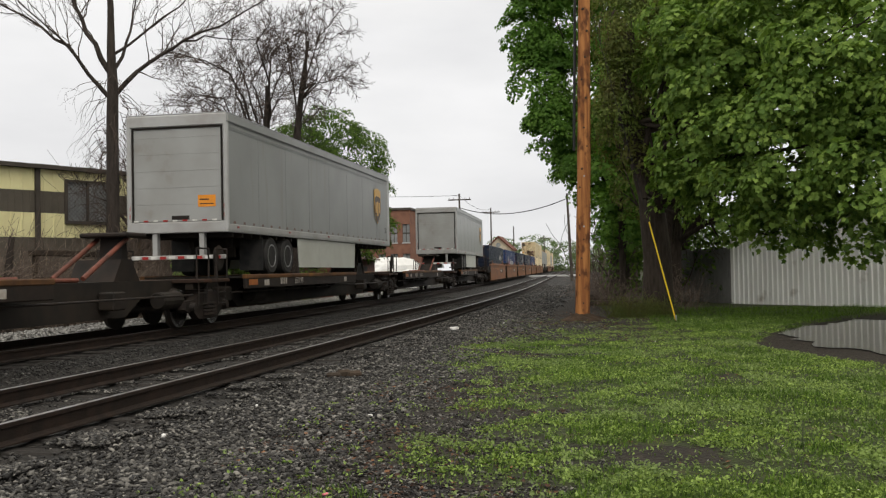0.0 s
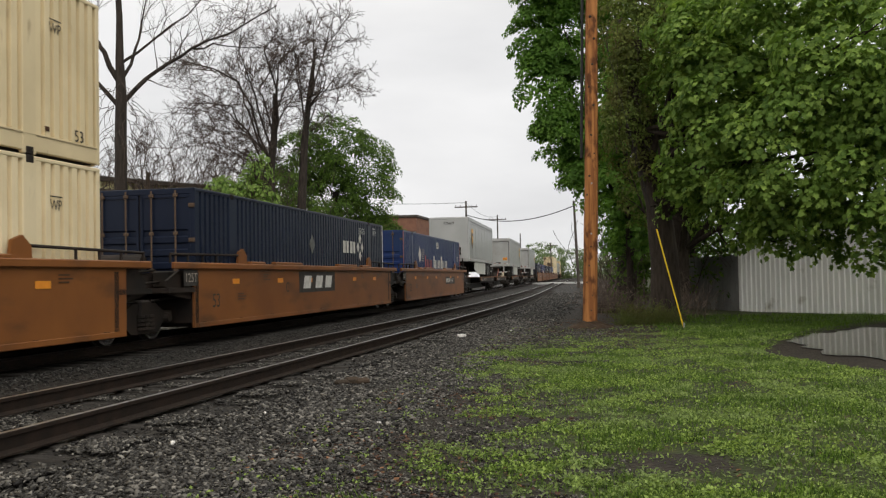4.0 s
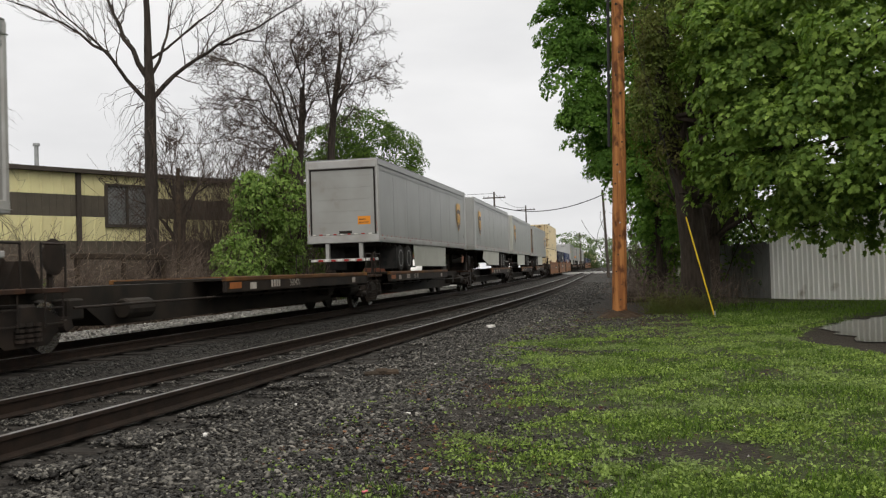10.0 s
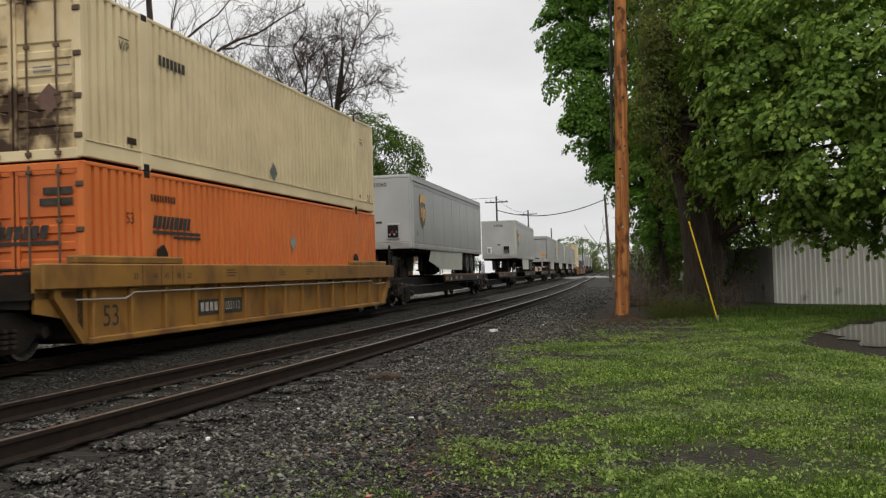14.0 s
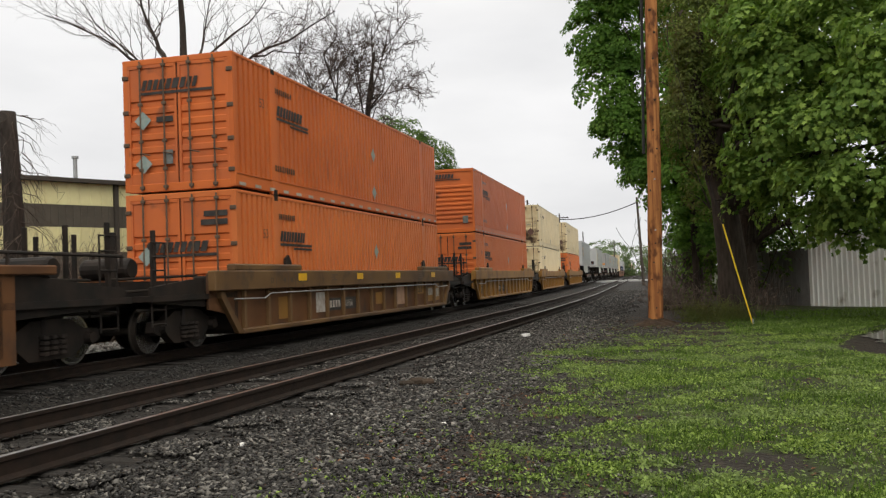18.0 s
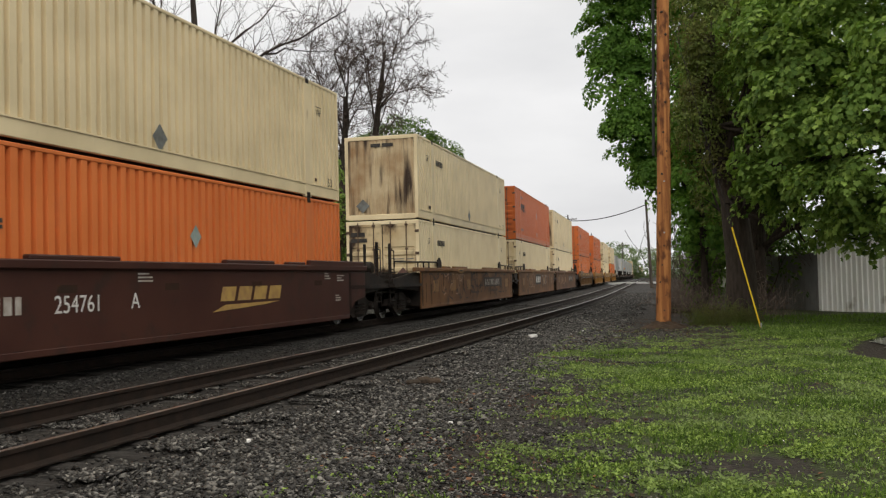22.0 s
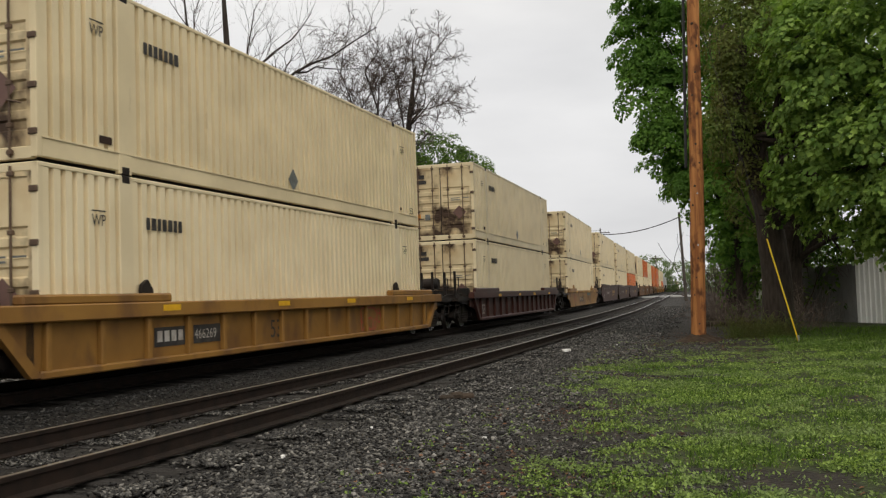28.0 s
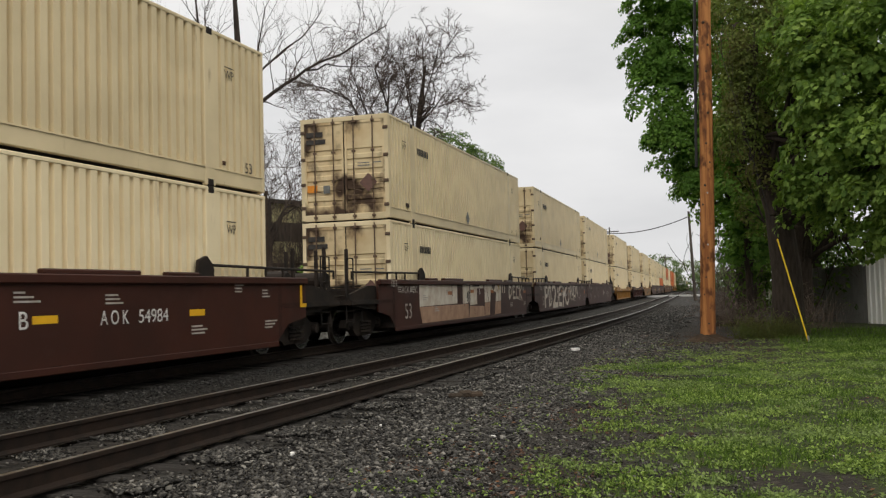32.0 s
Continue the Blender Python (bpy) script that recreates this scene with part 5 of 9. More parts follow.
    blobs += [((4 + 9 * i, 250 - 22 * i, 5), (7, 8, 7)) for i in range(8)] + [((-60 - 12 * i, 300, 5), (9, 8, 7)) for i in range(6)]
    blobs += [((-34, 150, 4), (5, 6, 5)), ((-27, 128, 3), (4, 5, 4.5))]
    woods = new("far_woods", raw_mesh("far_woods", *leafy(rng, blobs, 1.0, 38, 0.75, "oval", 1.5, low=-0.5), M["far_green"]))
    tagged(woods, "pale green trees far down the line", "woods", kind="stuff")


plants()


# ---- grass, weeds and loose stones ----
def scatter(rng, n, x0, x1, y0, y1, test, power=1.0):
    out = []
    while len(out) < n:
        x, y = rng.uniform(x0, x1), y0 + (y1 - y0) * rng.random() ** power
        if test(x, y) > rng.random():
            out.append((x, y, height(x, y)))
    return np.array(out)


def turf():
    rng = np.random.default_rng(71)
    spots = scatter(rng, 110000, 1.5, 10.5, 4.6, 27, lambda x, y: grassy(x, y) ** 1.3 * (0.14 + 0.86 * (noise.noise((x * 0.8, y * 0.8, 21.0)) + 0.6 * noise.noise((x * 3.1, y * 3.1, 22.0)) > 0.04)), 1.8)
    blade = [(-0.045, 0, 0), (0.045, 0, 0), (0.035, 0.12, 0.55), (-0.035, 0.12, 0.55), (0, 0.42, 1.0)]
    grass = repeat_shape(blade, [(0, 1, 2, 3), (3, 2, 4)], spots - np.array([0, 0, 0.006]), random_turns(rng, len(spots), 0.5), 0.045 * rng.uniform(0.4, 1.9, len(spots)))
    back = scatter(rng, 16000, 5.6, 15, 21, 31.5, lambda x, y: 1.0 if x < YARD_X(y) - 0.1 else 0)
    more = repeat_shape(blade, [(0, 1, 2, 3), (3, 2, 4)], back, random_turns(rng, len(back), 0.5), 0.085 * rng.uniform(0.4, 1.6, len(back)))
    grass = (np.concatenate([grass[0], more[0]]), np.concatenate([grass[1], more[1]]), np.concatenate([grass[2], more[2] + len(grass[0])]))
    behind = scatter(rng, 9000, 2.6, 10, -4, 4.6, lambda x, y: grassy(x, y) ** 1.3)
    more = repeat_shape(blade, [(0, 1, 2, 3), (3, 2, 4)], behind, random_turns(rng, len(behind), 0.5), 0.06 * rng.uniform(0.4, 1.6, len(behind)))
    grass = (np.concatenate([grass[0], more[0]]), np.concatenate([grass[1], more[1]]), np.concatenate([grass[2], more[2] + len(grass[0])]))
    tagged(new("grass", raw_mesh("grass", *grass, M["grass"])), "short bright green grass", "grass", kind="stuff")
    spots = scatter(rng, 44000, 1.2, 9.5, 4.6, 26, lambda x, y: 0.02 + grassy(x, y) ** 0.7 * (0.12 + 0.88 * (noise.noise((x * 1.1, y * 1.1, 25.0)) + 0.6 * noise.noise((x * 3.7, y * 3.7, 26.0)) > 0.08)) if lateral(x, y) > 1.6 and x < YARD_X(y) else 0, 1.8)
    spots = np.repeat(spots, 4, 0) + rng.normal(size=(len(spots) * 4, 3)) * np.array([0.028, 0.028, 0.008]) + np.array([0, 0, 0.02])
    weeds = repeat_shape(OVAL, OVAL_FACES, spots, random_turns(rng, len(spots), 1.0), 0.027 * rng.uniform(0.4, 1.7, len(spots)))
    tagged(new("weeds", raw_mesh("weeds", *weeds, M["weed"])), "low broad-leaved weeds and clover in the grass", "weeds", kind="stuff")
    spots = scatter(rng, 110, 3.2, 9.0, 6, 22, grassy)
    flowers = repeat_shape(OVAL, OVAL_FACES, spots + np.array([0, 0, 0.06]), random_turns(rng, len(spots), 0.5), np.full(len(spots), 0.018))
    spots = scatter(rng, 4200, 1.8, 7.5, 4.8, 30, lambda x, y: 0.9 * max(0.0, 1 - 1.6 * grassy(x, y)) * (noise.noise((x * 0.7, y * 0.6, 44.0)) > -0.05) + 0.06 if lateral(x, y) > 1.5 else 0, 1.4)
    leaves = repeat_shape(OVAL, OVAL_FACES, spots + np.array([0, 0, 0.012]), random_turns(rng, len(spots), 0.35), 0.045 * rng.uniform(0.5, 1.5, len(spots)))
    tagged(new("leaf_litter", raw_mesh("leaf_litter", *leaves, M["litter"])), "dead brown leaves scattered on the bare soil", "leaf litter", kind="stuff")
    tagged(new("clover_flowers", raw_mesh("clover_flowers", *flowers, M["paper"])), "tiny pale clover flowers", "flowers", kind="stuff")


OCTA = [(1.15, 0, 0.1), (0.1, 0.7, 0.2), (-1.05, 0.15, 0), (0, -0.75, -0.1), (0.25, 0.1, 0.42), (-0.1, 0.1, -0.5)]
OCTA_FACES = [(0, 1, 4), (1, 2, 4), (2, 3, 4), (3, 0, 4), (1, 0, 5), (2, 1, 5), (3, 2, 5), (0, 3, 5)]


def loose_stones():
    rng = np.random.default_rng(81)
    def covered(x, y, lo, hi):
        """Ballast lies over the ties but for some of their ends and middles."""
        if not lo < lateral(x, y) < hi:
            return 0.0
        return 1.0 if noise.noise((x * 1.3, y * 1.9, 31.0)) > 0.08 else 0.04
    sets = ((30000, 0.35, 2.7, 4.4, 30, lambda x, y: 1.0 if lateral(x, y) > 0.55 else 0, 0.026, 1.9, 0.0), (34000, 1.6, 4.8, 4.4, 26, lambda x, y: 0.8 * (1 - grassy(x, y)) ** 2 * (0.25 + 0.75 * (noise.noise((x * 0.9, y * 0.9, 47.0)) > -0.15)), 0.015, 1.8, 0.0),
            (5000, -2.0, 3.2, -4, 4.4, lambda x, y: 1.0 if abs(lateral(x, y)) > 0.15 else 0, 0.027, 1.0, 0.01), (9000, -0.2, 1.1, 4.0, 34, lambda x, y: covered(x, y, 0.09, 0.62), 0.022, 1.9, 0.035), (17000, -2.4, 0.2, 4.0, 40, lambda x, y: covered(x, y, -1.62, -0.2), 0.018, 1.9, 0.03),
            (7000, -0.5, 5.0, 20, 75, lambda x, y: 1.0 if 0.1 < lateral(x, y) < 2.6 + 0.7 * noise.noise((x, y * 0.6, 33.0)) else 0, 0.034, 1.4, 0.0))
    v, s, i, base = [], [], [], 0
    for n, x0, x1, y0, y1, test, size, power, lift in sets:
        p = scatter(rng, n, x0, x1, y0, y1, test, power)
        a, b, c = repeat_shape(OCTA, OCTA_FACES, p + np.array([0, 0, size * 0.25 + lift]), random_turns(rng, n, 0.6), size * rng.uniform(0.45, 1.15, n) / np.sqrt(rng.uniform(0.35, 1.0, n)))
        a = a + rng.normal(size=a.shape) * size * 0.12
        v.append(a), s.append(b), i.append(c + base)
        base += len(a)
    tagged(new("ballast_stones", raw_mesh("ballast_stones", np.concatenate(v), np.concatenate(s), np.concatenate(i), M["stone"])), "broken dark grey ballast stones", "gravel", kind="stuff")
    # a darker set of stones for the strip between the two tracks
    p = scatter(rng, 30000, -5.0, -1.6, 4.0, 48, lambda x, y: 1.0 if -4.5 < lateral(x, y) < -1.75 else 0, 1.6)
    dark_fill = repeat_shape(OCTA, OCTA_FACES, p + np.array([0, 0, 0.006]), random_turns(rng, len(p), 0.6), 0.024 * rng.uniform(0.45, 1.3, len(p)))
    tagged(new("sooty_ballast", raw_mesh("sooty_ballast", *dark_fill, M["dark_stone"])), "black ballast stones between the tracks", "gravel", kind="stuff")
    p = scatter(rng, 15000, -9.9, -6.6, 6, 62, lambda x, y: 1.0 if -9.6 < lateral(x, y) < -6.75 else 0, 1.3)
    far = repeat_shape(OCTA, OCTA_FACES, p + np.array([0, 0, 0.02]), random_turns(rng, len(p), 0.6), 0.05 * rng.uniform(0.5, 1.4, len(p)))
    tagged(new("pale_ballast", raw_mesh("pale_ballast", *far, M["pale_stone"])), "pale grey ballast on the far shoulder of the main track", "gravel", kind="stuff")


turf()
loose_stones()


# ---- poles, wires and buildings ----
def wooden_pole():
    t = thing("utility_pole", "new orange-brown wooden utility pole beside the gravel", "utility pole", at=pose(3.85, 25.5, -0.3))
    rng = np.random.default_rng(5)
    child("shaft", stem_mesh("shaft", [(0, 0, 0), (0.125, 0, 4), (0.22, 0, 8), (0.37, 0, 13)], [0.195, 0.18, 0.165, 0.145], M["pole"], 20, 0.035), t)
    for z, a in ((0.5, -1.4), (0.9, -1.2), (1.25, -2.0), (1.7, -1.7), (2.2, -1.45), (2.6, -0.9), (3.2, -1.3), (3.6, -2.1), (4.1, -1.75), (4.7, -1.0), (5.2, -1.5), (6.0, -1.2), (6.5, -1.9), (7.1, -1.4), (7.8, -1.1), (8.4, -1.8)):
        bm = bmesh.new()
        d, on = Vector((math.cos(a), math.sin(a), 0)), Vector((0.028 * z, 0, z))
        tube(bm, d * 0.15 + on, d * 0.19 + on, 0.045, 0.02, 8)
        part("knot", bm, M["rotten"], t)
    bm = bmesh.new()
    tube(bm, (-0.12, -0.05, 4.6), (0.1, -0.05, 12.5), 0.04, 0.04, 6)
    part("riser_cable", bm, M["cable"], t, "black cable beside the pole")
    bm = bmesh.new()
    lathe(bm, [(0.24, 0.12), (0.17, 0.3), (0.11, 0.42), (0.05, 0.6), (-0.1, 0.85)], (0, 0, 0), 22)
    turn = Matrix.Rotation(math.radians(-90), 4, "Y")
    bm.transform(turn)
    for v in bm.verts:
        k = 1 + 0.35 * noise.noise((v.co.x * 4, v.co.y * 4, 2.0))
        v.co.x, v.co.y, v.co.z = v.co.x * k, v.co.y * k, v.co.z * (1 + 0.4 * noise.noise((v.co.x * 7, v.co.y * 7, 5.0)))
    part("earth_collar", bm, M["earth"], t, "mound of dug brown earth")
    for z in (2.55, 3.9):
        bm = bmesh.new()
        tube(bm, (0.03 + 0.028 * z, -0.17, z), (0.03 + 0.028 * z, -0.205, z), 0.025, 0.025, 6)
        part("tag", bm, M["steel"], t, "small metal tag")


def guy_wire():
    t = thing("guy_wire", "guy wire in a bright yellow plastic guard", "guy wire")
    foot, top = Vector((6.24, 24.6, -0.25)), Vector((5.64, 24.9, 2.3))
    bm = bmesh.new()
    tube(bm, foot, top, 0.019, 0.019, 8)
    part("guard", bm, M["guard"], t)
    bm = bmesh.new()
    tube(bm, foot - Vector((0, 0, 0.05)), foot + (top - foot) * 3.2, 0.006, 0.006, 5)
    part("strand", bm, M["cable"], t)
    bm = bmesh.new()
    tube(bm, foot + Vector((0.01, 0.0, -0.03)), foot + Vector((0.0, 0, 0.14)), 0.02, 0.03, 6)
    part("anchor", bm, M["steel"], t)


def line_pole(name, x, y, top, arm, lean=0.0):
    t = thing(name, "grey wooden utility pole with a crossarm along the line", "utility pole", group="line poles", at=pose(x, y, -0.5))
    bm = bmesh.new()
    tube(bm, (0, 0, 0), (lean, 0, top + 0.5), 0.17, 0.11, 8)
    part("shaft", bm, M["grey_pole"], t)
    if arm:
        bm = bmesh.new()
        box(bm, -arm + lean, arm + lean, -0.06, 0.06, top - 0.35, top - 0.2)
        part("crossarm", bm, M["grey_pole"], t)
        for k in (-0.9, -0.5, 0.5, 0.9):
            bm = bmesh.new()
            tube(bm, (k * arm + lean, 0, top - 0.2), (k * arm + lean, 0, top - 0.02), 0.035, 0.05, 6)
            part("insulator", bm, M["grey_fence"], t)


def cable(name, p, q, sag, r, label):
    bm = bmesh.new()
    p, q = Vector(p), Vector(q)
    side = (q - p).cross(Vector((0, 0, 1))).normalized() * r
    rings = []
    for i in range(25):
        c = p.lerp(q, i / 24) - Vector((0, 0, sag * 4 * (i / 24) * (1 - i / 24)))
        rings.append([bm.verts.new(c + d) for d in (side, Vector((0, 0, r)), -side, Vector((0, 0, -r)))])
    for a, b in zip(rings[:-1], rings[1:]):
        for i in range(4):
            bm.faces.new((a[i], a[(i + 1) % 4], b[(i + 1) % 4], b[i]))
    solid(name, bm, M["cable"], label, "cable", group="overhead cables")


def poles():
    wooden_pole()
    guy_wire()
    line_pole("utility_pole", -15.2, 120, 11.0, 1.5)
    line_pole("utility_pole", -17.1, 165, 12.0, 1.6)
    line_pole("utility_pole", -16.9, 200, 10.2, 0)
    line_pole("utility_pole", -13.5, 240, 9.5, 1.5)
    line_pole("utility_pole", 0.05, 100, 9.0, 0, -0.35)
    cable("overhead_cable", (-15.2, 120, 9.2), (0.0, 100, 8.6), 1.25, 0.05, "sagging black cable across the tracks")
    cable("overhead_cable", (-15.2, 120, 10.8), (-17.1, 165, 11.8), 0.8, 0.025, "thin cable between line poles")
    cable("overhead_cable", (-40, 60, 9.5), (-15.2, 120, 10.8), 1.0, 0.025, "thin cable beyond the yellow works")


def yellow_works():
    """The long metal-clad works behind the train; its wall runs slantwise to the track."""
    w = thing("yellow_works", "long low industrial building clad in cream-yellow siding with a dark band", "building", at=Matrix(((0.43, -0.903, 0, -17.4), (0.903, 0.43, 0, 33.0), (0, 0, 1, 0), (0, 0, 0, 1))))
    # local x runs along the wall, away from its face is +y
    x0, x1 = -33.0, 12.0

    def cladding(name, z0, z1, mat, pitch, proud, holes=()):
        cuts = [x0] + [c for h in holes for c in h] + [x1]
        for a, b in zip(cuts[::2], cuts[1::2]):
            bm = bmesh.new()
            n = int((b - a) / pitch)
            step = (b - a) / n
            line = [(a, 0.2)]
            for i in range(n):
                line += [(a + (i + q) * step, -proud - out) for q, out in ((0.02, 0), (0.82, 0), (0.86, 0.03), (0.96, 0.03))]
            prism(bm, line + [(b, -proud), (b, 0.2)], "z", z0, z1)
            ob = part(name, bm, mat, w)
    win = (1.25, 3.15)
    cladding("base_cladding", -0.6, 2.74, M["band"], 0.3, 0.0)
    cladding("lower_siding", 2.74, 3.42, M["siding"], 0.45, 0.02)
    cladding("lower_siding", 3.42, 3.7, M["siding"], 0.45, 0.02, [win])
    cladding("dark_band", 3.7, 4.56, M["band"], 0.3, 0.01, [win])
    cladding("upper_siding", 4.56, 5.02, M["siding"], 0.45, 0.02, [win])
    cladding("upper_siding", 5.02, 5.42, M["siding"], 0.45, 0.02)
    for k in range(-6, 3):
        bm = bmesh.new()
        box(bm, k * 4.9 - 0.09, k * 4.9 + 0.09, -0.14, -0.02, -0.5, 5.42)
        part("downpipe", bm, M["roof_edge"], w)
    bm = bmesh.new()
    box(bm, x0 - 0.2, x1 + 0.2, -0.3, 14, 5.42, 5.58)
    part("roof", bm, M["roof_edge"], w)
    bm = bmesh.new()
    box(bm, x0, x1, 13.6, 13.9, -0.6, 5.42)
    box(bm, x0, x0 + 0.2, 0.2, 13.6, -0.6, 5.42)
    box(bm, x1 - 0.2, x1, 0.2, 13.6, -0.6, 5.42)
    part("rear_walls", bm, M["siding"], w)
    wd = part("window", (lambda b: (box(b, win[0], win[1], 0.02, 0.06, 3.42, 5.02), b)[1])(bmesh.new()), M["glass"], w, "barred factory window")
    bm = bmesh.new()
    for a, b in ((win[0] - 0.08, win[0] + 0.04), (win[1] - 0.04, win[1] + 0.08), (2.16, 2.24)):
        box(bm, a, b, -0.09, 0.02, 3.36, 5.08)
    box(bm, win[0], win[1], -0.09, 0.02, 5.0, 5.08)
    box(bm, win[0] - 0.1, win[1] + 0.1, -0.14, 0.02, 3.3, 3.42)
    part("window_frame", bm, M["roof_edge"], wd)
    bm = bmesh.new()
    for i in range(30):
        for s in (1, -1):
            c = win[0] - 1.6 + i * 0.17
            a, b = (c, 3.42), (c + 1.6, 5.02)
            xa, xb = max(a[0], win[0]), min(b[0], win[1])
            if xb > xa:
                za, zb = 3.42 + (xa - c), 3.42 + (xb - c)
                if s < 0:
                    za, zb = 8.44 - za, 8.44 - zb
                tube(bm, (xa, -0.05 - 0.006 * s, za), (xb, -0.05 - 0.006 * s, zb), 0.011, 0.011, 3, False)
    part("wire_grille", bm, M["wire"], wd, "diamond wire mesh over the glass")
    for x, r, h in ((-0.3, 0.09, 1.25), (-8.5, 0.09, 1.3)):
        bm = bmesh.new()
        tube(bm, (x, 2.5, 5.5), (x, 2.5, 5.5 + h), r, r, 8)
        tube(bm, (x, 2.5, 5.5 + h), (x, 2.5, 5.6 + h), r * 1.6, r * 1.6, 8)
        part("flue_pipe", bm, M["steel"], w)
    for x, d in ((0.8, 1.1), (2.9, 0.6), (-2.5, 0.9), (-10, 1.2)):
        bm = bmesh.new()
        rbox(bm, x, x + d, 1.4, 2.3, 5.58, 5.82)
        part("roof_unit", bm, M["steel"], w)


def brick_mill():
    b = thing("brick_building", "two-storey brown brick mill with rows of tall windows", "building", at=pose(-22.2, 105, -0.5))
    bm = bmesh.new()
    wins = [(-3.0 + 1.45 * i, z) for i in range(5) for z in (1.4, 4.9)]
    xs = sorted({-3.7, 3.7, *[round(-3.0 + 1.45 * i, 3) for i in range(5)], *[round(-3.0 + 1.45 * i + 0.85, 3) for i in range(5)]})
    zs = [0, 1.4, 3.6, 4.9, 7.0, 8.6]
    nx, nz = len(xs) - 1, len(zs) - 1
    filled = {(i, k) for i in range(nx) for k in range(nz) if not (i % 2 == 1 and k in (1, 3))}
    grid = {(i, k, y): bm.verts.new((xs[i], y, zs[k])) for i in range(nx + 1) for k in range(nz + 1) for y in (0, 0.35)}
    for i, k in filled:
        bm.faces.new([grid[q] for q in ((i, k, 0), (i + 1, k, 0), (i + 1, k + 1, 0), (i, k + 1, 0))])
        bm.faces.new([grid[q] for q in ((i, k, 0.35), (i, k + 1, 0.35), (i + 1, k + 1, 0.35), (i + 1, k, 0.35))])
        for (di, dk), (p, q) in (((-1, 0), ((0, 0), (0, 1))), ((1, 0), ((1, 0), (1, 1))), ((0, -1), ((0, 0), (1, 0))), ((0, 1), ((0, 1), (1, 1)))):
            if (i + di, k + dk) not in filled:
                bm.faces.new([grid[r] for r in ((i + p[0], k + p[1], 0), (i + q[0], k + q[1], 0), (i + q[0], k + q[1], 0.35), (i + p[0], k + p[1], 0.35))])
    part("front_wall", bm, M["brick"], b)
    bm = bmesh.new()
    box(bm, 3.4, 3.7, 0.35, 12, 0, 8.6)
    box(bm, -3.7, -3.4, 0.35, 12, 0, 8.6)
    box(bm, -3.4, 3.4, 11.7, 12, 0, 8.6)
    part("side_walls", bm, M["brick"], b)
    bm = bmesh.new()
    rbox(bm, -3.85, 3.85, -0.15, 12.1, 8.6, 8.9, 0.05)
    part("roof", bm, M["roof_edge"], b)
    for i, (x, z) in enumerate(wins):
        h = 2.2 if z < 3 else 2.1
        bm = bmesh.new()
        box(bm, x, x + 0.85, 0.2, 0.26, z, z + h)
        wd = part("window", bm, M["glass"], b)
        bm = bmesh.new()
        box(bm, x, x + 0.85, 0.14, 0.2, z + h * 0.48, z + h * 0.54)
        box(bm, x + 0.4, x + 0.46, 0.14, 0.2, z, z + h)
        part("window_frame", bm, M["roof_edge"], wd)
        bm = bmesh.new()
        box(bm, x - 0.06, x + 0.91, -0.08, 0.1, z - 0.12, z)
        part("sill", bm, M["concrete"], wd)


def shed():
    s = thing("shed", "low red-brown shed with a rusty sheet roof", "shed", at=pose(-14.6, 63, -0.5, 0, 0, 8))
    bm = bmesh.new()
    for i in range(22):
        box(bm, -2.2, 2.2, -5 + i * 0.46, -5 + i * 0.46 + 0.43, 0, 2.5)
    part("plank_wall", bm, M["shed"], s)
    bm = bmesh.new()
    prism(bm, [(-2.6, 2.45), (0, 3.5), (2.6, 2.45), (2.6, 2.55), (0, 3.62), (-2.6, 2.55)], "y", -5.3, 5.4)
    part("roof", bm, M["shed_roof"], s)
    bm = bmesh.new()
    box(bm, 2.2, 2.26, -2.0, 0.2, 0, 2.0)
    part("door", bm, M["black"], s)


def covered_heap(name, x, y, sx, sy, h, seed, label):
    bm = bmesh.new()
    n, k = 28, 9
    rows = []
    for j in range(k + 1):
        a = (math.pi / 2) * j / k
        ring = []
        for i in range(n):
            t = 2 * math.pi * i / n
            q = (abs(math.cos(t)) ** 4 + abs(math.sin(t)) ** 4) ** -0.25
            r = math.cos(a) ** 0.55 if j < k else 0.02
            w = 1 + 0.08 * noise.noise((math.cos(t) * 2, math.sin(t) * 2, seed + j * 0.5))
            ring.append(bm.verts.new((sx * r * q * w * math.cos(t), sy * r * q * w * math.sin(t), h * math.sin(a) ** 0.7 * w)))
        rows.append(ring)
    for p, q in zip(rows[:-1], rows[1:]):
        for i in range(n):
            bm.faces.new((p[i], p[(i + 1) % n], q[(i + 1) % n], q[i]))
    bm.faces.new(rows[-1])
    solid(name, bm, M["tarp"], label, "covered heap", at=pose(x, y, -0.55))


def gable_house():
    h = thing("house", "cream clapboard house with a dark gable roof far down the line", "house", at=pose(-19, 190, -0.5, 0, 0, 0))
    bm = bmesh.new()
    prism(bm, [(-2.6, 0), (2.6, 0), (2.6, 5.6), (0, 8.0), (-2.6, 5.6)], "y", 0, 8)
    part("walls", bm, M["house"], h)
    bm = bmesh.new()
    prism(bm, [(-3.0, 5.3), (0, 8.05), (3.0, 5.3), (3.0, 5.6), (0, 8.4), (-3.0, 5.6)], "y", -0.4, 8.4)
    part("roof", bm, M["shed"], h)
    bm = bmesh.new()
    tube(bm, (0, -0.06, 6.5), (0, 0.02, 6.5), 0.5, 0.5, 10)
    part("round_window", bm, M["glass"], h)


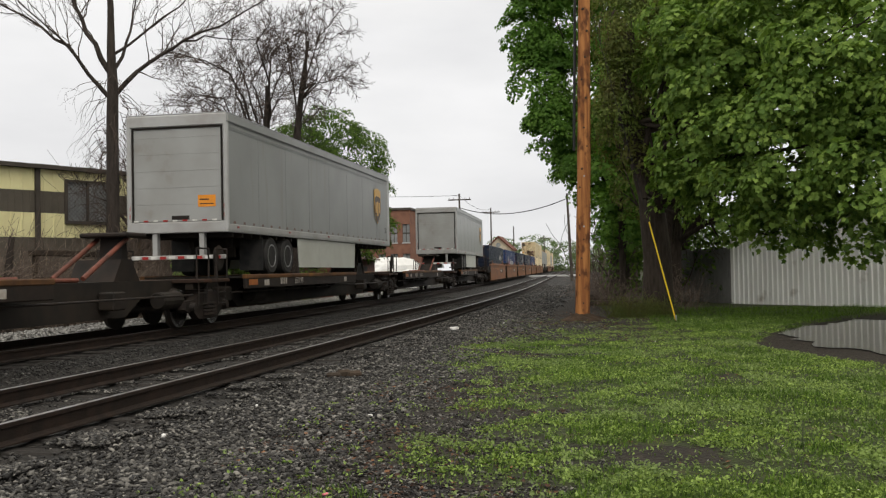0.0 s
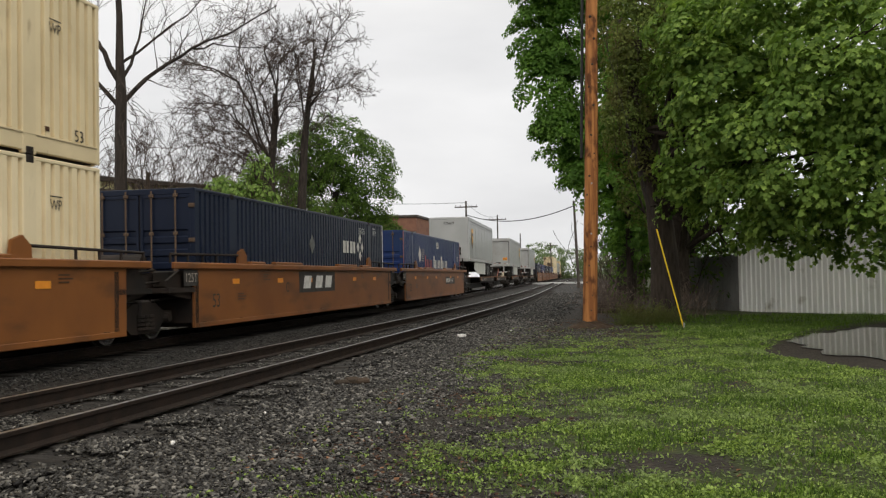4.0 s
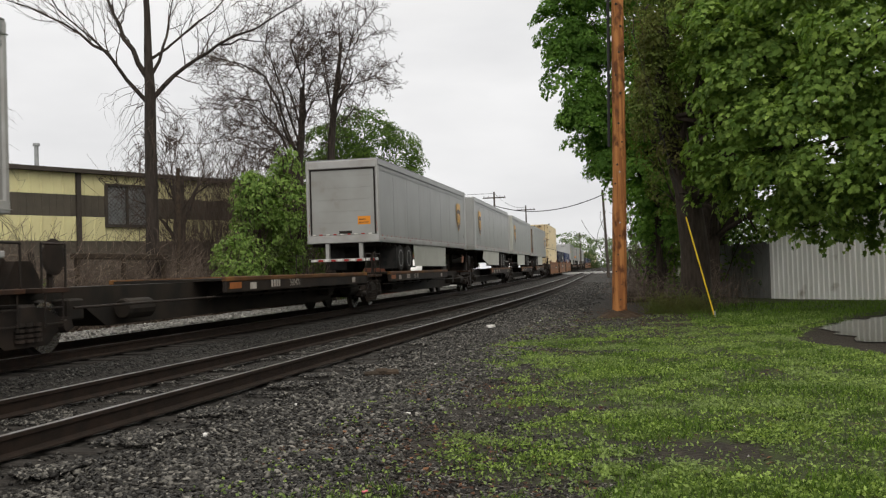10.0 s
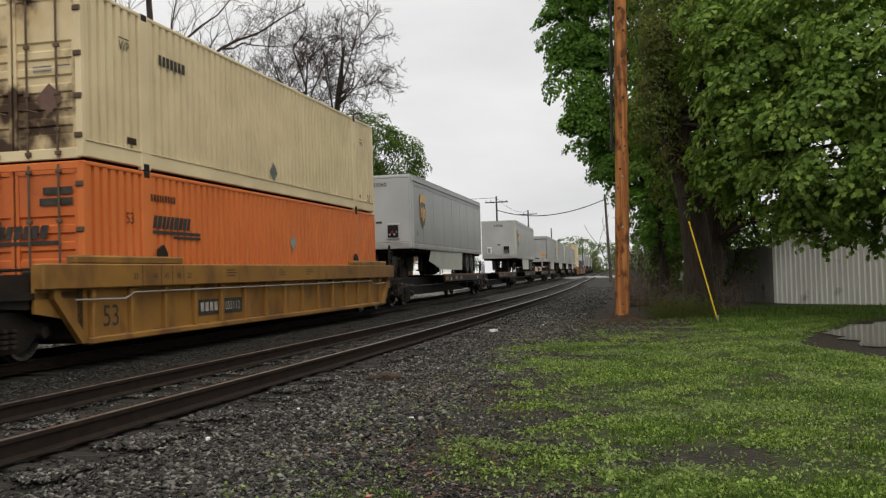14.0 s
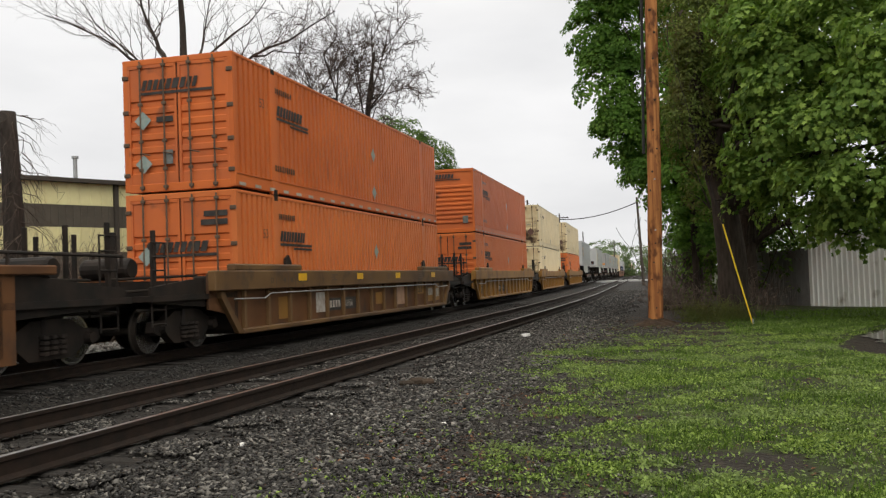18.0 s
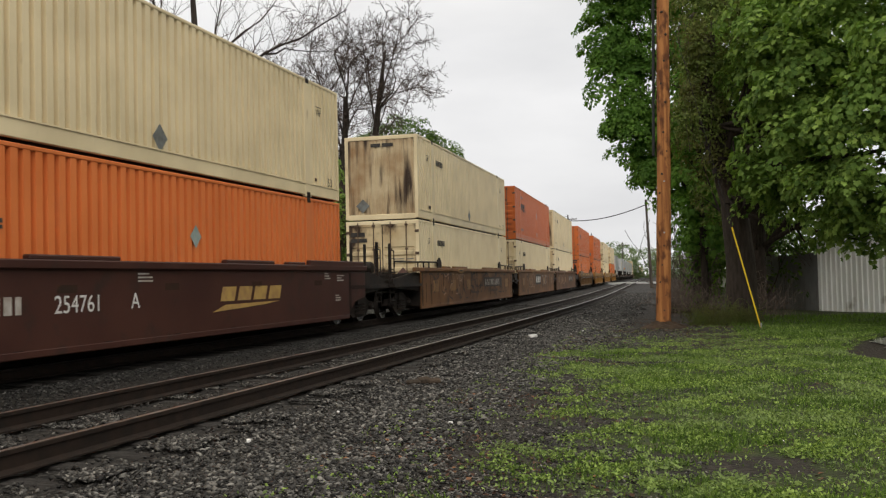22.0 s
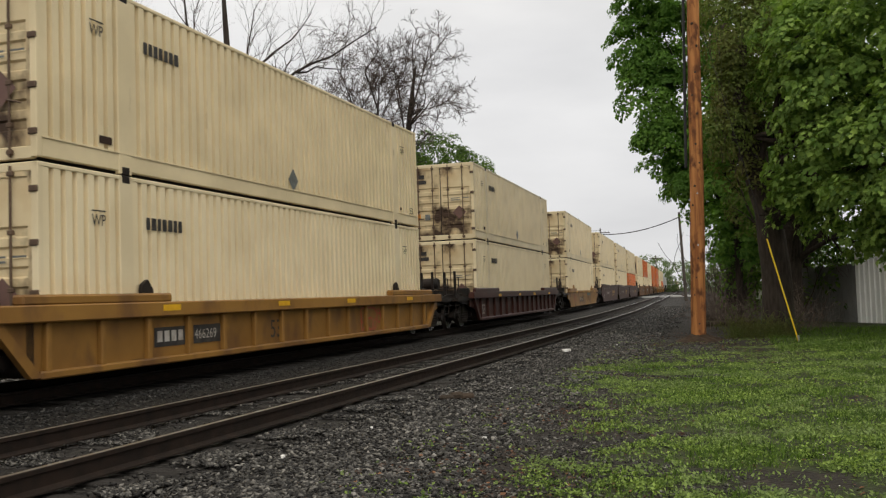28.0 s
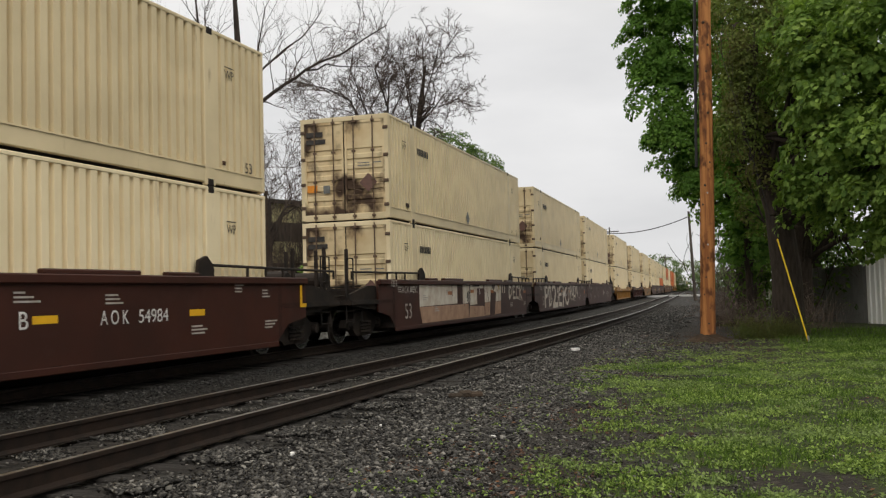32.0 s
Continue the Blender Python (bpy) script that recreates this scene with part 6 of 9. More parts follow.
def metal_building():
    """The pale ribbed metal wall behind the maple."""
    d = Vector((12.89 - 8.84, 30.84 - 35.34, 0)).normalized()
    t = thing("metal_building", "pale ribbed metal building behind the maple", "building", at=Matrix(((d.x, -d.y, 0, 8.84), (d.y, d.x, 0, 35.34), (0, 0, 1, -0.3), (0, 0, 0, 1))))
    for i in range(34):
        a = i * 0.42
        bm = bmesh.new()
        prism(bm, [(a, 0.1), (a, 0), (a + 0.1, 0), (a + 0.12, -0.05), (a + 0.17, -0.05), (a + 0.19, 0), (a + 0.31, 0), (a + 0.33, -0.05), (a + 0.38, -0.05), (a + 0.4, 0), (a + 0.415, 0), (a + 0.415, 0.1)], "z", 0.03, 3.4)
        part("panel", bm, M["metal_wall"], t)
    bm = bmesh.new()
    box(bm, -0.05, 14.4, -0.4, 8, 3.4, 3.55)
    part("roof", bm, M["metal_wall"], t)
    bm = bmesh.new()
    box(bm, 0, 0.1, 0.1, 8, 0, 3.4)
    box(bm, 14.2, 14.3, 0.1, 8, 0, 3.4)
    box(bm, 0.1, 14.2, 7.9, 8, 0, 3.4)
    part("other_walls", bm, M["metal_wall"], t)
    f = thing("board_fence", "dull grey board fence in the shade of the trees", "fence")
    for i in range(15):
        bm = bmesh.new()
        a, b = Vector((6.95 + i * 0.13, 38.9 - i * 0.24, 0)), Vector((6.95 + (i + 0.92) * 0.13, 38.9 - (i + 0.92) * 0.24, 0))
        n = Vector((0.24, 0.13, 0)).normalized() * 0.02
        prism(bm, [tuple((a - n)[:2]), tuple((b - n)[:2]), tuple((b + n)[:2]), tuple((a + n)[:2])], "z", -0.3, 1.75 + 0.04 * math.sin(i * 2.1))
        part("board", bm, M["grey_fence"], f)


def far_side_clutter():
    r = thing("low_rail", "dark weathered timber rail on posts in the brambles", "rail", at=pose(-10.6, 24.2, -0.5))
    bm = bmesh.new()
    rbox(bm, -0.08, 0.08, -1.6, 3.4, 2.25, 2.42)
    part("beam", bm, M["rotten"], r)
    for y in (-1.4, 0.9, 3.2):
        bm = bmesh.new()
        rbox(bm, -0.06, 0.06, y - 0.06, y + 0.06, 0, 2.25)
        part("post", bm, M["rotten"], r)
    rng = np.random.default_rng(7)
    for k, (x, y) in enumerate(((-10.3, 31.4), (-10.6, 36.5), (-10.2, 38.5))):
        p = thing("timber_stack", "loose stack of pale weathered boards in the brush", "timber stack", group="board stacks", at=pose(x, y, -0.5, 0, 0, 12 * k))
        for j in range(9):
            bm = bmesh.new()
            o = rng.uniform(-0.3, 0.3)
            rbox(bm, -0.35 + 0.25 * (j % 3), -0.13 + 0.25 * (j % 3), -1.2 + o, 1.2 + o, 0.25 + 0.3 * (j // 3), 0.29 + 0.3 * (j // 3) + 0.02, 0.01)
            part("board", bm, M["soft_white"], p)
        for y2 in (-0.8, 0.8):
            bm = bmesh.new()
            rbox(bm, -0.4, 0.6, y2 - 0.05, y2 + 0.05, 0, 1.16, 0.01)
            part("bearer", bm, M["rotten"], p)
    for k, (x, y, h, lean) in enumerate(((-10.2, 21.0, 2.7, 0.15), (-10.25, 20.6, 2.4, -0.2))):
        bm = bmesh.new()
        pts = [(0, 0, 0), (0.02, 0, h * 0.5), (lean, 0.05, h)]
        for a, b, ra, rb in zip(pts[:-1], pts[1:], (0.13, 0.11), (0.11, 0.07)):
            tube(bm, a, b, ra, rb, 8)
        solid("dead_stump", bm, M["bare_bark"], "broken dead tree stump in the brambles", "tree stump", group="stumps", at=pose(x, y, -0.5))
    s = thing("dead_tree", "tall dead tree smothered in hanging dry vines", "tree", at=pose(-12, 20.5, -0.5))
    rng = np.random.default_rng(17)
    child("trunk", stem_mesh("trunk", [(0, 0, 0), (0.05, 0, 3), (-0.1, 0, 6.4)], [0.3, 0.27, 0.22], M["bare_bark"]), s)
    segs = []
    for k in range(110):
        a, z = rng.uniform(0, 6.28), rng.uniform(0.8, 6.4)
        limbs(rng, Vector((0.27 * math.cos(a), 0.27 * math.sin(a), z)), Vector((math.cos(a), math.sin(a), 0.1)), rng.uniform(0.5, 1.3), 0.015, 1, segs, 0.35, 3, 0.7, -0.35, 0.8, 5)
    child("vine", wood_mesh("vine", segs, M["twig"], 3), s, "hanging tangle of dry vine")
    bm = bmesh.new()
    tube(bm, (0, 0, 0), (0.03, 0.05, 5.5), 0.09, 0.07, 8)
    solid("fence_post", bm, M["rotten"], "thin dark timber post beside the bare tree", "post", at=pose(-11.4, 29.9, -0.5))


def roadside_litter():
    bm = bmesh.new()
    for i, (a, b, c) in enumerate(((-0.15, 0.0, 0.05), (0.0, 0.03, 0.075), (0.13, -0.02, 0.06))):
        rbox(bm, a - 0.1, a + 0.1, b - 0.06, b + 0.06, 0.0, c + 0.03, 0.03)
    solid("wood_chunk", bm, M["rotten"], "black lump of rotten wood on the gravel", "debris", at=pose(1.16, 12.2, height(1.16, 12.2) - 0.01, 0, 0, 35))
    rng = np.random.default_rng(9)
    for x, y, s in ((1.05, 21.6, 0.14), (0.92, 7.55, 0.05), (1.05, 9.35, 0.035), (1.9, 24, 0.05), (2.4, 8.9, 0.035), (1.6, 13.5, 0.03), (2.1, 16.8, 0.03), (0.95, 7.45, 0.03), (1.3, 10.9, 0.022), (2.0, 11.2, 0.02)):
        bm = bmesh.new()
        pts = [bm.verts.new((s * math.cos(a) * rng.uniform(0.6, 1.1), s * 0.5 * math.sin(a) * rng.uniform(0.7, 1.2), z)) for z in (0, s * 0.45) for a in (0.3, 1.5, 2.6, 3.9, 5.2)]
        bmesh.ops.convex_hull(bm, input=pts)
        solid("white_scrap", bm, M["paper"], "small white scrap lying on the gravel", "litter", group="white scraps", at=pose(x, y, height(x, y) + 0.004, 0, 0, rng.uniform(0, 180)))
    bm = bmesh.new()
    rbox(bm, -0.02, 0.02, -0.015, 0.015, 0, 0.02, 0.008)
    solid("pink_scrap", bm, M["pink"], "tiny pink plastic scrap on the gravel", "litter", at=pose(2.95, 5.75, height(2.95, 5.75) + 0.003))
    for x, y, a, n in ((4.05, 38.5, 10, 3), (3.9, 43, 60, 2), (4.5, 34.5, -20, 2)):
        bm = bmesh.new()
        for i in range(n):
            tube(bm, (-0.9 + 0.2 * i, 0.2 * i, 0.1), (0.9 + 0.1 * i, 0.16 * i, 0.13), 0.11, 0.09, 8)
        solid("log", bm, M["rotten"], "dark fallen log at the edge of the woods", "log", group="fallen logs", at=pose(x, y, -0.27, 0, 0, a))


poles()
yellow_works()
brick_mill()
shed()
covered_heap("tarpaulin", -15.6, 80, 1.6, 2.4, 2.5, 1, "white tarpaulin drawn over a tall heap")
covered_heap("tarpaulin", -13.6, 84, 1.2, 3.0, 1.8, 5, "low heap under a white tarpaulin")
covered_heap("tarpaulin", -17.5, 92, 3.0, 3.0, 3.0, 8, "pale tarpaulin drawn over a wide heap")
gable_house()
metal_building()
far_side_clutter()
roadside_litter()


# ---- the train ----
# Cars and loads are built about the middle of the load: +y ahead, +x towards the near track, z from the rail head.
SPEED = 18.68
MOVING = []
WHEELS = []
HALF = 8.075
LONG = 8.22
MESHES = {}


def shared(key, build, mat):
    """A mesh that is built once and shared by alike parts."""
    if key not in MESHES:
        bm = bmesh.new()
        build(bm)
        MESHES[key] = mesh_of(bm, key[0] if isinstance(key, tuple) else key, mat)
    return MESHES[key]


def rail_wheel(bm):
    for s in (1, -1):
        lathe(bm, [(s * 0.66, 0.1), (s * 0.67, 0.45), (s * 0.70, 0.455), (s * 0.715, 0.425), (s * 0.80, 0.415), (s * 0.805, 0.37), (s * 0.76, 0.33), (s * 0.77, 0.14), (s * 0.82, 0.1)], (0, 0, 0), 24)
    tube(bm, (-0.95, 0, 0), (0.95, 0, 0), 0.075, 0.075, 10)


def wheel_ring(bm):
    lathe(bm, [(0.8065, 0.37), (0.808, 0.37), (0.808, 0.413), (0.8065, 0.413)], (0, 0, 0), 24)


def side_frame(bm):
    for s in (1,):
        prism(bm, [(-1.18, 0.4), (-1.12, 0.58), (-0.78, 0.6), (-0.45, 0.76), (0.45, 0.76), (0.78, 0.6), (1.12, 0.58), (1.18, 0.4), (0.98, 0.33), (0.82, 0.4), (0.5, 0.17), (-0.5, 0.17), (-0.82, 0.4), (-0.98, 0.33)], "x", s * 0.93, s * 1.1)
        for y in (-0.87, 0.87):
            tube(bm, (s * 1.1, y, 0.45), (s * 1.2, y, 0.45), 0.11, 0.09, 10)
        for y in (-0.2, 0, 0.2):
            for k in range(4):
                tube(bm, (s * 1.13, y, 0.25 + 0.08 * k), (s * 1.13, y, 0.3 + 0.08 * k), 0.085, 0.085, 8)


def bolster(bm):
    rbox(bm, -1.15, 1.15, -0.22, 0.22, 0.5, 0.82, 0.04)
    tube(bm, (0, 0, 0.8), (0, 0, 0.98), 0.3, 0.3, 12)


def add_truck(car, y):
    t = part("truck", shared("bolster", bolster, M["dark"]), None, car)
    t.location = (0, y, 0)
    part("side_frame", shared("side_frame", side_frame, M["dark"]), None, t)
    part("side_frame", shared("side_frame", side_frame, M["dark"]), None, t).rotation_euler = (0, 0, math.pi)
    for dy in (-0.87, 0.87):
        w = part("wheelset", shared("rail_wheel", rail_wheel, M["wheel"]), None, t)
        w.location = (0, dy, 0.42)
        part("rim_face", shared("rim_face", wheel_ring, M["tread"]), None, w, "bright worn rim")
        WHEELS.append((w, car, dy, y))
    return t


def ribbed_side(bm, x, spans, z0, z1, pitch=0.255, deep=0.075):
    """Upright ribs: flat bands set back between proud ones."""
    sx = 1 if x > 0 else -1
    for y0, y1 in spans:
        n = max(1, round((y1 - y0) / pitch))
        p = (y1 - y0) / n
        line = []
        for i in range(n):
            a = y0 + i * p
            line += [(a, 0.0), (a + p * 0.56, 0.0), (a + p * 0.64, deep), (a + p * 0.92, deep)]
        line.append((y1, 0.0))
        lo = [bm.verts.new((x - sx * d, y, z0)) for y, d in line]
        hi = [bm.verts.new((x - sx * d, y, z1)) for y, d in line]
        for i in range(len(line) - 1):
            bm.faces.new((lo[i], lo[i + 1], hi[i + 1], hi[i]))


def container(kind, back="doors", upper=True, label=""):
    """A 53-foot container, its foot at z = 0. back: what closes its trailing end."""
    side = {"cream": "cream" if upper else "cream_low", "orange": "orange" if upper else "orange_low", "blue": "blue", "navy": "navy"}[kind]
    leaf = {"cream": "cream_door", "orange": "orange_door", "blue": "blue", "navy": "navy"}[kind]
    nose = {"cream": "stained_front", "orange": "orange_door", "blue": "blue", "navy": "navy"}[kind]
    dark = M["ink"] if kind in ("cream", "orange") else M["white"]
    hgt, w = 2.88, 1.295
    rng = np.random.default_rng(len(MESHES) + (7 if upper else 3))
    c = thing("container", label, "container", group="containers on the train")
    spans = [(-HALF + 0.09, -6.28), (-5.95, 5.95), (6.28, HALF - 0.09)]
    for s in (1, -1):
        part("side_panel", shared(("side_panel", side, s), lambda bm: ribbed_side(bm, s * (w - 0.006), spans, 0.33, hgt - 0.06), M[side]), None, c)

    def frame_of(bm):
        for s in (1, -1):
            rbox(bm, s * (w - 0.09), s * (w + 0.004), -HALF, HALF, hgt - 0.07, hgt, 0.012)
            rbox(bm, s * (w - 0.1), s * (w - 0.01), -HALF + 0.1, HALF - 0.1, 0.05, 0.33, 0.015)
            box(bm, s * (w - 0.03), s * (w + 0.008), -HALF + 0.1, HALF - 0.1, 0.32, 0.345)
            for y in (-6.115, 6.115):
                rbox(bm, s * (w - 0.08), s * (w + 0.004), y - 0.17, y + 0.17, 0.0, hgt, 0.015)
            for y in (-HALF + 0.055, HALF - 0.055):
                rbox(bm, s * (w - 0.12), s * w, y - 0.055, y + 0.055, 0.04, hgt, 0.012)
        for y in (-HALF + 0.05, HALF - 0.05):
            rbox(bm, -w + 0.1, w - 0.1, y - 0.05, y + 0.05, hgt - 0.13, hgt, 0.012)
            rbox(bm, -w + 0.1, w - 0.1, y - 0.05, y + 0.05, 0.02, 0.2, 0.012)
    part("frame", shared(("frame", side), frame_of, M[side]), None, c)
    part("roof", shared(("roof", side), lambda bm: box(bm, -w + 0.09, w - 0.09, -HALF + 0.1, HALF - 0.1, hgt - 0.05, hgt - 0.02), M[side]), None, c)
    part("floor", shared("floor_plate", lambda bm: box(bm, -w + 0.1, w - 0.1, -HALF + 0.1, HALF - 0.1, 0.04, 0.14), M["black"]), None, c)
    for x in (-1, 1):
        for y in (-6.115, 6.115):
            for z in (0.005, hgt - 0.11):
                k = part("corner_casting", shared("corner_casting", lambda bm: (rbox(bm, -0.085, 0.085, -0.1, 0.1, -0.012, 0.12, 0.012), tube(bm, (0.06, 0, 0.055), (0.09, 0, 0.055), 0.035, 0.03, 8))[0], M["dark"]), None, c)
                k.location = (x * (w - 0.075), y, z)
    # far end
    part("end_wall", shared(("end_wall", nose), lambda bm: box(bm, -w + 0.1, w - 0.1, HALF - 0.06, HALF - 0.03, 0.2, hgt - 0.1), M[nose if back == "doors" else leaf]), None, c)
    y = -HALF
    if back == "doors":
        for s in (-1, 1):
            def door_of(bm):
                a, b = (-w + 0.11, -0.02) if s < 0 else (0.02, w - 0.11)
                prof, z = [(0.2, 0.0)], 0.3
                for top in (0.62, 0.9, 1.18, 1.46, 1.74, 2.02):
                    prof += [(top - 0.2, 0.0), (top - 0.17, 0.035), (top - 0.06, 0.035), (top - 0.03, 0.0)]
                prof += [(hgt - 0.13, 0.0)]
                lo = [bm.verts.new((a, y + 0.02 + d, z)) for z, d in prof]
                hi = [bm.verts.new((b, y + 0.02 + d, z)) for z, d in prof]
                for i in range(len(prof) - 1):
                    bm.faces.new((lo[i], lo[i + 1], hi[i + 1], hi[i]))
                for q in (a + 0.03, b - 0.03):
                    box(bm, q - 0.03, q + 0.03, y + 0.0, y + 0.05, 0.2, hgt - 0.13)
                box(bm, a, b, y + 0.0, y + 0.05, hgt - 0.2, hgt - 0.13)
            d = part("door", shared(("door", leaf, s), door_of, M[leaf]), None, c)
            for x in ((-0.86, -0.3) if s < 0 else (0.3, 0.86)):
                def rod_of(bm):
                    tube(bm, (0, -0.035, 0.05), (0, -0.035, 2.83), 0.02, 0.02, 6)
                    for z in (0.12, 0.5, 1.1, 1.9, 2.72):
                        rbox(bm, -0.05, 0.05, -0.06, 0.0, z - 0.035, z + 0.035, 0.01)
                    tube(bm, (-0.02, -0.06, 0.86), (0.22, -0.055, 0.8), 0.016, 0.014, 5)
                r = part("lock_rod", shared("lock_rod", rod_of, M["rod"]), None, d)
                r.location = (x, y, 0)
            for z in (0.4, 1.05, 1.75, 2.5):
                h = part("hinge", shared("hinge", lambda bm: rbox(bm, -0.07, 0.07, -0.03, 0.02, -0.045, 0.045, 0.01), M["rod"]), None, d)
                h.location = (s * (w - 0.07), y, z)
        part("gasket", shared("gasket", lambda bm: box(bm, -0.02, 0.02, y + 0.03, y + 0.05, 0.2, hgt - 0.13), M["black"]), None, c)
        if kind == "cream":
            bars([(y - 0.004, -1.12, -0.62, 2.36, 2.5), (y - 0.004, -1.12, -0.54, 2.16, 2.29)], "end", M["ink"], c)
            bars([(y - 0.004, 0.4, 0.75, 1.55, 1.58), (y - 0.004, 0.85, 1.1, 1.55, 1.58), (y - 0.004, 0.4, 0.75, 1.48, 1.51)], "end", M["placard"], c, "small_print")
            bars([(y - 0.02, -0.62, -0.42, 0.78, 1.0)], "end", M["placard"], c, "placard")
            bars([(y - 0.02, -1.1, -0.8, 0.82, 1.02)], "end", M["orange_mark"], c, "placard")
            bm = bmesh.new()
            bm.faces.new([bm.verts.new((0.72 + a, y - 0.04, 1.02 + b)) for a, b in ((0, -0.26), (0.26, 0), (0, 0.26), (-0.26, 0))])
            part("diamond_placard", bm, M["brown_mark"], c)
        if kind == "orange":
            z0 = 2.2 if upper else 1.62
            word("end", y - 0.01, -0.85, z0, 0.22, 9, M["ink"], c, rng, gap=0.1, lean=0.3)
            bars([(y - 0.01, -0.85, 0.85, z0 - 0.1, z0 - 0.04)], "end", M["ink"], c, "rule")
            bars([(y - 0.01, 0.55, 1.1, 2.34, 2.46), (y - 0.01, 0.48, 1.1, 2.16, 2.28)] if not upper else [(y - 0.01, -0.5, -0.1, 1.5, 1.62)], "end", M["ink"], c, "number_bars")
            for cx, cz in ((-0.8, 1.55), (-0.8, 0.62)):
                bm = bmesh.new()
                bm.faces.new([bm.verts.new((cx + a, y - 0.04, cz + b)) for a, b in ((0, -0.2), (0.2, 0), (0, 0.2), (-0.2, 0))])
                part("diamond_placard", bm, M["teal_placard"], c)
            bars([(y - 0.02, -0.35, -0.12, 0.6, 0.9)], "end", M["placard"], c, "placard")
    elif back == "ribs":
        def ribs_of(bm):
            box(bm, -w + 0.1, w - 0.1, y + 0.05, y + 0.08, 0.2, hgt - 0.12)
            for k in range(9):
                z = 0.42 + 0.2 * k
                prism(bm, [(y + 0.05, z), (y + 0.0, z + 0.04), (y + 0.0, z + 0.1), (y + 0.05, z + 0.14)], "x", -w + 0.13, w - 0.13)
        part("end_wall", shared(("ribbed_end", nose), ribs_of, M[nose]), None, c)
        word("end", y - 0.01, -0.9, 2.46, 0.2, 9, M["ink"], c, rng, gap=0.1, lean=0.3)
        bars([(y - 0.01, -0.9, 0.7, 2.38, 2.42)], "end", M["ink"], c, "rule")
        bars([(y - 0.02, 0.75, 1.0, 0.42, 0.75)], "end", M["placard"], c, "placard")
        for cz in (1.85, 0.55):
            bm = bmesh.new()
            bm.faces.new([bm.verts.new((-0.72 + a, y - 0.02, cz + b)) for a, b in ((0, -0.21), (0.21, 0), (0, 0.21), (-0.21, 0))])
            part("diamond_placard", bm, M["teal_placard"], c)
    else:
        def front_of(bm):
            n = 11
            p = 2 * (w - 0.11) / n
            line = []
            for i in range(n):
                a = -w + 0.11 + i * p
                line += [(a, 0.0), (a + p * 0.55, 0.0), (a + p * 0.65, 0.03), (a + p * 0.9, 0.03)]
            line.append((w - 0.11, 0.0))
            lo, hi = [bm.verts.new((x, y + 0.015 + d, 0.2)) for x, d in line], [bm.verts.new((x, y + 0.015 + d, hgt - 0.12)) for x, d in line]
            for i in range(len(line) - 1):
                bm.faces.new((lo[i], lo[i + 1], hi[i + 1], hi[i]))
        part("front_wall", shared(("front_wall", nose), front_of, M[nose]), None, c, "cream front scorched in brown streaks")
        bars([(y - 0.004, -0.35, 0.0, 2.5, 2.62), (y - 0.004, 0.05, 0.45, 2.5, 2.62)], "end", M["ink"], c)
        bm = bmesh.new()
        bm.faces.new([bm.verts.new((-0.66 + a, y - 0.02, 0.5 + b)) for a, b in ((0, -0.24), (0.24, 0), (0, 0.24), (-0.24, 0))])
        part("diamond_placard", bm, M["placard"], c)
    # the face towards the near track
    f = w + 0.006
    if kind == "cream":
        bm = bmesh.new()
        cy, cz = -0.25, 0.55
        bm.faces.new([bm.verts.new((f, cy + a, cz + b)) for a, b in ((0, -0.25), (0.24, 0), (0, 0.25), (-0.24, 0))])
        if upper:
            part("diamond_placard", bm, M["placard"], c)
        else:
            bm.free()
        for y in (-6.95, 6.62):
            write("WP", 0.17, "side", (f, y, 2.06), M["ink"], c, "mark", 0.85)
            bars([(f, y, y + 0.33, 2.27, 2.29)], "side", M["ink"], c, "overline")
        word("side", f, -5.6, 2.06, 0.2, 7, M["ink"], c, rng, "number_bars", 0.12)
        bars([(f, -6.75, -6.45, 0.42, 0.54), (f, 6.5, 6.62, 0.42, 0.5)], "side", M["brown_deck"], c, "small_plate")
        if upper:
            write("53", 0.2, "side", (f, 7.3, 0.36), M["ink"], c)
    if kind == "orange":
        z0 = 1.85
        word("side", f, -5.95, z0, 0.24, 9, M["ink"], c, rng, "lettering", 0.06, 0.3)
        bars([(f, -5.95, -4.1, z0 - 0.1, z0 - 0.04), (f, -5.2, -4.1, z0 - 0.18, z0 - 0.13)], "side", M["ink"], c, "rule")
        word("side", f, -6.0, 2.35, 0.13, 9, M["shield_brown"], c, rng, "number_bars", 0.2)
        word("side", f, -6.1, 0.55, 0.14, 9, M["shield_brown"], c, rng, "small_print", 0.25)
        write("53", 0.2, "side", (f, -6.85, 1.9), M["shield_brown"], c)
        for cz in (1.75, 0.62):
            bm = bmesh.new()
            bm.faces.new([bm.verts.new((f, 0.9 + a, cz + b)) for a, b in ((0, -0.22), (0.2, 0), (0, 0.22), (-0.2, 0))])
            part("diamond_placard", bm, M["teal_placard"], c)
        if upper:
            for k in range(22):
                bars([(f, -7.9 + 0.74 * k, -7.6 + 0.74 * k, 0.08, 0.15)], "side", M["soft_white"], c, "reflector")
    if kind == "blue":
        for k in range(5):
            word("side", f, -3.1 + 0.42 * k, 1.3, 0.42 if k else 0.6, 1, M["red_mark"], c, rng, gap=0.1)
        for k in range(10):
            word("side", f, -0.8 + 0.44 * k, 1.3, 0.42 if k not in (0, 5) else 0.62, 1, M["white"], c, rng, gap=0.1)
        bars([(f, 0.15, 0.75, 2.3, 2.62)], "side", M["white"], c, "number_plate_panel")
        write("10", 0.24, "side", (f + 0.004, 0.24, 2.35), M["ink"], c)
        write("53", 0.26, "side", (f, 6.9, 1.75), M["white"], c)
        bm = bmesh.new()
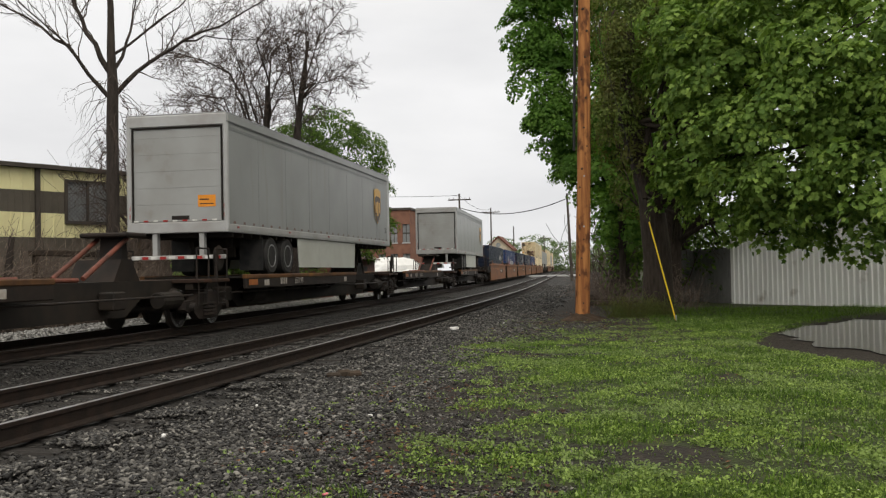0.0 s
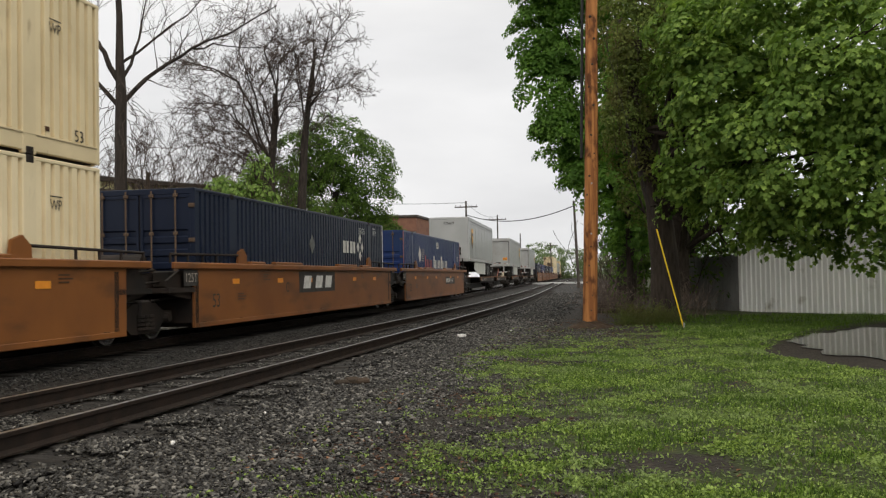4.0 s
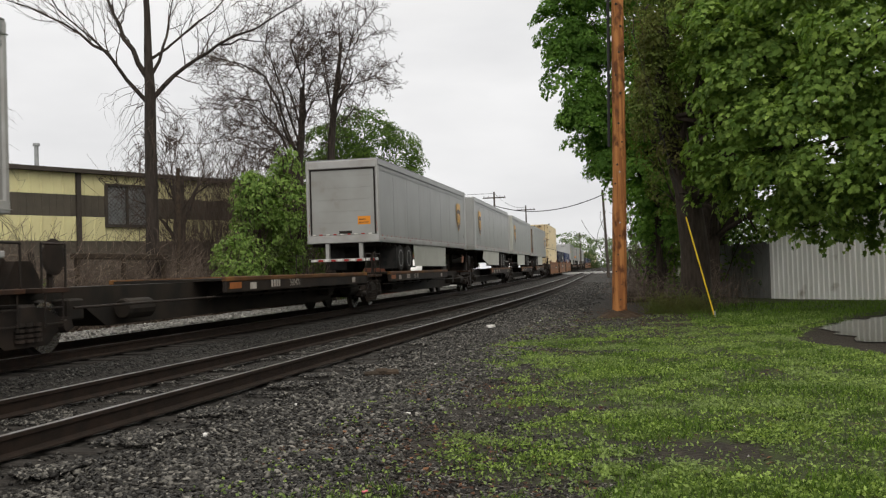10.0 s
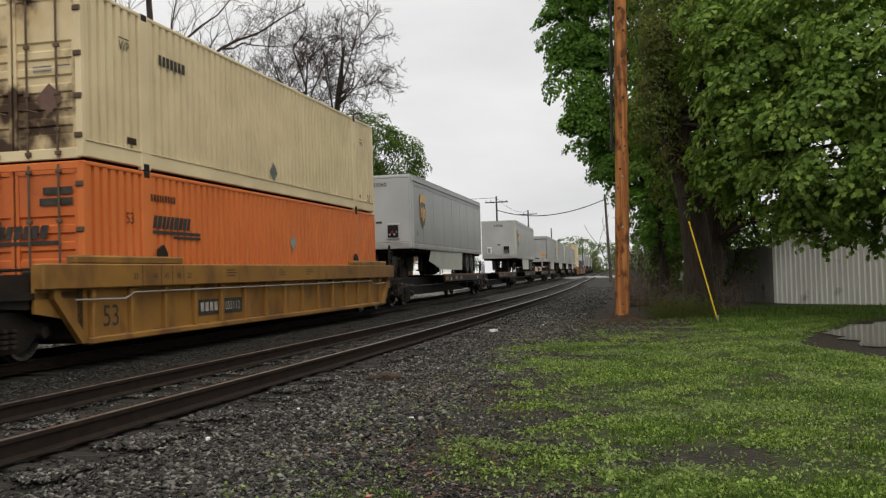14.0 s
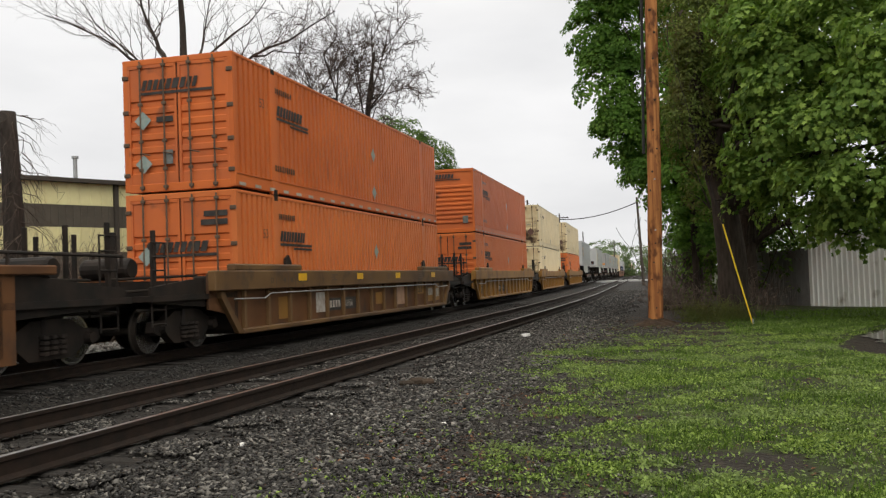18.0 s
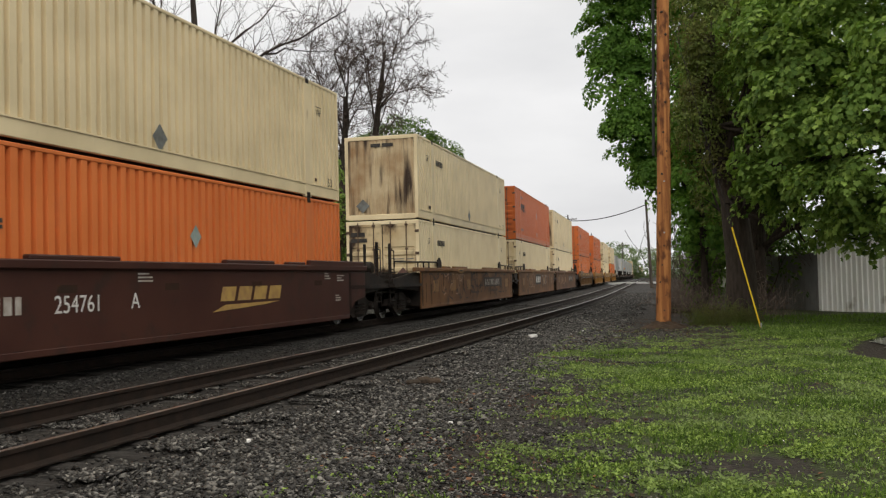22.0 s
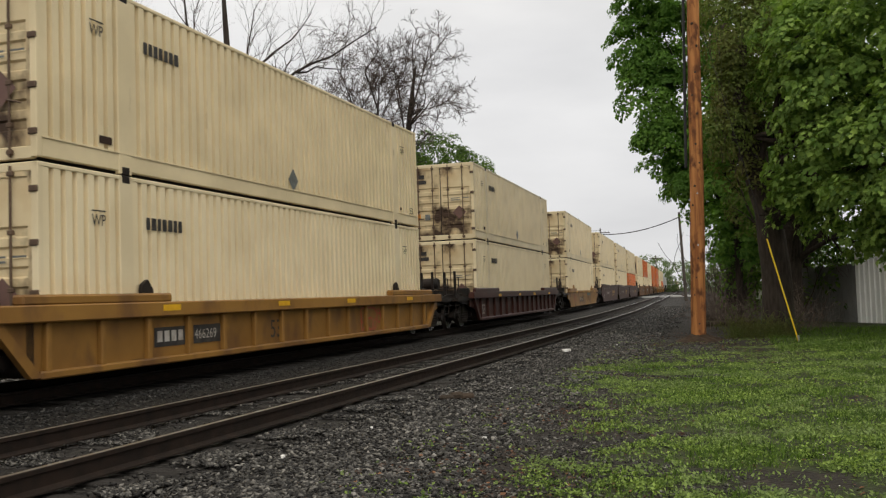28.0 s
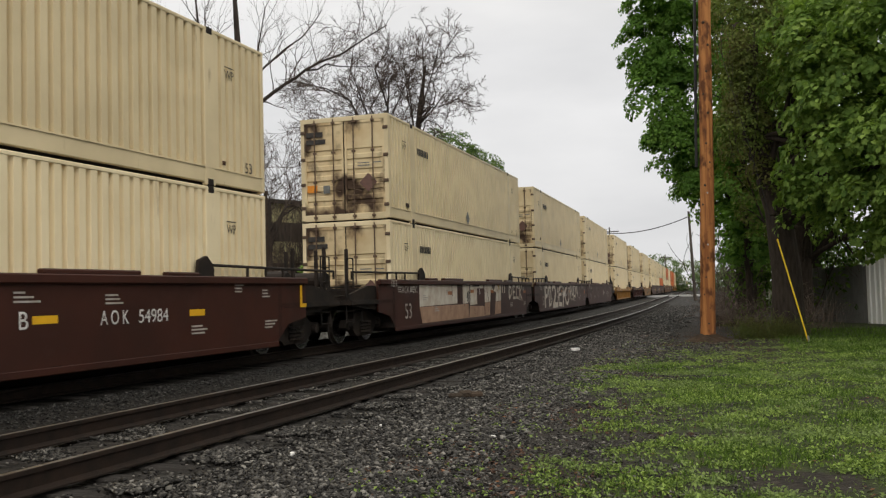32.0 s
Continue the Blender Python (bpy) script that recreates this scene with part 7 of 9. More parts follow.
        bm.faces.new([bm.verts.new((f, -4.4 + a, 1.9 + b)) for a, b in ((0, -0.42), (0.34, 0), (0, 0.42), (-0.34, 0))])
        part("diamond_emblem", bm, M["white"], c, "white diamond emblem")
        for k in range(6):
            bars([(f, -4.0, -3.4 + 0.05 * k, 1.62 + 0.1 * k, 1.66 + 0.1 * k)], "side", M["soft_white"], c, "emblem_bar")
        for yy in (-HALF + 0.05, HALF - 0.05):
            bars([(f, yy - 0.07, yy + 0.07, 0.1, 2.84)], "side", M["red_mark"], c, "red_corner_post")
    if kind == "navy":
        for yy in (HALF - 0.05,):
            bars([(f, yy - 0.06, yy + 0.06, 0.1, 2.84)], "side", M["white"], c, "white_corner_post")
        bars([(f, 2.85 + 0.4 * k, 2.85 + 0.4 * k + (0.3 if k % 2 == 0 else 0.24), 1.72, 2.12) for k in range(4)], "side", M["white"], c, "lettering")
        bm = bmesh.new()
        for a, b in ((0, 0.3), (0, -0.3), (0.26, 0), (-0.26, 0)):
            bm.faces.new([bm.verts.new((f, 4.9 + a + p, 1.95 + b + q)) for p, q in ((0, -0.2), (0.18, 0), (0, 0.2), (-0.18, 0))])
        part("emblem", bm, M["white"], c, "white four-diamond emblem")
        write("254235", 0.2, "side", (f, 4.75, 2.42), M["white"], c, "number", 0.9)
        write("WP", 0.2, "side", (f, 6.6, 2.42), M["white"], c, "mark")
        bars([(f, 6.6, 7.0, 2.66, 2.69)], "side", M["white"], c, "overline")
        bm = bmesh.new()
        bm.faces.new([bm.verts.new((f, -0.3 + a, 1.9 + b)) for a, b in ((0, -0.3), (0.26, 0), (0, 0.3), (-0.26, 0))])
        part("diamond_placard", bm, M["placard"], c)
    return c


def tyre_of(bm):
    lathe(bm, [(-0.14, 0.3), (-0.15, 0.44), (-0.11, 0.5), (0.11, 0.5), (0.15, 0.44), (0.14, 0.3)], (0, 0, 0), 26)


def rim_of(bm):
    lathe(bm, [(0.02, 0.08), (0.05, 0.2), (0.13, 0.27), (0.142, 0.31), (0.146, 0.31), (0.15, 0.28), (0.08, 0.22), (0.12, 0.12), (0.12, 0.05)], (0, 0, 0), 22)


SHIELD = [(-0.58, 0.62), (-0.3, 0.68), (0, 0.7), (0.3, 0.68), (0.58, 0.62), (0.58, -0.05), (0.5, -0.28), (0.3, -0.48), (0, -0.66), (-0.3, -0.48), (-0.5, -0.28), (-0.58, -0.05)]


def trailer(d, label, number="", door="trailer_door", reflectors="red", sticker=False, logo=True, square=""):
    """A 53-foot road trailer. d = 1: its nose leads; d = -1: its nose trails."""
    t = thing("trailer", label, "trailer", group="trailers on the train")
    w, z0, z1 = 1.295, 2.16, 5.0
    f = w + 0.004

    def body_of(bm):
        rbox(bm, -w + 0.02, w - 0.02, -LONG + (0.11 if d > 0 else 0.03), LONG - (0.03 if d > 0 else 0.11), z0 + 0.12, z1 - 0.04, 0.03)
    part("box_body", shared(("box_body", d), body_of, M["grey_trailer"]), None, t)

    def seams_of(bm):
        for z in (4.62, 4.67):
            box(bm, w - 0.021, w - 0.008, -LONG + 0.06, LONG - 0.06, z, z + 0.022)
    part("seam", shared("seam", seams_of, M["grey_trailer"]), None, t)
    for k in range(1, 8):
        part("sheet_joint", shared("sheet_joint", lambda bm: box(bm, w - 0.021, w - 0.0165, -0.012, 0.012, z0 + 0.2, 4.6), M["trailer_joint"]), None, t).location = (0, -LONG + k * 2 * LONG / 8, 0)
    part("drip_edge", shared("drip_edge", lambda bm: box(bm, w - 0.01, w + 0.012, -LONG, LONG, z1 - 0.215, z1 - 0.195), M["trailer_roof"]), None, t)
    for k in range(5):
        part("marker_lamp", shared("marker_lamp", lambda bm: rbox(bm, w, w + 0.02, -0.05, 0.05, z0 + 0.11, z0 + 0.15, 0.006), M["red_mark"]), None, t).location = (0, -LONG + 0.6 + k * 3.7, 0)
    part("roof_rail", shared("roof_rail", lambda bm: [rbox(bm, s * (w - 0.05), s * w, -LONG, LONG, z1 - 0.2, z1, 0.02) for s in (1, -1)], M["grey_trailer"]), None, t)
    part("roof", shared("trailer_roof", lambda bm: rbox(bm, -w + 0.03, w - 0.005, -LONG + 0.02, LONG - 0.02, z1 - 0.02, z1 + 0.035, 0.02), M["trailer_roof"]), None, t)
    part("bottom_rail", shared("bottom_rail", lambda bm: [(rbox(bm, s * (w - 0.06), s * (w + 0.0), -LONG, LONG, z0, z0 + 0.2, 0.015), box(bm, s * (w - 0.01), s * (w + 0.012), -LONG, LONG, z0 + 0.06, z0 + 0.08)) for s in (1, -1)], M["trailer_frame"]), None, t)
    def floor_of(bm):
        prof = [(-LONG + 0.1, z0 + 0.1), (-LONG + 0.1, z0 + 0.02)]
        for k in range(-13, 14):
            prof += [(k * 0.6 - 0.05, z0 + 0.02), (k * 0.6 - 0.05, z0 - 0.1), (k * 0.6 + 0.05, z0 - 0.1), (k * 0.6 + 0.05, z0 + 0.02)]
        prism(bm, prof + [(LONG - 0.1, z0 + 0.02), (LONG - 0.1, z0 + 0.1)], "x", -w + 0.06, w - 0.06)
    part("floor", shared("trailer_floor", floor_of, M["black"]), None, t)
    for s in (1, -1):
        for y in (-LONG + 0.06, LONG - 0.06):
            front = (y > 0) == (d > 0)
            pale = front and bool(square)
            part("corner_post", shared(("corner_post", s, y > 0, front, pale), lambda bm: rbox(bm, s * (w - (0.2 if pale else 0.12)), s * (w + 0.003), min(y, y * 0.967 if front else y) - 0.075, max(y, y * 0.967 if front else y) + 0.075, z0 + (0.25 if pale else 0.0), z1, 0.04), M["skirt"] if pale else M["trailer_front"] if front else M["trailer_frame"]), None, t)
    n = 26
    if reflectors == "red":
        for k in range(n):
            y = -LONG + 0.25 + k * 0.62
            bars([(f + 0.009, y, y + 0.15, z0 + 0.205, z0 + 0.25)], "side", M["red_mark"], t, "reflector")
            bars([(f + 0.009, y + 0.15, y + 0.3, z0 + 0.205, z0 + 0.25)], "side", M["trailer_front"], t, "reflector")
    else:
        for k in range(n):
            y = -LONG + 0.3 + k * 0.62
            bars([(f + 0.009, y, y + 0.13, z0 + 0.21, z0 + 0.27)], "side", M["brown_mark"], t, "reflector")
    # nose
    yn = d * LONG
    part("nose_panel", shared(("nose_panel", d), lambda bm: rbox(bm, -w + 0.1, w - 0.1, yn - d * 0.06, yn - d * 0.005, z0 + 0.25, z1 - 0.1, 0.02), M["trailer_front"]), None, t)
    part("nose_sill", shared(("nose_sill", d), lambda bm: rbox(bm, -w + 0.05, w - 0.05, yn - d * 0.1, yn + d * 0.005, z0, z0 + 0.25, 0.02), M["trailer_frame"]), None, t)
    part("nose_cap", shared(("nose_cap", d), lambda bm: rbox(bm, -w + 0.03, w - 0.03, yn - d * 0.1, yn + d * 0.003, z1 - 0.12, z1 + 0.02, 0.03), M["trailer_front"]), None, t)
    if d < 0:
        y = yn - 0.006
        if number:
            write(number, 0.16, "end", (-0.34, y - 0.004, 4.58), M["ink"], t)
        hatch = part("hatch", (lambda bm: (rbox(bm, -0.9, -0.56, y - 0.05, y, 2.55, 3.05, 0.02), bm)[1])(bmesh.new()), M["white"], t, "white hatch with a small handle")
        part("hatch_recess", (lambda bm: (box(bm, -0.84, -0.66, y - 0.055, y - 0.05, 2.62, 2.95), bm)[1])(bmesh.new()), M["grey_trailer"], hatch)
        glad = part("coupling_box", (lambda bm: (rbox(bm, 0.3, 0.82, y - 0.06, y, 2.55, 3.15, 0.02), bm)[1])(bmesh.new()), M["trailer_front"], t, "recessed hose coupling box")
        # flat black plate stands in for the shaded inside of the box
        bm = bmesh.new()
        box(bm, 0.35, 0.77, y - 0.066, y - 0.06, 2.6, 3.08)
        part("box_opening", bm, M["black"], glad)
        for k, m in enumerate(("steel", "red_mark", "steel", "placard")):
            bm = bmesh.new()
            tube(bm, (0.43 + 0.09 * k, y - 0.12, 2.72 + 0.09 * (k % 2)), (0.43 + 0.09 * k, y - 0.06, 2.72 + 0.09 * (k % 2)), 0.04, 0.05, 8)
            part("hose_coupling", bm, M[m], glad)
        bars([(y - 0.004, -0.12, 0.12, 3.16, 3.24)], "end", M["ink"], t, "small_print")
    # tail
    yt = -d * LONG
    def roll_door_of(bm):
        prof = [(yt + d * 0.1, z0 + 0.29), (yt + d * 0.05, z0 + 0.29)]
        for k in range(1, 6):
            z = z0 + 0.29 + k * 0.402
            prof += [(yt + d * 0.05, z - 0.006), (yt + d * 0.055, z - 0.003), (yt + d * 0.055, z + 0.003), (yt + d * 0.05, z + 0.006)]
        prism(bm, prof + [(yt + d * 0.05, z1 - 0.29), (yt + d * 0.1, z1 - 0.29)], "x", -w + 0.15, w - 0.15)
    part("roll_door", shared(("roll_door", door, d), roll_door_of, M[door]), None, t)
    part("door_seal", shared(("door_seal", d), lambda bm: [box(bm, x - 0.02, x + 0.02, yt + d * 0.025, yt + d * 0.05, z0 + 0.29, z1 - 0.29) for x in (-w + 0.155, w - 0.155)] + [box(bm, -w + 0.175, w - 0.175, yt + d * 0.025, yt + d * 0.05, z1 - 0.325, z1 - 0.29)], M["black"]), None, t, "dark rubber door seal")
    part("door_header", shared(("door_header", d), lambda bm: rbox(bm, -w + 0.02, w - 0.02, yt + d * 0.06, yt - d * 0.003, z1 - 0.28, z1, 0.02), M["trailer_frame"]), None, t)
    part("door_sill", shared(("door_sill", d), lambda bm: rbox(bm, -w + 0.02, w - 0.02, yt + d * 0.06, yt - d * 0.01, z0, z0 + 0.27, 0.02), M["trailer_frame"]), None, t)
    if d > 0:
        for k in range(9):
            bars([(yt - 0.015, -1.1 + 0.25 * k, -0.98 + 0.25 * k, z0 + 0.28, z0 + 0.32)], "end", M["red_mark" if k % 2 else "white"], t, "reflector")
        bars([(yt + 0.042, -0.15, 0.3, z0 + 0.32, z0 + 0.42)], "end", M["dark"], t, "latch")
        if sticker:
            bars([(yt + 0.046, 0.52, 0.97, z0 + 0.62, z0 + 0.9)], "end", M["orange_mark"], t, "orange_warning_label")
            bars([(yt + 0.043, 0.57, 0.8, z0 + 0.78, z0 + 0.81), (yt + 0.043, 0.57, 0.92, z0 + 0.68, z0 + 0.7)], "end", M["ink"], t, "small_print")
        for x in (-1.22, 1.22):
            bars([(yt - 0.008, x - 0.025, x + 0.025, z0 + 0.36, z0 + 0.48), (yt - 0.008, x - 0.025, x + 0.025, z0 + 0.56, z0 + 0.68)], "end", M["red_mark"], t, "tail_lamp")
    bp = part("bumper", shared(("bumper", d), lambda bm: [box(bm, x - 0.06, x + 0.06, yt + d * 0.05, yt + d * 0.2, z0 - 0.55, z0) for x in (-0.6, 0.6)] + [rbox(bm, -1.2, 1.2, yt + d * 0.02, yt + d * 0.12, z0 - 0.63, z0 - 0.53, 0.015)], M["trailer_frame"]), None, t)
    if d > 0:
        for k in range(10):
            bars([(yt + 0.015, -1.15 + 0.23 * k, -0.98 + 0.23 * k, z0 - 0.62, z0 - 0.55)], "end", M["red_mark" if k % 2 else "white"], bp, "reflector")
    # running gear
    for y in (-5.2, -3.95):
        ax = part("axle", shared("axle", lambda bm: tube(bm, (-0.95, 0, 0), (0.95, 0, 0), 0.07, 0.07, 8), M["black"]), None, t)
        ax.location = (0, d * y, 1.63)
        for x in (-1.1, -0.8, 0.8, 1.1):
            k = part("tyre", shared("tyre", tyre_of, M["rubber"]), None, ax)
            k.location = (x, 0, 0)
            if x == 1.1:
                part("rim", shared("rim", rim_of, M["rim"]), None, ax).location = (x, 0, 0)
    part("slider_frame", shared(("slider_frame", d), lambda bm: [rbox(bm, x - 0.07, x + 0.07, d * -6.4, d * -2.9, 1.85, 2.1, 0.02) for x in (-0.5, 0.5)] + [box(bm, -0.6, 0.6, d * y, d * (y + 0.1), 1.6, 2.1) for y in (-6.2, -4.6, -3.0)], M["black"]), None, t)
    for x in (-0.95, 0.95):
        part("mudflap", shared(("mudflap", d, x), lambda bm: box(bm, x - 0.32, x + 0.32, d * -5.95, d * -5.92, 1.25, 2.1), M["rubber"]), None, t)
    for s in (1, -1):
        part("side_skirt", shared(("side_skirt", d, s, square), lambda bm: prism(bm, [(1.85, 2.16), (1.8, 1.32), (-4.37, 1.32), (-4.37, 2.16)] if square == "long" else [(2.6, 2.16), (2.4, 1.32), (-2.7, 1.32), (-3.0, 2.16)] if square else [(d * -3.1, 2.16), (d * -2.95, 1.32), (d * 3.0, 1.3), (d * 3.1, 2.16)] if d > 0 else [(2.6, 2.16), (2.4, 1.32), (-2.6, 1.35), (-5.05, 1.7), (-4.6, 2.16)], "x", s * 1.22, s * 1.245), M["skirt"]), None, t)
    part("landing_gear", shared(("landing_gear", d), lambda bm: [tube(bm, (x, d * 4.6, 1.35), (x, d * 4.6, 2.2), 0.07, 0.09, 8) for x in (-0.75, 0.75)] + [tube(bm, (-0.75, d * 4.6, 1.7), (0.75, d * 4.6, 2.1), 0.03, 0.03, 6), rbox(bm, -0.92, -0.58, d * 4.45, d * 4.75, 1.3, 1.36, 0.01), rbox(bm, 0.58, 0.92, d * 4.45, d * 4.75, 1.3, 1.36, 0.01)], M["black"]), None, t)
    # shield emblem
    cy = d * 6.25
    if logo:
        bm = bmesh.new()
        prism(bm, [(cy + 0.84 * a, 3.66 + b) for a, b in SHIELD], "x", f, f + 0.006)
        em = part("shield_emblem", bm, M["shield_gold"], t, "brown and gold shield emblem")
        bm = bmesh.new()
        prism(bm, [(cy + a * 0.76, 3.62 + b * 0.9) for a, b in ((-0.58, 0.4), (-0.2, 0.5), (0.58, 0.44), *SHIELD[5:])], "x", f + 0.006, f + 0.01)
        part("shield_field", bm, M["shield_brown"], em)
        for k, (lo, hi) in enumerate(((3.42, 3.82), (3.3, 3.86), (3.42, 3.82))):
            bm = bmesh.new()
            prism(bm, [(cy + 0.25 * (k - 1) + p, q) for p, q in ((-0.075, lo), (0.075, lo), (0.075, hi), (-0.075, hi))], "x", f + 0.01, f + 0.014)
            part("gold_bar", bm, M["shield_gold"], em)
    write("53", 0.2, "side", (f, d * 7.35 - (0.0 if d > 0 else 0.1), 2.68), M["ink"], t)
    return t


def spine_car(rear, ahead, d, label, loaded=True, trucks=(), marks=0):
    """A low skeleton flatcar unit that carries one trailer; d as for its trailer."""
    c = thing("flatcar", label, "flatcar", group="flatcars of the train")
    rng = np.random.default_rng(int(rear * 100) + marks)
    y0, y1 = -rear + 0.25, ahead - 0.25
    bm = bmesh.new()
    prism(bm, [(y0, 0.72), (y0 + 1.9, 0.72), (y0 + 2.6, 0.33), (y1 - 2.6, 0.33), (y1 - 1.9, 0.72), (y1, 0.72), (y1, 1.05), (y0, 1.05)], "x", -0.62, 0.62)
    part("centre_sill", bm, M["black"], c)
    a, b = (-7.4, 2.6) if d > 0 else (-2.6, 7.4)
    bm = bmesh.new()
    box(bm, -1.32, 1.32, a, b, 1.06, 1.11)
    part("deck", bm, M["black"], c, "dark steel wheel deck")
    for s in (1, -1):
        bm = bmesh.new()
        rbox(bm, s * 1.3, s * 1.4, a, b, 0.79, 1.13, 0.02)
        sill = part("side_sill", bm, M["dark"], c, "dark side sill")
        bm = bmesh.new()
        rbox(bm, s * 1.29, s * 1.415, a - 0.01, b + 0.01, 1.04, 1.145, 0.015)
        part("sill_lip", bm, M["rust_lip"], sill, "rust-streaked yellow-brown lip")
        if s > 0:
            word("side", 1.405, a + 2.4, 0.87, 0.17, 4, M["soft_white"], sill, rng, "lettering", 0.2)
            write(("653198", "360401", "652874")[marks % 3], 0.17, "side", (1.405, a + 3.55, 0.87), M["soft_white"], sill)
            bars([(1.405, a + 0.15, a + 0.75, 0.88, 1.02)], "side", M["orange_patch"], sill, "reflector")
            bars([(1.405, a + 1.2, a + 1.55, 0.85, 1.0)], "side", M["soft_white"], sill, "reflector")
            bars([(1.405, b - 1.5, b - 1.2, 0.85, 1.0)], "side", M["soft_white"], sill, "reflector")
    for k in range(7):
        y = a + (b - a) * (k + 0.5) / 7
        bm = bmesh.new()
        prism(bm, [(-1.3, 1.06), (1.3, 1.06), (0.6, 0.6), (-0.6, 0.6)], "y", y - 0.05, y + 0.05)
        part("cross_bearer", bm, M["black"], c)
    yh = d * 6.4 if loaded or d > 0 else -8.0
    st = part("hitch", (lambda bm: (prism(bm, [(yh - 0.5, 1.05), (yh + 0.5, 1.05), (yh + 0.2, 1.5), (yh - 0.2, 1.5)], "x", -0.5, 0.5), bm)[1])(bmesh.new()), M["dark"], c, "trailer hitch stand")
    bm = bmesh.new()
    if loaded:
        for x in (-0.45, 0.45):
            tube(bm, (x, yh + d * 0.55, 1.08), (x, yh, 2.05), 0.09, 0.08, 8)
            tube(bm, (x, yh - d * 0.7, 1.08), (x, yh - d * 0.05, 2.05), 0.06, 0.06, 8)
        rbox(bm, -0.55, 0.55, yh - 0.4, yh + 0.4, 2.04, 2.14, 0.03)
        part("hitch_head", bm, M["dark"], st)
    elif d < 0:
        prism(bm, [(yh + 0.35, 1.12), (yh + 0.1, 1.12), (yh - 0.95, 1.9), (yh - 0.75, 2.0)], "x", -0.28, 0.28)
        rbox(bm, -0.5, 0.5, yh - 1.25, yh - 0.55, 1.9, 2.0, 0.03)
        part("hitch_head", bm, M["dark"], st, "folded dark hitch head")
        for x in (-0.42, 0.42):
            bm = bmesh.new()
            tube(bm, (x, yh - 1.3, 1.06), (x, yh - 0.85, 1.88), 0.06, 0.05, 8)
            part("brace", bm, M["black"], st)
    else:
        rbox(bm, -0.55, 0.55, yh - 0.05, yh + 0.75, 1.96, 2.06, 0.03)
        prism(bm, [(yh + 0.2, 1.4), (yh + 0.5, 1.4), (yh + 0.42, 1.98), (yh + 0.28, 1.98)], "x", -0.25, 0.25)
        part("hitch_head", bm, M["dark"], st, "dark worn hitch head")
        for x in (-0.33, 0.33):
            bm = bmesh.new()
            tube(bm, (x, yh - 1.3, 1.12), (x, yh + 0.3, 1.93), 0.05, 0.05, 8)
            part("brace", bm, M["red_iron"], st, "faded red brace")
        bm = bmesh.new()
        rbox(bm, -0.4, 0.4, yh - 2.3, yh - 1.5, 1.05, 1.14, 0.03)
        part("foot_plate", bm, M["red_iron"], st)
        bm = bmesh.new()
        rbox(bm, -0.4, 0.4, yh - 3.9, yh - 3.3, 1.1, 1.18, 0.03)
        part("chock", bm, M["red_iron"], st, "faded red wheel chock")
    for y, s in ((y0 + 0.3, -1), (y1 - 0.3, 1)):
        pf = part("end_platform", (lambda bm: (rbox(bm, -1.25, 1.25, y - 0.35, y + 0.35, 0.98, 1.06, 0.01), bm)[1])(bmesh.new()), M["brown_deck"], c)
        for x in (-1.2, 1.2):
            bm = bmesh.new()
            tube(bm, (x, y - 0.3, 1.06), (x, y - 0.3, 1.75), 0.02, 0.02, 6)
            tube(bm, (x, y + 0.3, 1.06), (x, y + 0.3, 1.75), 0.02, 0.02, 6)
            tube(bm, (x, y - 0.3, 1.75), (x, y + 0.3, 1.75), 0.02, 0.02, 6)
            part("handrail", bm, M["dark"], pf)
            bm = bmesh.new()
            for z in (0.5, 0.75):
                tube(bm, (x, y - 0.22, z), (x, y + 0.22, z), 0.015, 0.015, 5)
            for dy in (-0.22, 0.22):
                tube(bm, (x, y + dy, 0.45), (x, y + dy, 1.0), 0.015, 0.015, 5)
            part("step", bm, M["dark"], pf)
    for k, y in enumerate((y0 + 1.2, y0 + 3.2, y1 - 3.4, y1 - 1.3)):
        bm = bmesh.new()
        if k % 2:
            lathe(bm, [(-0.45, 0.02), (-0.45, 0.16), (-0.4, 0.19), (0.4, 0.19), (0.45, 0.16), (0.45, 0.02)], (0.86, y, 0.62), 14)
            bm.transform(Matrix.Translation((0.86, y, 0)) @ Matrix.Rotation(math.pi / 2, 4, "Z") @ Matrix.Translation((-0.86, -y, 0)))
        else:
            rbox(bm, 0.64, 0.98, y - 0.22, y + 0.22, 0.5, 0.86, 0.03)
        part(("valve_box", "air_tank")[k % 2], bm, M["black"], c)
    bm = bmesh.new()
    tube(bm, (1.2, y0 + 0.8, 0.72), (1.2, y1 - 0.8, 0.72), 0.022, 0.022, 6)
    part("brake_pipe", bm, M["dark"], c)
    bm = bmesh.new()
    lathe(bm, [(1.0, 0.05), (1.0, 0.28), (1.03, 0.3), (1.04, 0.24), (1.04, 0.05)], (0, y0 + 0.55, 1.55), 18)
    tube(bm, (0.95, y0 + 0.55, 1.0), (0.95, y0 + 0.55, 1.6), 0.05, 0.05, 6)
    part("brake_wheel", bm, M["dark"], c)
    for y in trucks:
        add_truck(c, y)
    return c


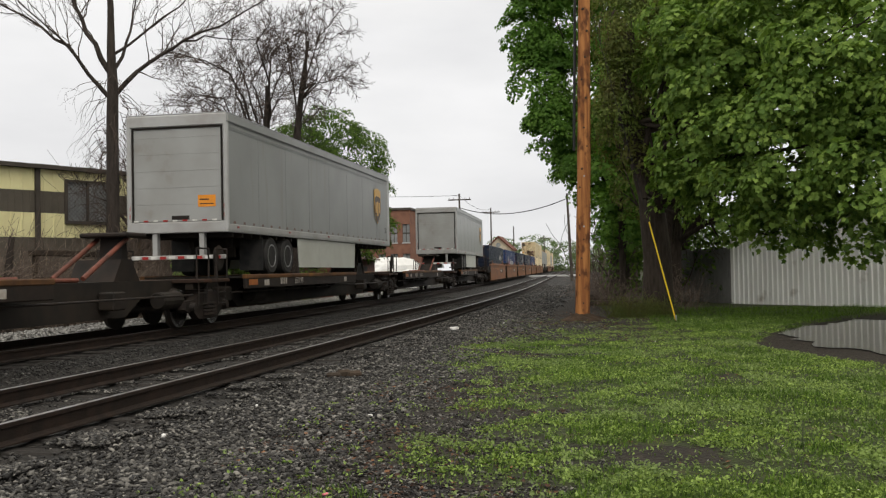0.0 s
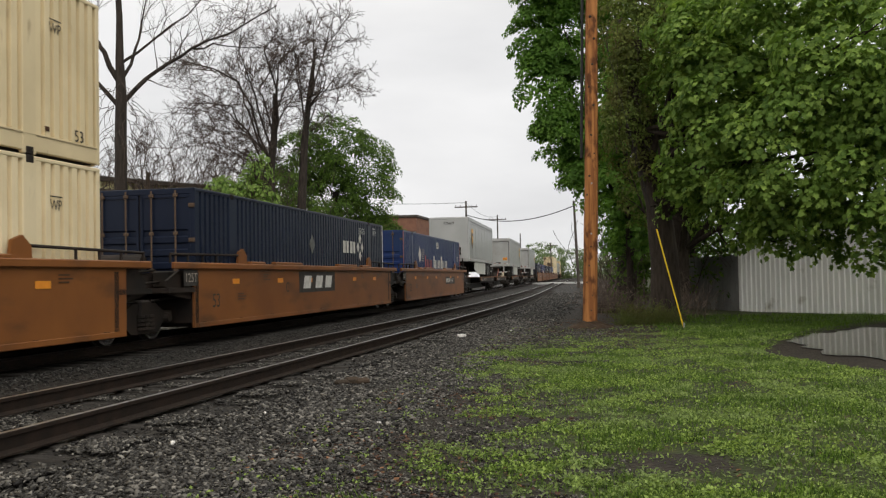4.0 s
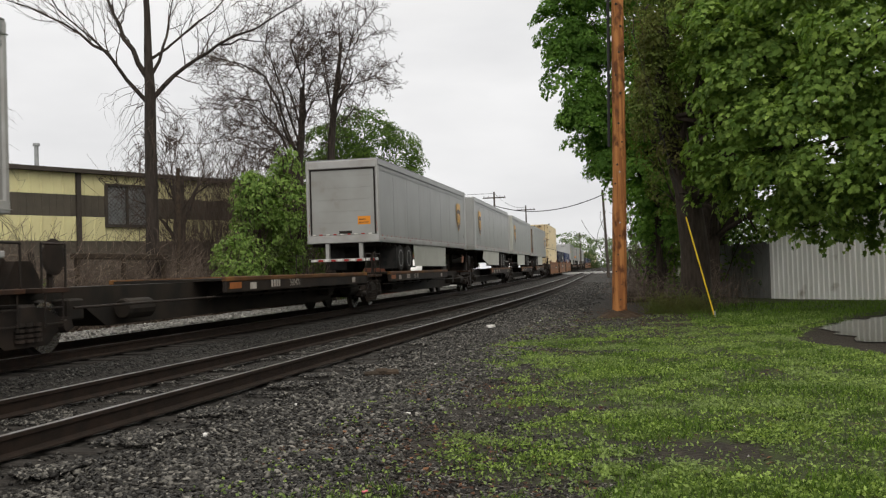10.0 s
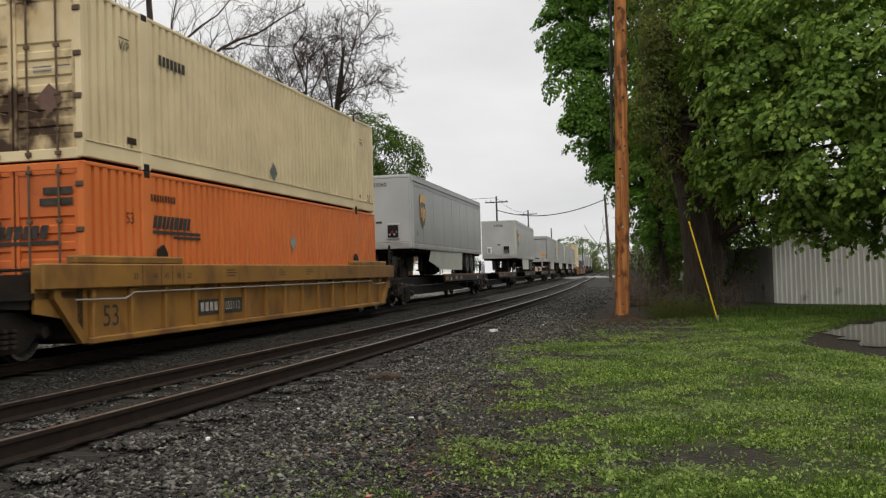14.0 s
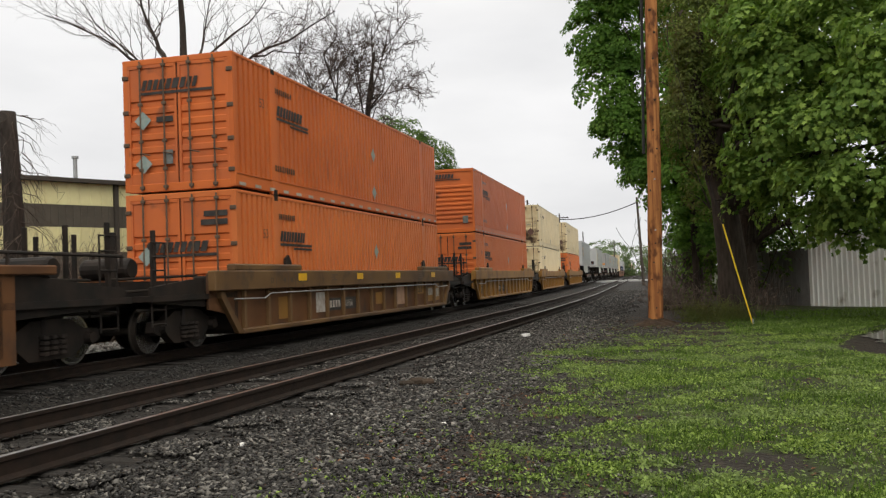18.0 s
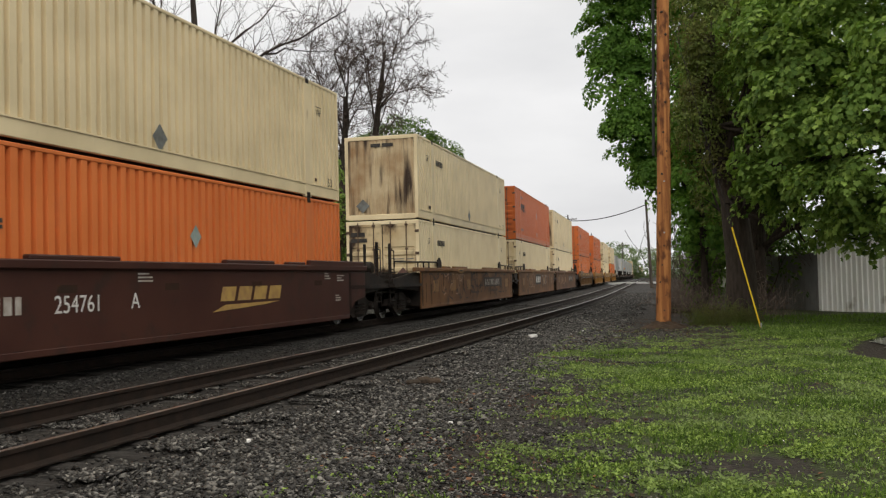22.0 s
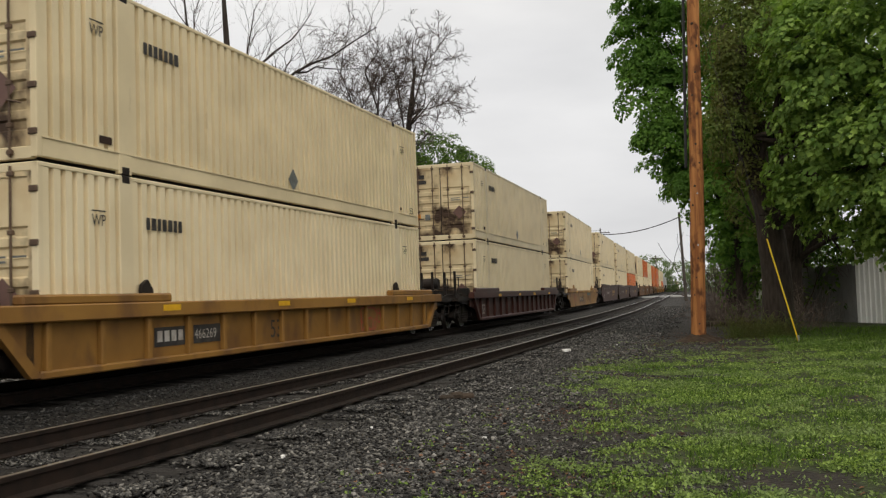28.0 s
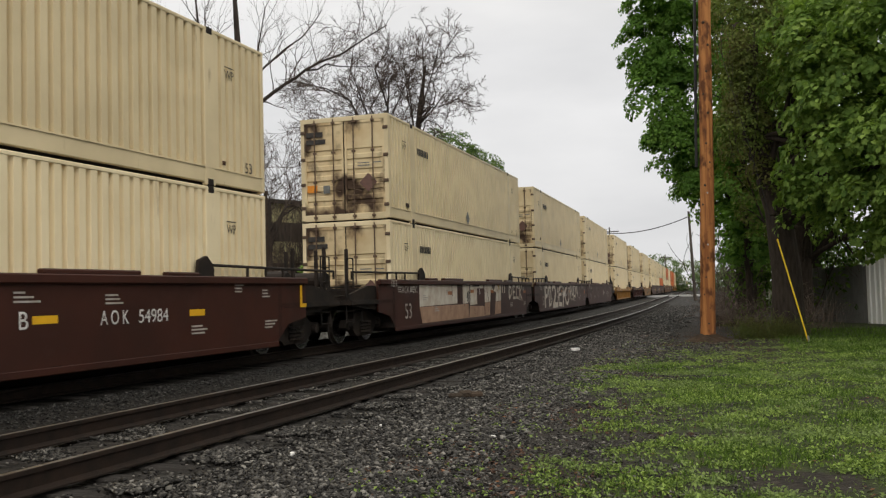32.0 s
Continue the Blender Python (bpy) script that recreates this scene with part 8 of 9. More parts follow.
def well_car(rear, ahead, mat, label, top=1.57, ribbed=False, trucks=(), guide=True, ends=(True, True)):
    """One unit of a container well car, its body slung between the trucks."""
    c = thing("well_car", label, "well car", group="well cars of the train")
    e0, e1 = rear - 0.35, ahead - 0.35
    m = M[mat]
    # the painted sides stop short of the trucks; dark ends carry the couplers
    c0, c1 = (min(e0, 8.45), min(e1, 8.65)) if mat in ("tan", "brown", "tan_brown") else (min(e0, 9.45), min(e1, 9.45))
    square = mat in ("tan", "brown", "tan_brown")
    web = 1.36 if ribbed else 1.45
    chord = top - (0.4 if ribbed and top > 1.3 else 0.24 if ribbed else 0.14)
    for s in (1, -1):
        bm = bmesh.new()
        prism(bm, [(-c0, 0.72), (-c0, top - 0.03), (c1, top - 0.03), (c1, 0.72), (c1, 0.2), (-c0, 0.2)] if square else [(-c0, 0.74), (-c0, top - 0.05), (c1, top - 0.05), (c1, 0.74), (8.65, 0.62), (8.1, 0.2), (-8.1, 0.2), (-8.65, 0.62)], "x", s * (web - 0.05), s * web)
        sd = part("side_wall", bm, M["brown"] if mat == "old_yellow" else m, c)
        bm = bmesh.new()
        rbox(bm, s * (web - 0.02), s * 1.52, -min(e0, 9.5) + 0.05, min(e1, 9.5) - 0.05, chord, top, 0.02)
        part("top_chord", bm, m, sd)
        bm = bmesh.new()
        rbox(bm, s * (web - 0.02), s * (1.48 if ribbed else 1.458), -8.25, 8.25, 0.19, 0.3, 0.02)
        part("bottom_chord", bm, m, sd)
        if ribbed:
            for k in range(15):
                y = -8.05 + 1.15 * k
                r = part("rib", shared(("rib", mat, round(chord, 2)), lambda bm: rbox(bm, 0.0, 0.1, -0.055, 0.055, 0.29, chord, 0.015), m), None, sd)
                r.location = (web - 0.01, y, 0) if s > 0 else (-web - 0.09, y, 0)
            for y in (-8.75, 8.75):
                bm = bmesh.new()
                q = 1 if y > 0 else -1
                prism(bm, [(q * 8.2, 0.22), (q * 8.42, 0.22), (q * 9.12, 0.95), (q * 9.12, chord), (q * 8.95, chord), (q * 8.95, 1.0)], "x", s * web, s * (web + 0.1))
                part("end_brace", bm, m, sd)
        for y in (-6.9, 6.9):
            bm = bmesh.new()
            if ribbed or top < 1.5:
                rbox(bm, s * 1.3, s * 1.5, y - 1.7, y + 1.7, top - 0.01, top + 0.14, 0.03)
            else:
                rbox(bm, s * 1.36, s * 1.5, *sorted((y * 0.72 - 0.45, y * 0.72 + 0.45)), top - 0.01, top + 0.06, 0.02)
            part("container_guide", bm, m, sd)
            if not ribbed and top > 1.5:
                bm = bmesh.new()
                rbox(bm, s * 1.36, s * 1.5, *sorted((y * 0.4 - 1.05, y * 0.4 + 1.05)), top - 0.01, top + 0.07, 0.02)
                part("container_guide", bm, m, sd)
            if mat == "maroon":
                bm = bmesh.new()
                rbox(bm, s * 1.4, s * 1.515, *sorted((y * 0.82, min(9.2, c1) * (1 if y > 0 else -1))), top - 0.12, top + 0.11, 0.02)
                part("raised_chord", bm, m, sd)
                continue
            yy = y - 1.15 * (1 if y > 0 else -1)
            bm = bmesh.new()
            g = 0.55 if ribbed else 0.85
            prism(bm, [(yy - 0.32 * g, top - 0.05), (yy + 0.32 * g, top - 0.05), (yy + 0.3 * g, top + 0.2), (yy + 0.05 * g, top + 0.36), (yy - 0.24 * g, top + 0.28)], "x", s * 1.34, s * 1.4)
            part("guide_plate", bm, M["dark"] if mat in ("maroon", "redbrown", "brown", "tan_brown") or ribbed else m, sd)
    for k in range(9):
        cross = part("crossmember", shared(("crossmember", web), lambda bm: box(bm, -web, web, -0.1, 0.1, 0.2, 0.31), M["black"]), None, c)
        cross.location = (0, -8 + 2 * k, 0)
    for q, e, has in ((-1, e0, ends[0]), (1, e1, ends[1])):
        bm = bmesh.new()
        box(bm, -web, web, q * 8.35, q * (e - 0.02), 0.95, 1.05)
        box(bm, -web, web, q * 8.25, q * 8.4, 0.3, top - 0.2)
        rest = (c0 if q < 0 else c1)
        if e - rest > 0.2:
            for x in (-1, 1):
                prism(bm, [(q * rest, 0.8), (q * rest, top - 0.16), (q * (rest + 0.5), top - 0.16), (q * (e - 0.1), 1.2), (q * (e - 0.1), 0.92)], "x", x * (web - 0.14), x * (web - 0.08))
        box(bm, -0.7, 0.7, q * 8.4, q * (e - 0.02), 1.05, 1.32)
        pf = part("end_platform", bm, M["dark"], c)
        bm = bmesh.new()
        box(bm, -0.35, 0.35, q * 8.4, q * (e + 0.3), 0.72, 0.95)
        part("coupler", bm, M["black"], pf)
        bm = bmesh.new()
        lathe(bm, [(-0.5, 0.02), (-0.5, 0.17), (-0.45, 0.2), (0.45, 0.2), (0.5, 0.17), (0.5, 0.02)], (0, q * (e - 0.75), 1.56), 16)
        part("air_tank", bm, M["dark"], pf)
        bm = bmesh.new()
        for x, z in ((0.55, 1.42), (0.9, 1.2), (1.1, 0.86)):
            tube(bm, (x, q * 8.45, z), (x, q * (e + 0.1), z - 0.06), 0.025, 0.025, 6)
        rbox(bm, 0.75, 1.15, *sorted((q * 8.6, q * 8.95)), 1.05, 1.4, 0.03)
        part("brake_gear", bm, M["black"], pf)
        for x in (() if ribbed or top < 1.5 or mat == "maroon" else (-1.38, 1.38)):
            bm = bmesh.new()
            tube(bm, (x, q * 6.0, top + 0.2), (x, q * (e - 0.2), top + 0.16), 0.028, 0.028, 6)
            for y in (7.2, 7.9, 8.6, e - 0.2):
                tube(bm, (x, q * y, top - 0.02), (x, q * y, top + 0.18), 0.028, 0.028, 6)
            part("handrail", bm, M["dark"], pf)
        if has:
            for x in (-1.2, -0.4, 0.4, 1.2):
                bm = bmesh.new()
                rbox(bm, x - 0.04, x + 0.04, q * (e - 0.35), q * (e - 0.28), 1.0, top + 0.72, 0.01)
                part("stanchion", bm, M["dark"], pf)
            bm = bmesh.new()
            for z in (0.55, 0.8, 1.15, 1.5, top + 0.25, top + 0.5):
                tube(bm, (1.25, q * (e - 0.6), z), (1.25, q * (e - 0.15), z), 0.016, 0.016, 5)
            for y in (e - 0.6, e - 0.15):
                tube(bm, (1.25, q * y, 0.5), (1.25, q * y, top + 0.5), 0.018, 0.018, 5)
            part("ladder", bm, M["dark"], pf)
    for y in trucks:
        add_truck(c, y)
    return c


def scrawl(car, rng, mat, y0, y1, z0, z1, strokes, width, x=1.5):
    """Looping sprayed strokes on the side of a car."""
    bm = bmesh.new()
    for k in range(strokes):
        p, q = rng.uniform(y0, y1), rng.uniform(z0, z1)
        a, turn, pts = rng.uniform(0, 6.28), rng.normal() * 0.5, []
        for _ in range(14):
            pts.append((p, q))
            turn = 0.7 * turn + rng.normal() * 0.35
            a += turn
            p, q = min(max(p + 0.1 * math.cos(a), y0), y1), min(max(q + 0.1 * math.sin(a), z0), z1)
        ribbon(bm, pts, width, x + 0.0004 * k)
    tagged(part("graffiti", bm, M[mat], car, "sprayed graffiti strokes"), kind="stuff")


def stencils(car, rng, mat, spots, x=1.525, size=0.09):
    """Small print: short rows of bars at (y, z)."""
    for y, z in spots:
        bars([(x, y, y + rng.uniform(0.2, 0.5), z - 0.06 * k, z - 0.06 * k + 0.028) for k in range(3)], "side", M[mat], car, "small_print")


# trailing end of each load along the train, and what it is
UNITS = [
    (57.33, "trailer+"), (39.2, "empty+"), (21.03, "trailer+"), (3.1, "empty+"), (-14.78, "trailer-"), (-36.08, "blue"), (-55.97, "navy"), (-75.84, "tan_double"), (-97.64, "dirty_trailer+"),
    (-117.36, "trailer-"), (-136.7, "trailer-"), (-156.07, "trailer+"), (-173.7, "empty-"), (-191.23, "trailer-"), (-208.9, "empty-"), (-226.56, "trailer-"), (-247.93, "yellow_a"), (-271.55, "yellow_b"),
    (-295.33, "yellow_c"), (-318.54, "old_yellow"), (-342.06, "brown_a"), (-361.29, "brown_b"), (-380.7, "brown_c"), (-404.26, "maroon_a"), (-423.55, "maroon_b"), (-442.9, "maroon_c"), (-465.84, "low_yellow_a"),
    (-489.39, "low_dark"), (-512.41, "low_yellow_b"), (-535.29, "red_a"), (-554.4, "red_b"), (-574.14, "red_c"), (-597.25, "red_d"),
]
AHEAD = [(79.0 + 19.6 * k, ("far_navy", "far_blue", "far_navy", "far_navy", "far_blue", "far_double", "far_double", "far_trailer", "far_trailer", "far_double", "far_double", "far_trailer", "far_double")[k]) for k in range(13)]
CREAM = "cream ribbed steel container with rust-stained doors"
CREAM_LOW = "pale cream ribbed steel container sitting in the well"
ORANGE = "orange ribbed steel container with black lettering bars"
BOXES = {}


def load(ob, u, z):
    MOVING.append((ob, u + HALF, z))
    return ob


def stack_box(u, z, kind, back="doors", upper=True):
    """The first of its kind is built, the rest are copies."""
    key = (kind, back, upper)
    label = {"cream": (CREAM if back == "doors" else "cream ribbed steel container with a scorched brown front wall") if upper else CREAM_LOW, "orange": ORANGE if back == "doors" else "orange steel container with a ribbed front wall",
             "blue": "blue steel container with white and red lettering bars", "navy": "navy blue ribbed container with white emblem bars"}[kind]
    if key not in BOXES:
        BOXES[key] = container(kind, back, upper, label)
        ob = BOXES[key]
    else:
        ob = copy_thing(BOXES[key], pose(0, 0, 0))
    return load(ob, u, z)


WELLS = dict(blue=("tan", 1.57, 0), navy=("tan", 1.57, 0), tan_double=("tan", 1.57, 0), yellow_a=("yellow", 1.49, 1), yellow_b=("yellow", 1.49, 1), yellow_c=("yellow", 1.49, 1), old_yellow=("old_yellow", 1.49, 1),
             brown_a=("brown", 1.57, 0), brown_b=("tan_brown", 1.57, 0), brown_c=("tan_brown", 1.57, 0), maroon_a=("maroon", 1.57, 0), maroon_b=("maroon", 1.57, 0), maroon_c=("maroon", 1.57, 0),
             low_yellow_a=("yellow", 1.2, 0), low_dark=("maroon", 1.25, 1), low_yellow_b=("yellow", 1.2, 1), red_a=("redbrown", 1.57, 0), red_b=("redbrown", 1.57, 0), red_c=("redbrown", 1.57, 0), red_d=("redbrown", 1.57, 0),
             far_navy=("tan", 1.57, 0), far_blue=("tan", 1.57, 0), far_double=("tan", 1.57, 0))
WELL_LABEL = dict(tan="orange-tan smooth-sided well car", yellow="yellow well car streaked with rust", old_yellow="faded brown-yellow ribbed well car", brown="weathered brown well car with graffiti", tan_brown="rust-tan well car with faded graffiti", maroon="dark brown well car with white markings", redbrown="dark red-brown well car with white markings")
STACKS = dict(tan_double=("cream", "cream", "doors"), yellow_a=("orange", "cream", "doors"), yellow_b=("cream", "cream", "doors"), yellow_c=("orange", "orange", "ribs"), old_yellow=("orange", "orange", "doors"), brown_a=("cream", "cream", "front"),
              brown_b=("cream", "orange", "doors"), brown_c=("cream", "cream", "front"), maroon_a=("orange", "cream", "doors"), far_double=("cream", "cream", "doors"))


def markings(car, kind, rng):
    W, x = "white", 1.525
    if kind in ("blue", "navy", "tan_double", "far_navy", "far_blue", "far_double"):
        bars([(1.46, y, y + 0.4, 1.1, 1.22) for y in (-6.5, -3.6, -1.2, 3.4, 6.0)], "side", M["orange_mark"], car, "reflector")
        if kind == "navy":
            bars([(1.456, -1.93, 1.38, 0.81, 1.4)], "side", M["ink"], car, "nameplate")
            for y in (-1.6, -0.55, 0.35):
                patch(car, W, [(y, 0.92), (y + 0.62, 0.92), (y + 0.75, 1.28), (y + 0.13, 1.28)], 1.462, "white plate block")
            write("C", 0.26, "side", (1.46, -3.0, 0.85), M["ink"], car)
        else:
            bars([(1.456, 1.9, 5.0, 0.8, 1.18)], "side", M["ink"], car, "nameplate")
            bars([(1.462, 2.1 + 0.33 * k, 2.33 + 0.33 * k, 0.88, 1.1) for k in range(4)], "side", M[W], car, "plate_bars")
            write("726807" if kind == "blue" else "728537", 0.22, "side", (1.462, 3.5, 0.88), M[W], car)
            write("B" if kind == "blue" else "A", 0.22, "side", (1.46, 1.3, 0.88), M["ink"], car)
        write("53", 0.3, "side", (1.46, -7.6, 0.6), M["ink"], car)
        bars([(1.456, -8.95, -8.3, 1.08, 1.42)], "side", M["ink"], car, "nameplate")
        write("125T", 0.19, "side", (1.462, -8.9, 1.16), M["soft_white"], car)
        stencils(car, rng, "shield_brown", [(-6.2, 0.85), (-4.6, 1.3), (-0.4, 1.3), (4.4, 1.32), (6.6, 1.3)], 1.458)
    elif kind.startswith(("yellow", "low", "old")):
        base = 1.42
        ytop = 0.42 if kind.startswith("low") else 0.74 if kind == "old_yellow" else 0.45
        write("53", 0.36, "side", (1.367, {"old_yellow": 5.0, "low_yellow_b": -1.6}.get(kind, -7.72), ytop), M["ink"] if kind != "low_dark" else M["soft_white"], car)
        if kind in ("yellow_c", "low_yellow_a", "low_yellow_b", "yellow_a", "old_yellow"):
            px = 1.456 if kind == "low_yellow_a" else 1.367
            y = {"low_yellow_b": -5.56, "yellow_a": -4.4}.get(kind, -3.3)
            for k, q in ((0, y), (1, y + 1.15)):
                bars([(px, q + 0.02, q + 0.92, 0.46, 0.78)], "side", M["ink"], car, "nameplate")
            bars([(px + 0.006, y + 0.1 + 0.2 * k, y + 0.24 + 0.2 * k, 0.54, 0.72) for k in range(4)], "side", M["soft_white"], car, "plate_bars")
            write({"low_yellow_a": "475880", "low_yellow_b": "466269"}.get(kind, "55956" if kind == "old_yellow" else "655112"), 0.17, "side", (px + 0.006, y + 1.19, 0.54), M["soft_white"], car)
        if kind == "old_yellow":
            bars([(1.366, 4.9, 5.75, 0.7, 1.1)], "side", M["yellow"], car, "faded_panel")
            for y, z, w, h, m in ((2.6, 0.42, 0.9, 0.6, "spray_tan"), (6.2, 0.4, 0.7, 0.5, "yellow"), (6.25, 0.62, 0.6, 0.24, "soft_white"), (7.25, 0.42, 0.55, 0.62, "yellow"), (7.3, 0.55, 0.42, 0.3, "soft_white"), (-6.3, 0.4, 0.7, 0.5, "yellow"), (-4.1, 0.45, 0.6, 0.5, "soft_white"), (0.5, 0.5, 0.6, 0.35, "yellow")):
                bars([(1.3665 + 0.001 * (m == "soft_white"), y, y + w, z, z + h)], "side", M[m], car, "faded_panel")
        if kind == "low_yellow_a":
            brush(car, "spray_blue", [([(1.5, 0.84), (1.8, 0.98), (2.2, 0.86), (2.6, 0.99), (3.0, 0.88), (3.5, 0.96)], 0.13), ([(3.7, 0.8), (3.9, 0.98), (4.1, 0.8)], 0.05)], 1.456)
            brush(car, "spray_red", [([(0.9, 0.9), (1.25, 0.96), (1.2, 0.6)], 0.1), ([(4.5, 0.7), (4.7, 0.96), (4.9, 0.75), (5.2, 0.95)], 0.05), ([(-6.5, 0.5), (-6.1, 0.95), (-5.6, 0.5), (-5.2, 0.9)], 0.1)], 1.456)
            brush(car, "rust_run", [([(1.3, 0.82), (1.1, 0.5)], 0.12), ([(1.75, 0.8), (1.7, 0.48)], 0.1), ([(2.2, 0.8), (2.7, 0.48)], 0.1), ([(2.7, 0.8), (2.2, 0.5)], 0.09), ([(5.9, 0.85), (6.1, 0.5), (6.3, 0.85)], 0.06), ([(-0.8, 0.85), (-1.2, 0.45), (-1.6, 0.85)], 0.09)], 1.459, "dark sprayed stroke")
        if kind == "low_yellow_b":
            scrawl(car, rng, "spray_red", 3.2, 5.5, 0.35, 0.9, 8, 0.06, 1.367)
        if kind == "yellow_b":
            scrawl(car, rng, "soft_white", -5.6, -4.7, 0.35, 0.95, 7, 0.05, 1.367)
        if kind in ("yellow_a", "yellow_b", "yellow_c", "old_yellow"):
            for text, y in (("53", -7.0), ("48", -6.35), ("45", -5.95), ("40", -5.5), ("20", -5.1)):
                write(text, 0.11, "side", (1.524, y, 1.22), M["ink"], car)
            for y in (-6.72, -6.08, -5.68, -5.25):
                bars([(1.524, y, y + 0.025, 1.1, 1.47)], "side", M["shield_brown"], car, "joint_line")
            bm = bmesh.new()
            for p, q in (((-8.6, 0.92), (-7.2, 0.9)), ((-7.2, 0.9), (-6.9, 1.0)), ((-6.9, 1.0), (6.9, 1.0)), ((6.9, 1.0), (7.2, 0.9)), ((7.2, 0.9), (8.6, 0.92))):
                tube(bm, (1.475, *p), (1.475, *q), 0.015, 0.015, 6)
            part("brake_pipe", bm, M["trailer_frame"], car)
            stencils(car, rng, "shield_brown", [(-3.4, 1.36), (-0.6, 1.36), (1.2, 1.36), (4.6, 1.36)], 1.524)
        if not kind.startswith("yellow"):
            bars([(1.526, y, y + 0.5, 1.25 if not kind.startswith("low") else 1.05, 1.42 if not kind.startswith("low") else 1.15) for y in (-5.5, -1.5, 2.0, 6.2)], "side", M["yellow_mark"], car, "reflector")
    elif kind.startswith("brown"):
        for y in (-6.97, -4.4, -1.63 if kind != "brown_b" else 2.4, 6.7):
            bars([(1.456, y, y + 0.78, 0.73, 1.13)], "side", M["yellow"], car, "faded_panel")
        bars([(1.53, -3.42, -2.52, 1.4, 1.54)], "side", M["yellow"], car, "stencil_plate")
        bars([(1.534, -3.3, -2.7, 1.45, 1.5)], "side", M["ink"], car, "small_print")
        if kind == "brown_b":
            bars([(1.458, -1.49, 1.02, 0.71, 1.33)], "side", M["ink"], car, "nameplate")
            for y in (-1.3, -0.5, 0.25):
                patch(car, "white", [(y, 0.84), (y + 0.5, 0.84), (y + 0.6, 1.2), (y + 0.1, 1.2)], 1.464, "white plate block")
        else:
            bars([(1.458, 1.7, 5.8, 0.8, 1.2)], "side", M["ink"], car, "nameplate")
            word("side", 1.464, 1.95, 0.86, 0.27, 11, M["soft_white"], car, rng, "plate_bars", 0.5)
        for k in range(26):
            y = rng.uniform(-8, 8)
            z = rng.uniform(0.9, 1.4)
            brush(car, "rust_run", [([(y, z), (y + rng.normal() * 0.03, z - rng.uniform(0.2, 0.7))], rng.uniform(0.04, 0.14))], 1.4525, "dark run of rust and grime")
        scrawl(car, rng, "spray_black", -7.5, -1.5, 0.4, 1.35, 16 if kind != "brown_a" else 5, 0.05, 1.458)
        scrawl(car, rng, "spray_tan", -5.5, -2.0, 0.6, 1.35, 9, 0.035, 1.462)
        if kind == "brown_b":
            scrawl(car, rng, "soft_white", 1.6, 4.4, 0.7, 1.25, 8, 0.03, 1.462)
        scrawl(car, rng, "spray_black", 1.5, 7.5, 0.5, 1.35, 16, 0.05, 1.458)
        if kind == "brown_c":
            scrawl(car, rng, "spray_black", -1.0, 4.5, 0.6, 1.4, 26, 0.07, 1.466)
    elif kind.startswith("maroon"):
        yy = {"maroon_a": 1.2, "maroon_b": 1.35, "maroon_c": 1.4}[kind]
        for k in range(4):
            a = yy + 0.3 + 0.68 * k
            patch(car, "faded_gold", [(a, 0.83), (a + 0.56, 0.83), (a + 0.56 + 0.11, 1.11), (a + 0.11, 1.11)], 1.456, "slanted faded gold emblem block")
        bm = bmesh.new()
        bm.faces.new([bm.verts.new((1.456, p, q)) for p, q in ((yy, 0.63), (yy + 2.2, 0.72), (yy + 2.9, 0.78), (yy + 0.5, 0.76))])
        part("emblem_swoosh", bm, M["faded_gold"], car)
        yn = -4.65
        word("side", 1.456, yn, 0.8, 0.25, 4, M["soft_white"], car, rng, "owner_bars", 0.2)
        write("254761", 0.26, "side", (1.456, yn + 1.38, 0.79), M["white"], car)
        write({"maroon_a": "A", "maroon_b": "C", "maroon_c": "B"}[kind], 0.26, "side", (1.456, yn + 3.25, 0.8), M["white"], car)
        write("53", 0.3, "side", (1.456, -7.7, 0.55), M["white"], car)
        bars([(1.456, y, y + 0.45, 1.08, 1.2) for y in (-6.6, -3.2, -0.4, 2.8, 6.0)], "side", M["brown_deck"], car, "reflector")
        stencils(car, rng, "soft_white", [(-7.0, 1.3), (-1.2, 1.35), (6.6, 1.35), (7.4, 1.3), (7.3, 0.8)], 1.458)
        if kind == "maroon_b":
            for y in (-7.2, -5.9, -4.95, -4.0, -3.05, -2.1):
                write("VANE-", 0.13, "side", (1.5225, y + rng.uniform(-0.05, 0.05), 1.43), M["soft_white"], car, "graffiti", 1.35)
            write("VANE", 0.13, "side", (1.5225, 1.5, 1.42), M["soft_white"], car, "graffiti", 1.6)
        if kind == "maroon_c":
            scrawl(car, rng, "brown_mark", -5.5, 0.6, 0.6, 1.35, 12, 0.02, 1.46)
    else:
        yn = {"red_a": 4.0, "red_b": -3.0, "red_c": -2.5, "red_d": 2.89}[kind]
        if kind in ("red_a", "red_d"):
            write("A O K", 0.21, "side", (1.456, yn, 0.83), M["white"], car, "lettering", 0.8)
            write("55281" if kind == "red_a" else "54984", 0.21, "side", (1.456, yn + 0.88, 0.83), M["white"], car, stretch=1.05)
            write("A" if kind == "red_a" else "B", 0.24, "side", (1.456, yn - 1.62, 0.83), M["white"], car)
            bars([(1.456, yn - 1.36, yn - 0.88, 0.89, 1.0), (1.456, yn + 2.26, yn + 2.72, 0.89, 1.0)] if kind == "red_d" else [(1.456, y, y + 0.45, 1.08, 1.2) for y in (-2.4, 2.0, -6.6)], "side", M["yellow_mark"] if kind == "red_d" else M["brown_deck"], car, "reflector")
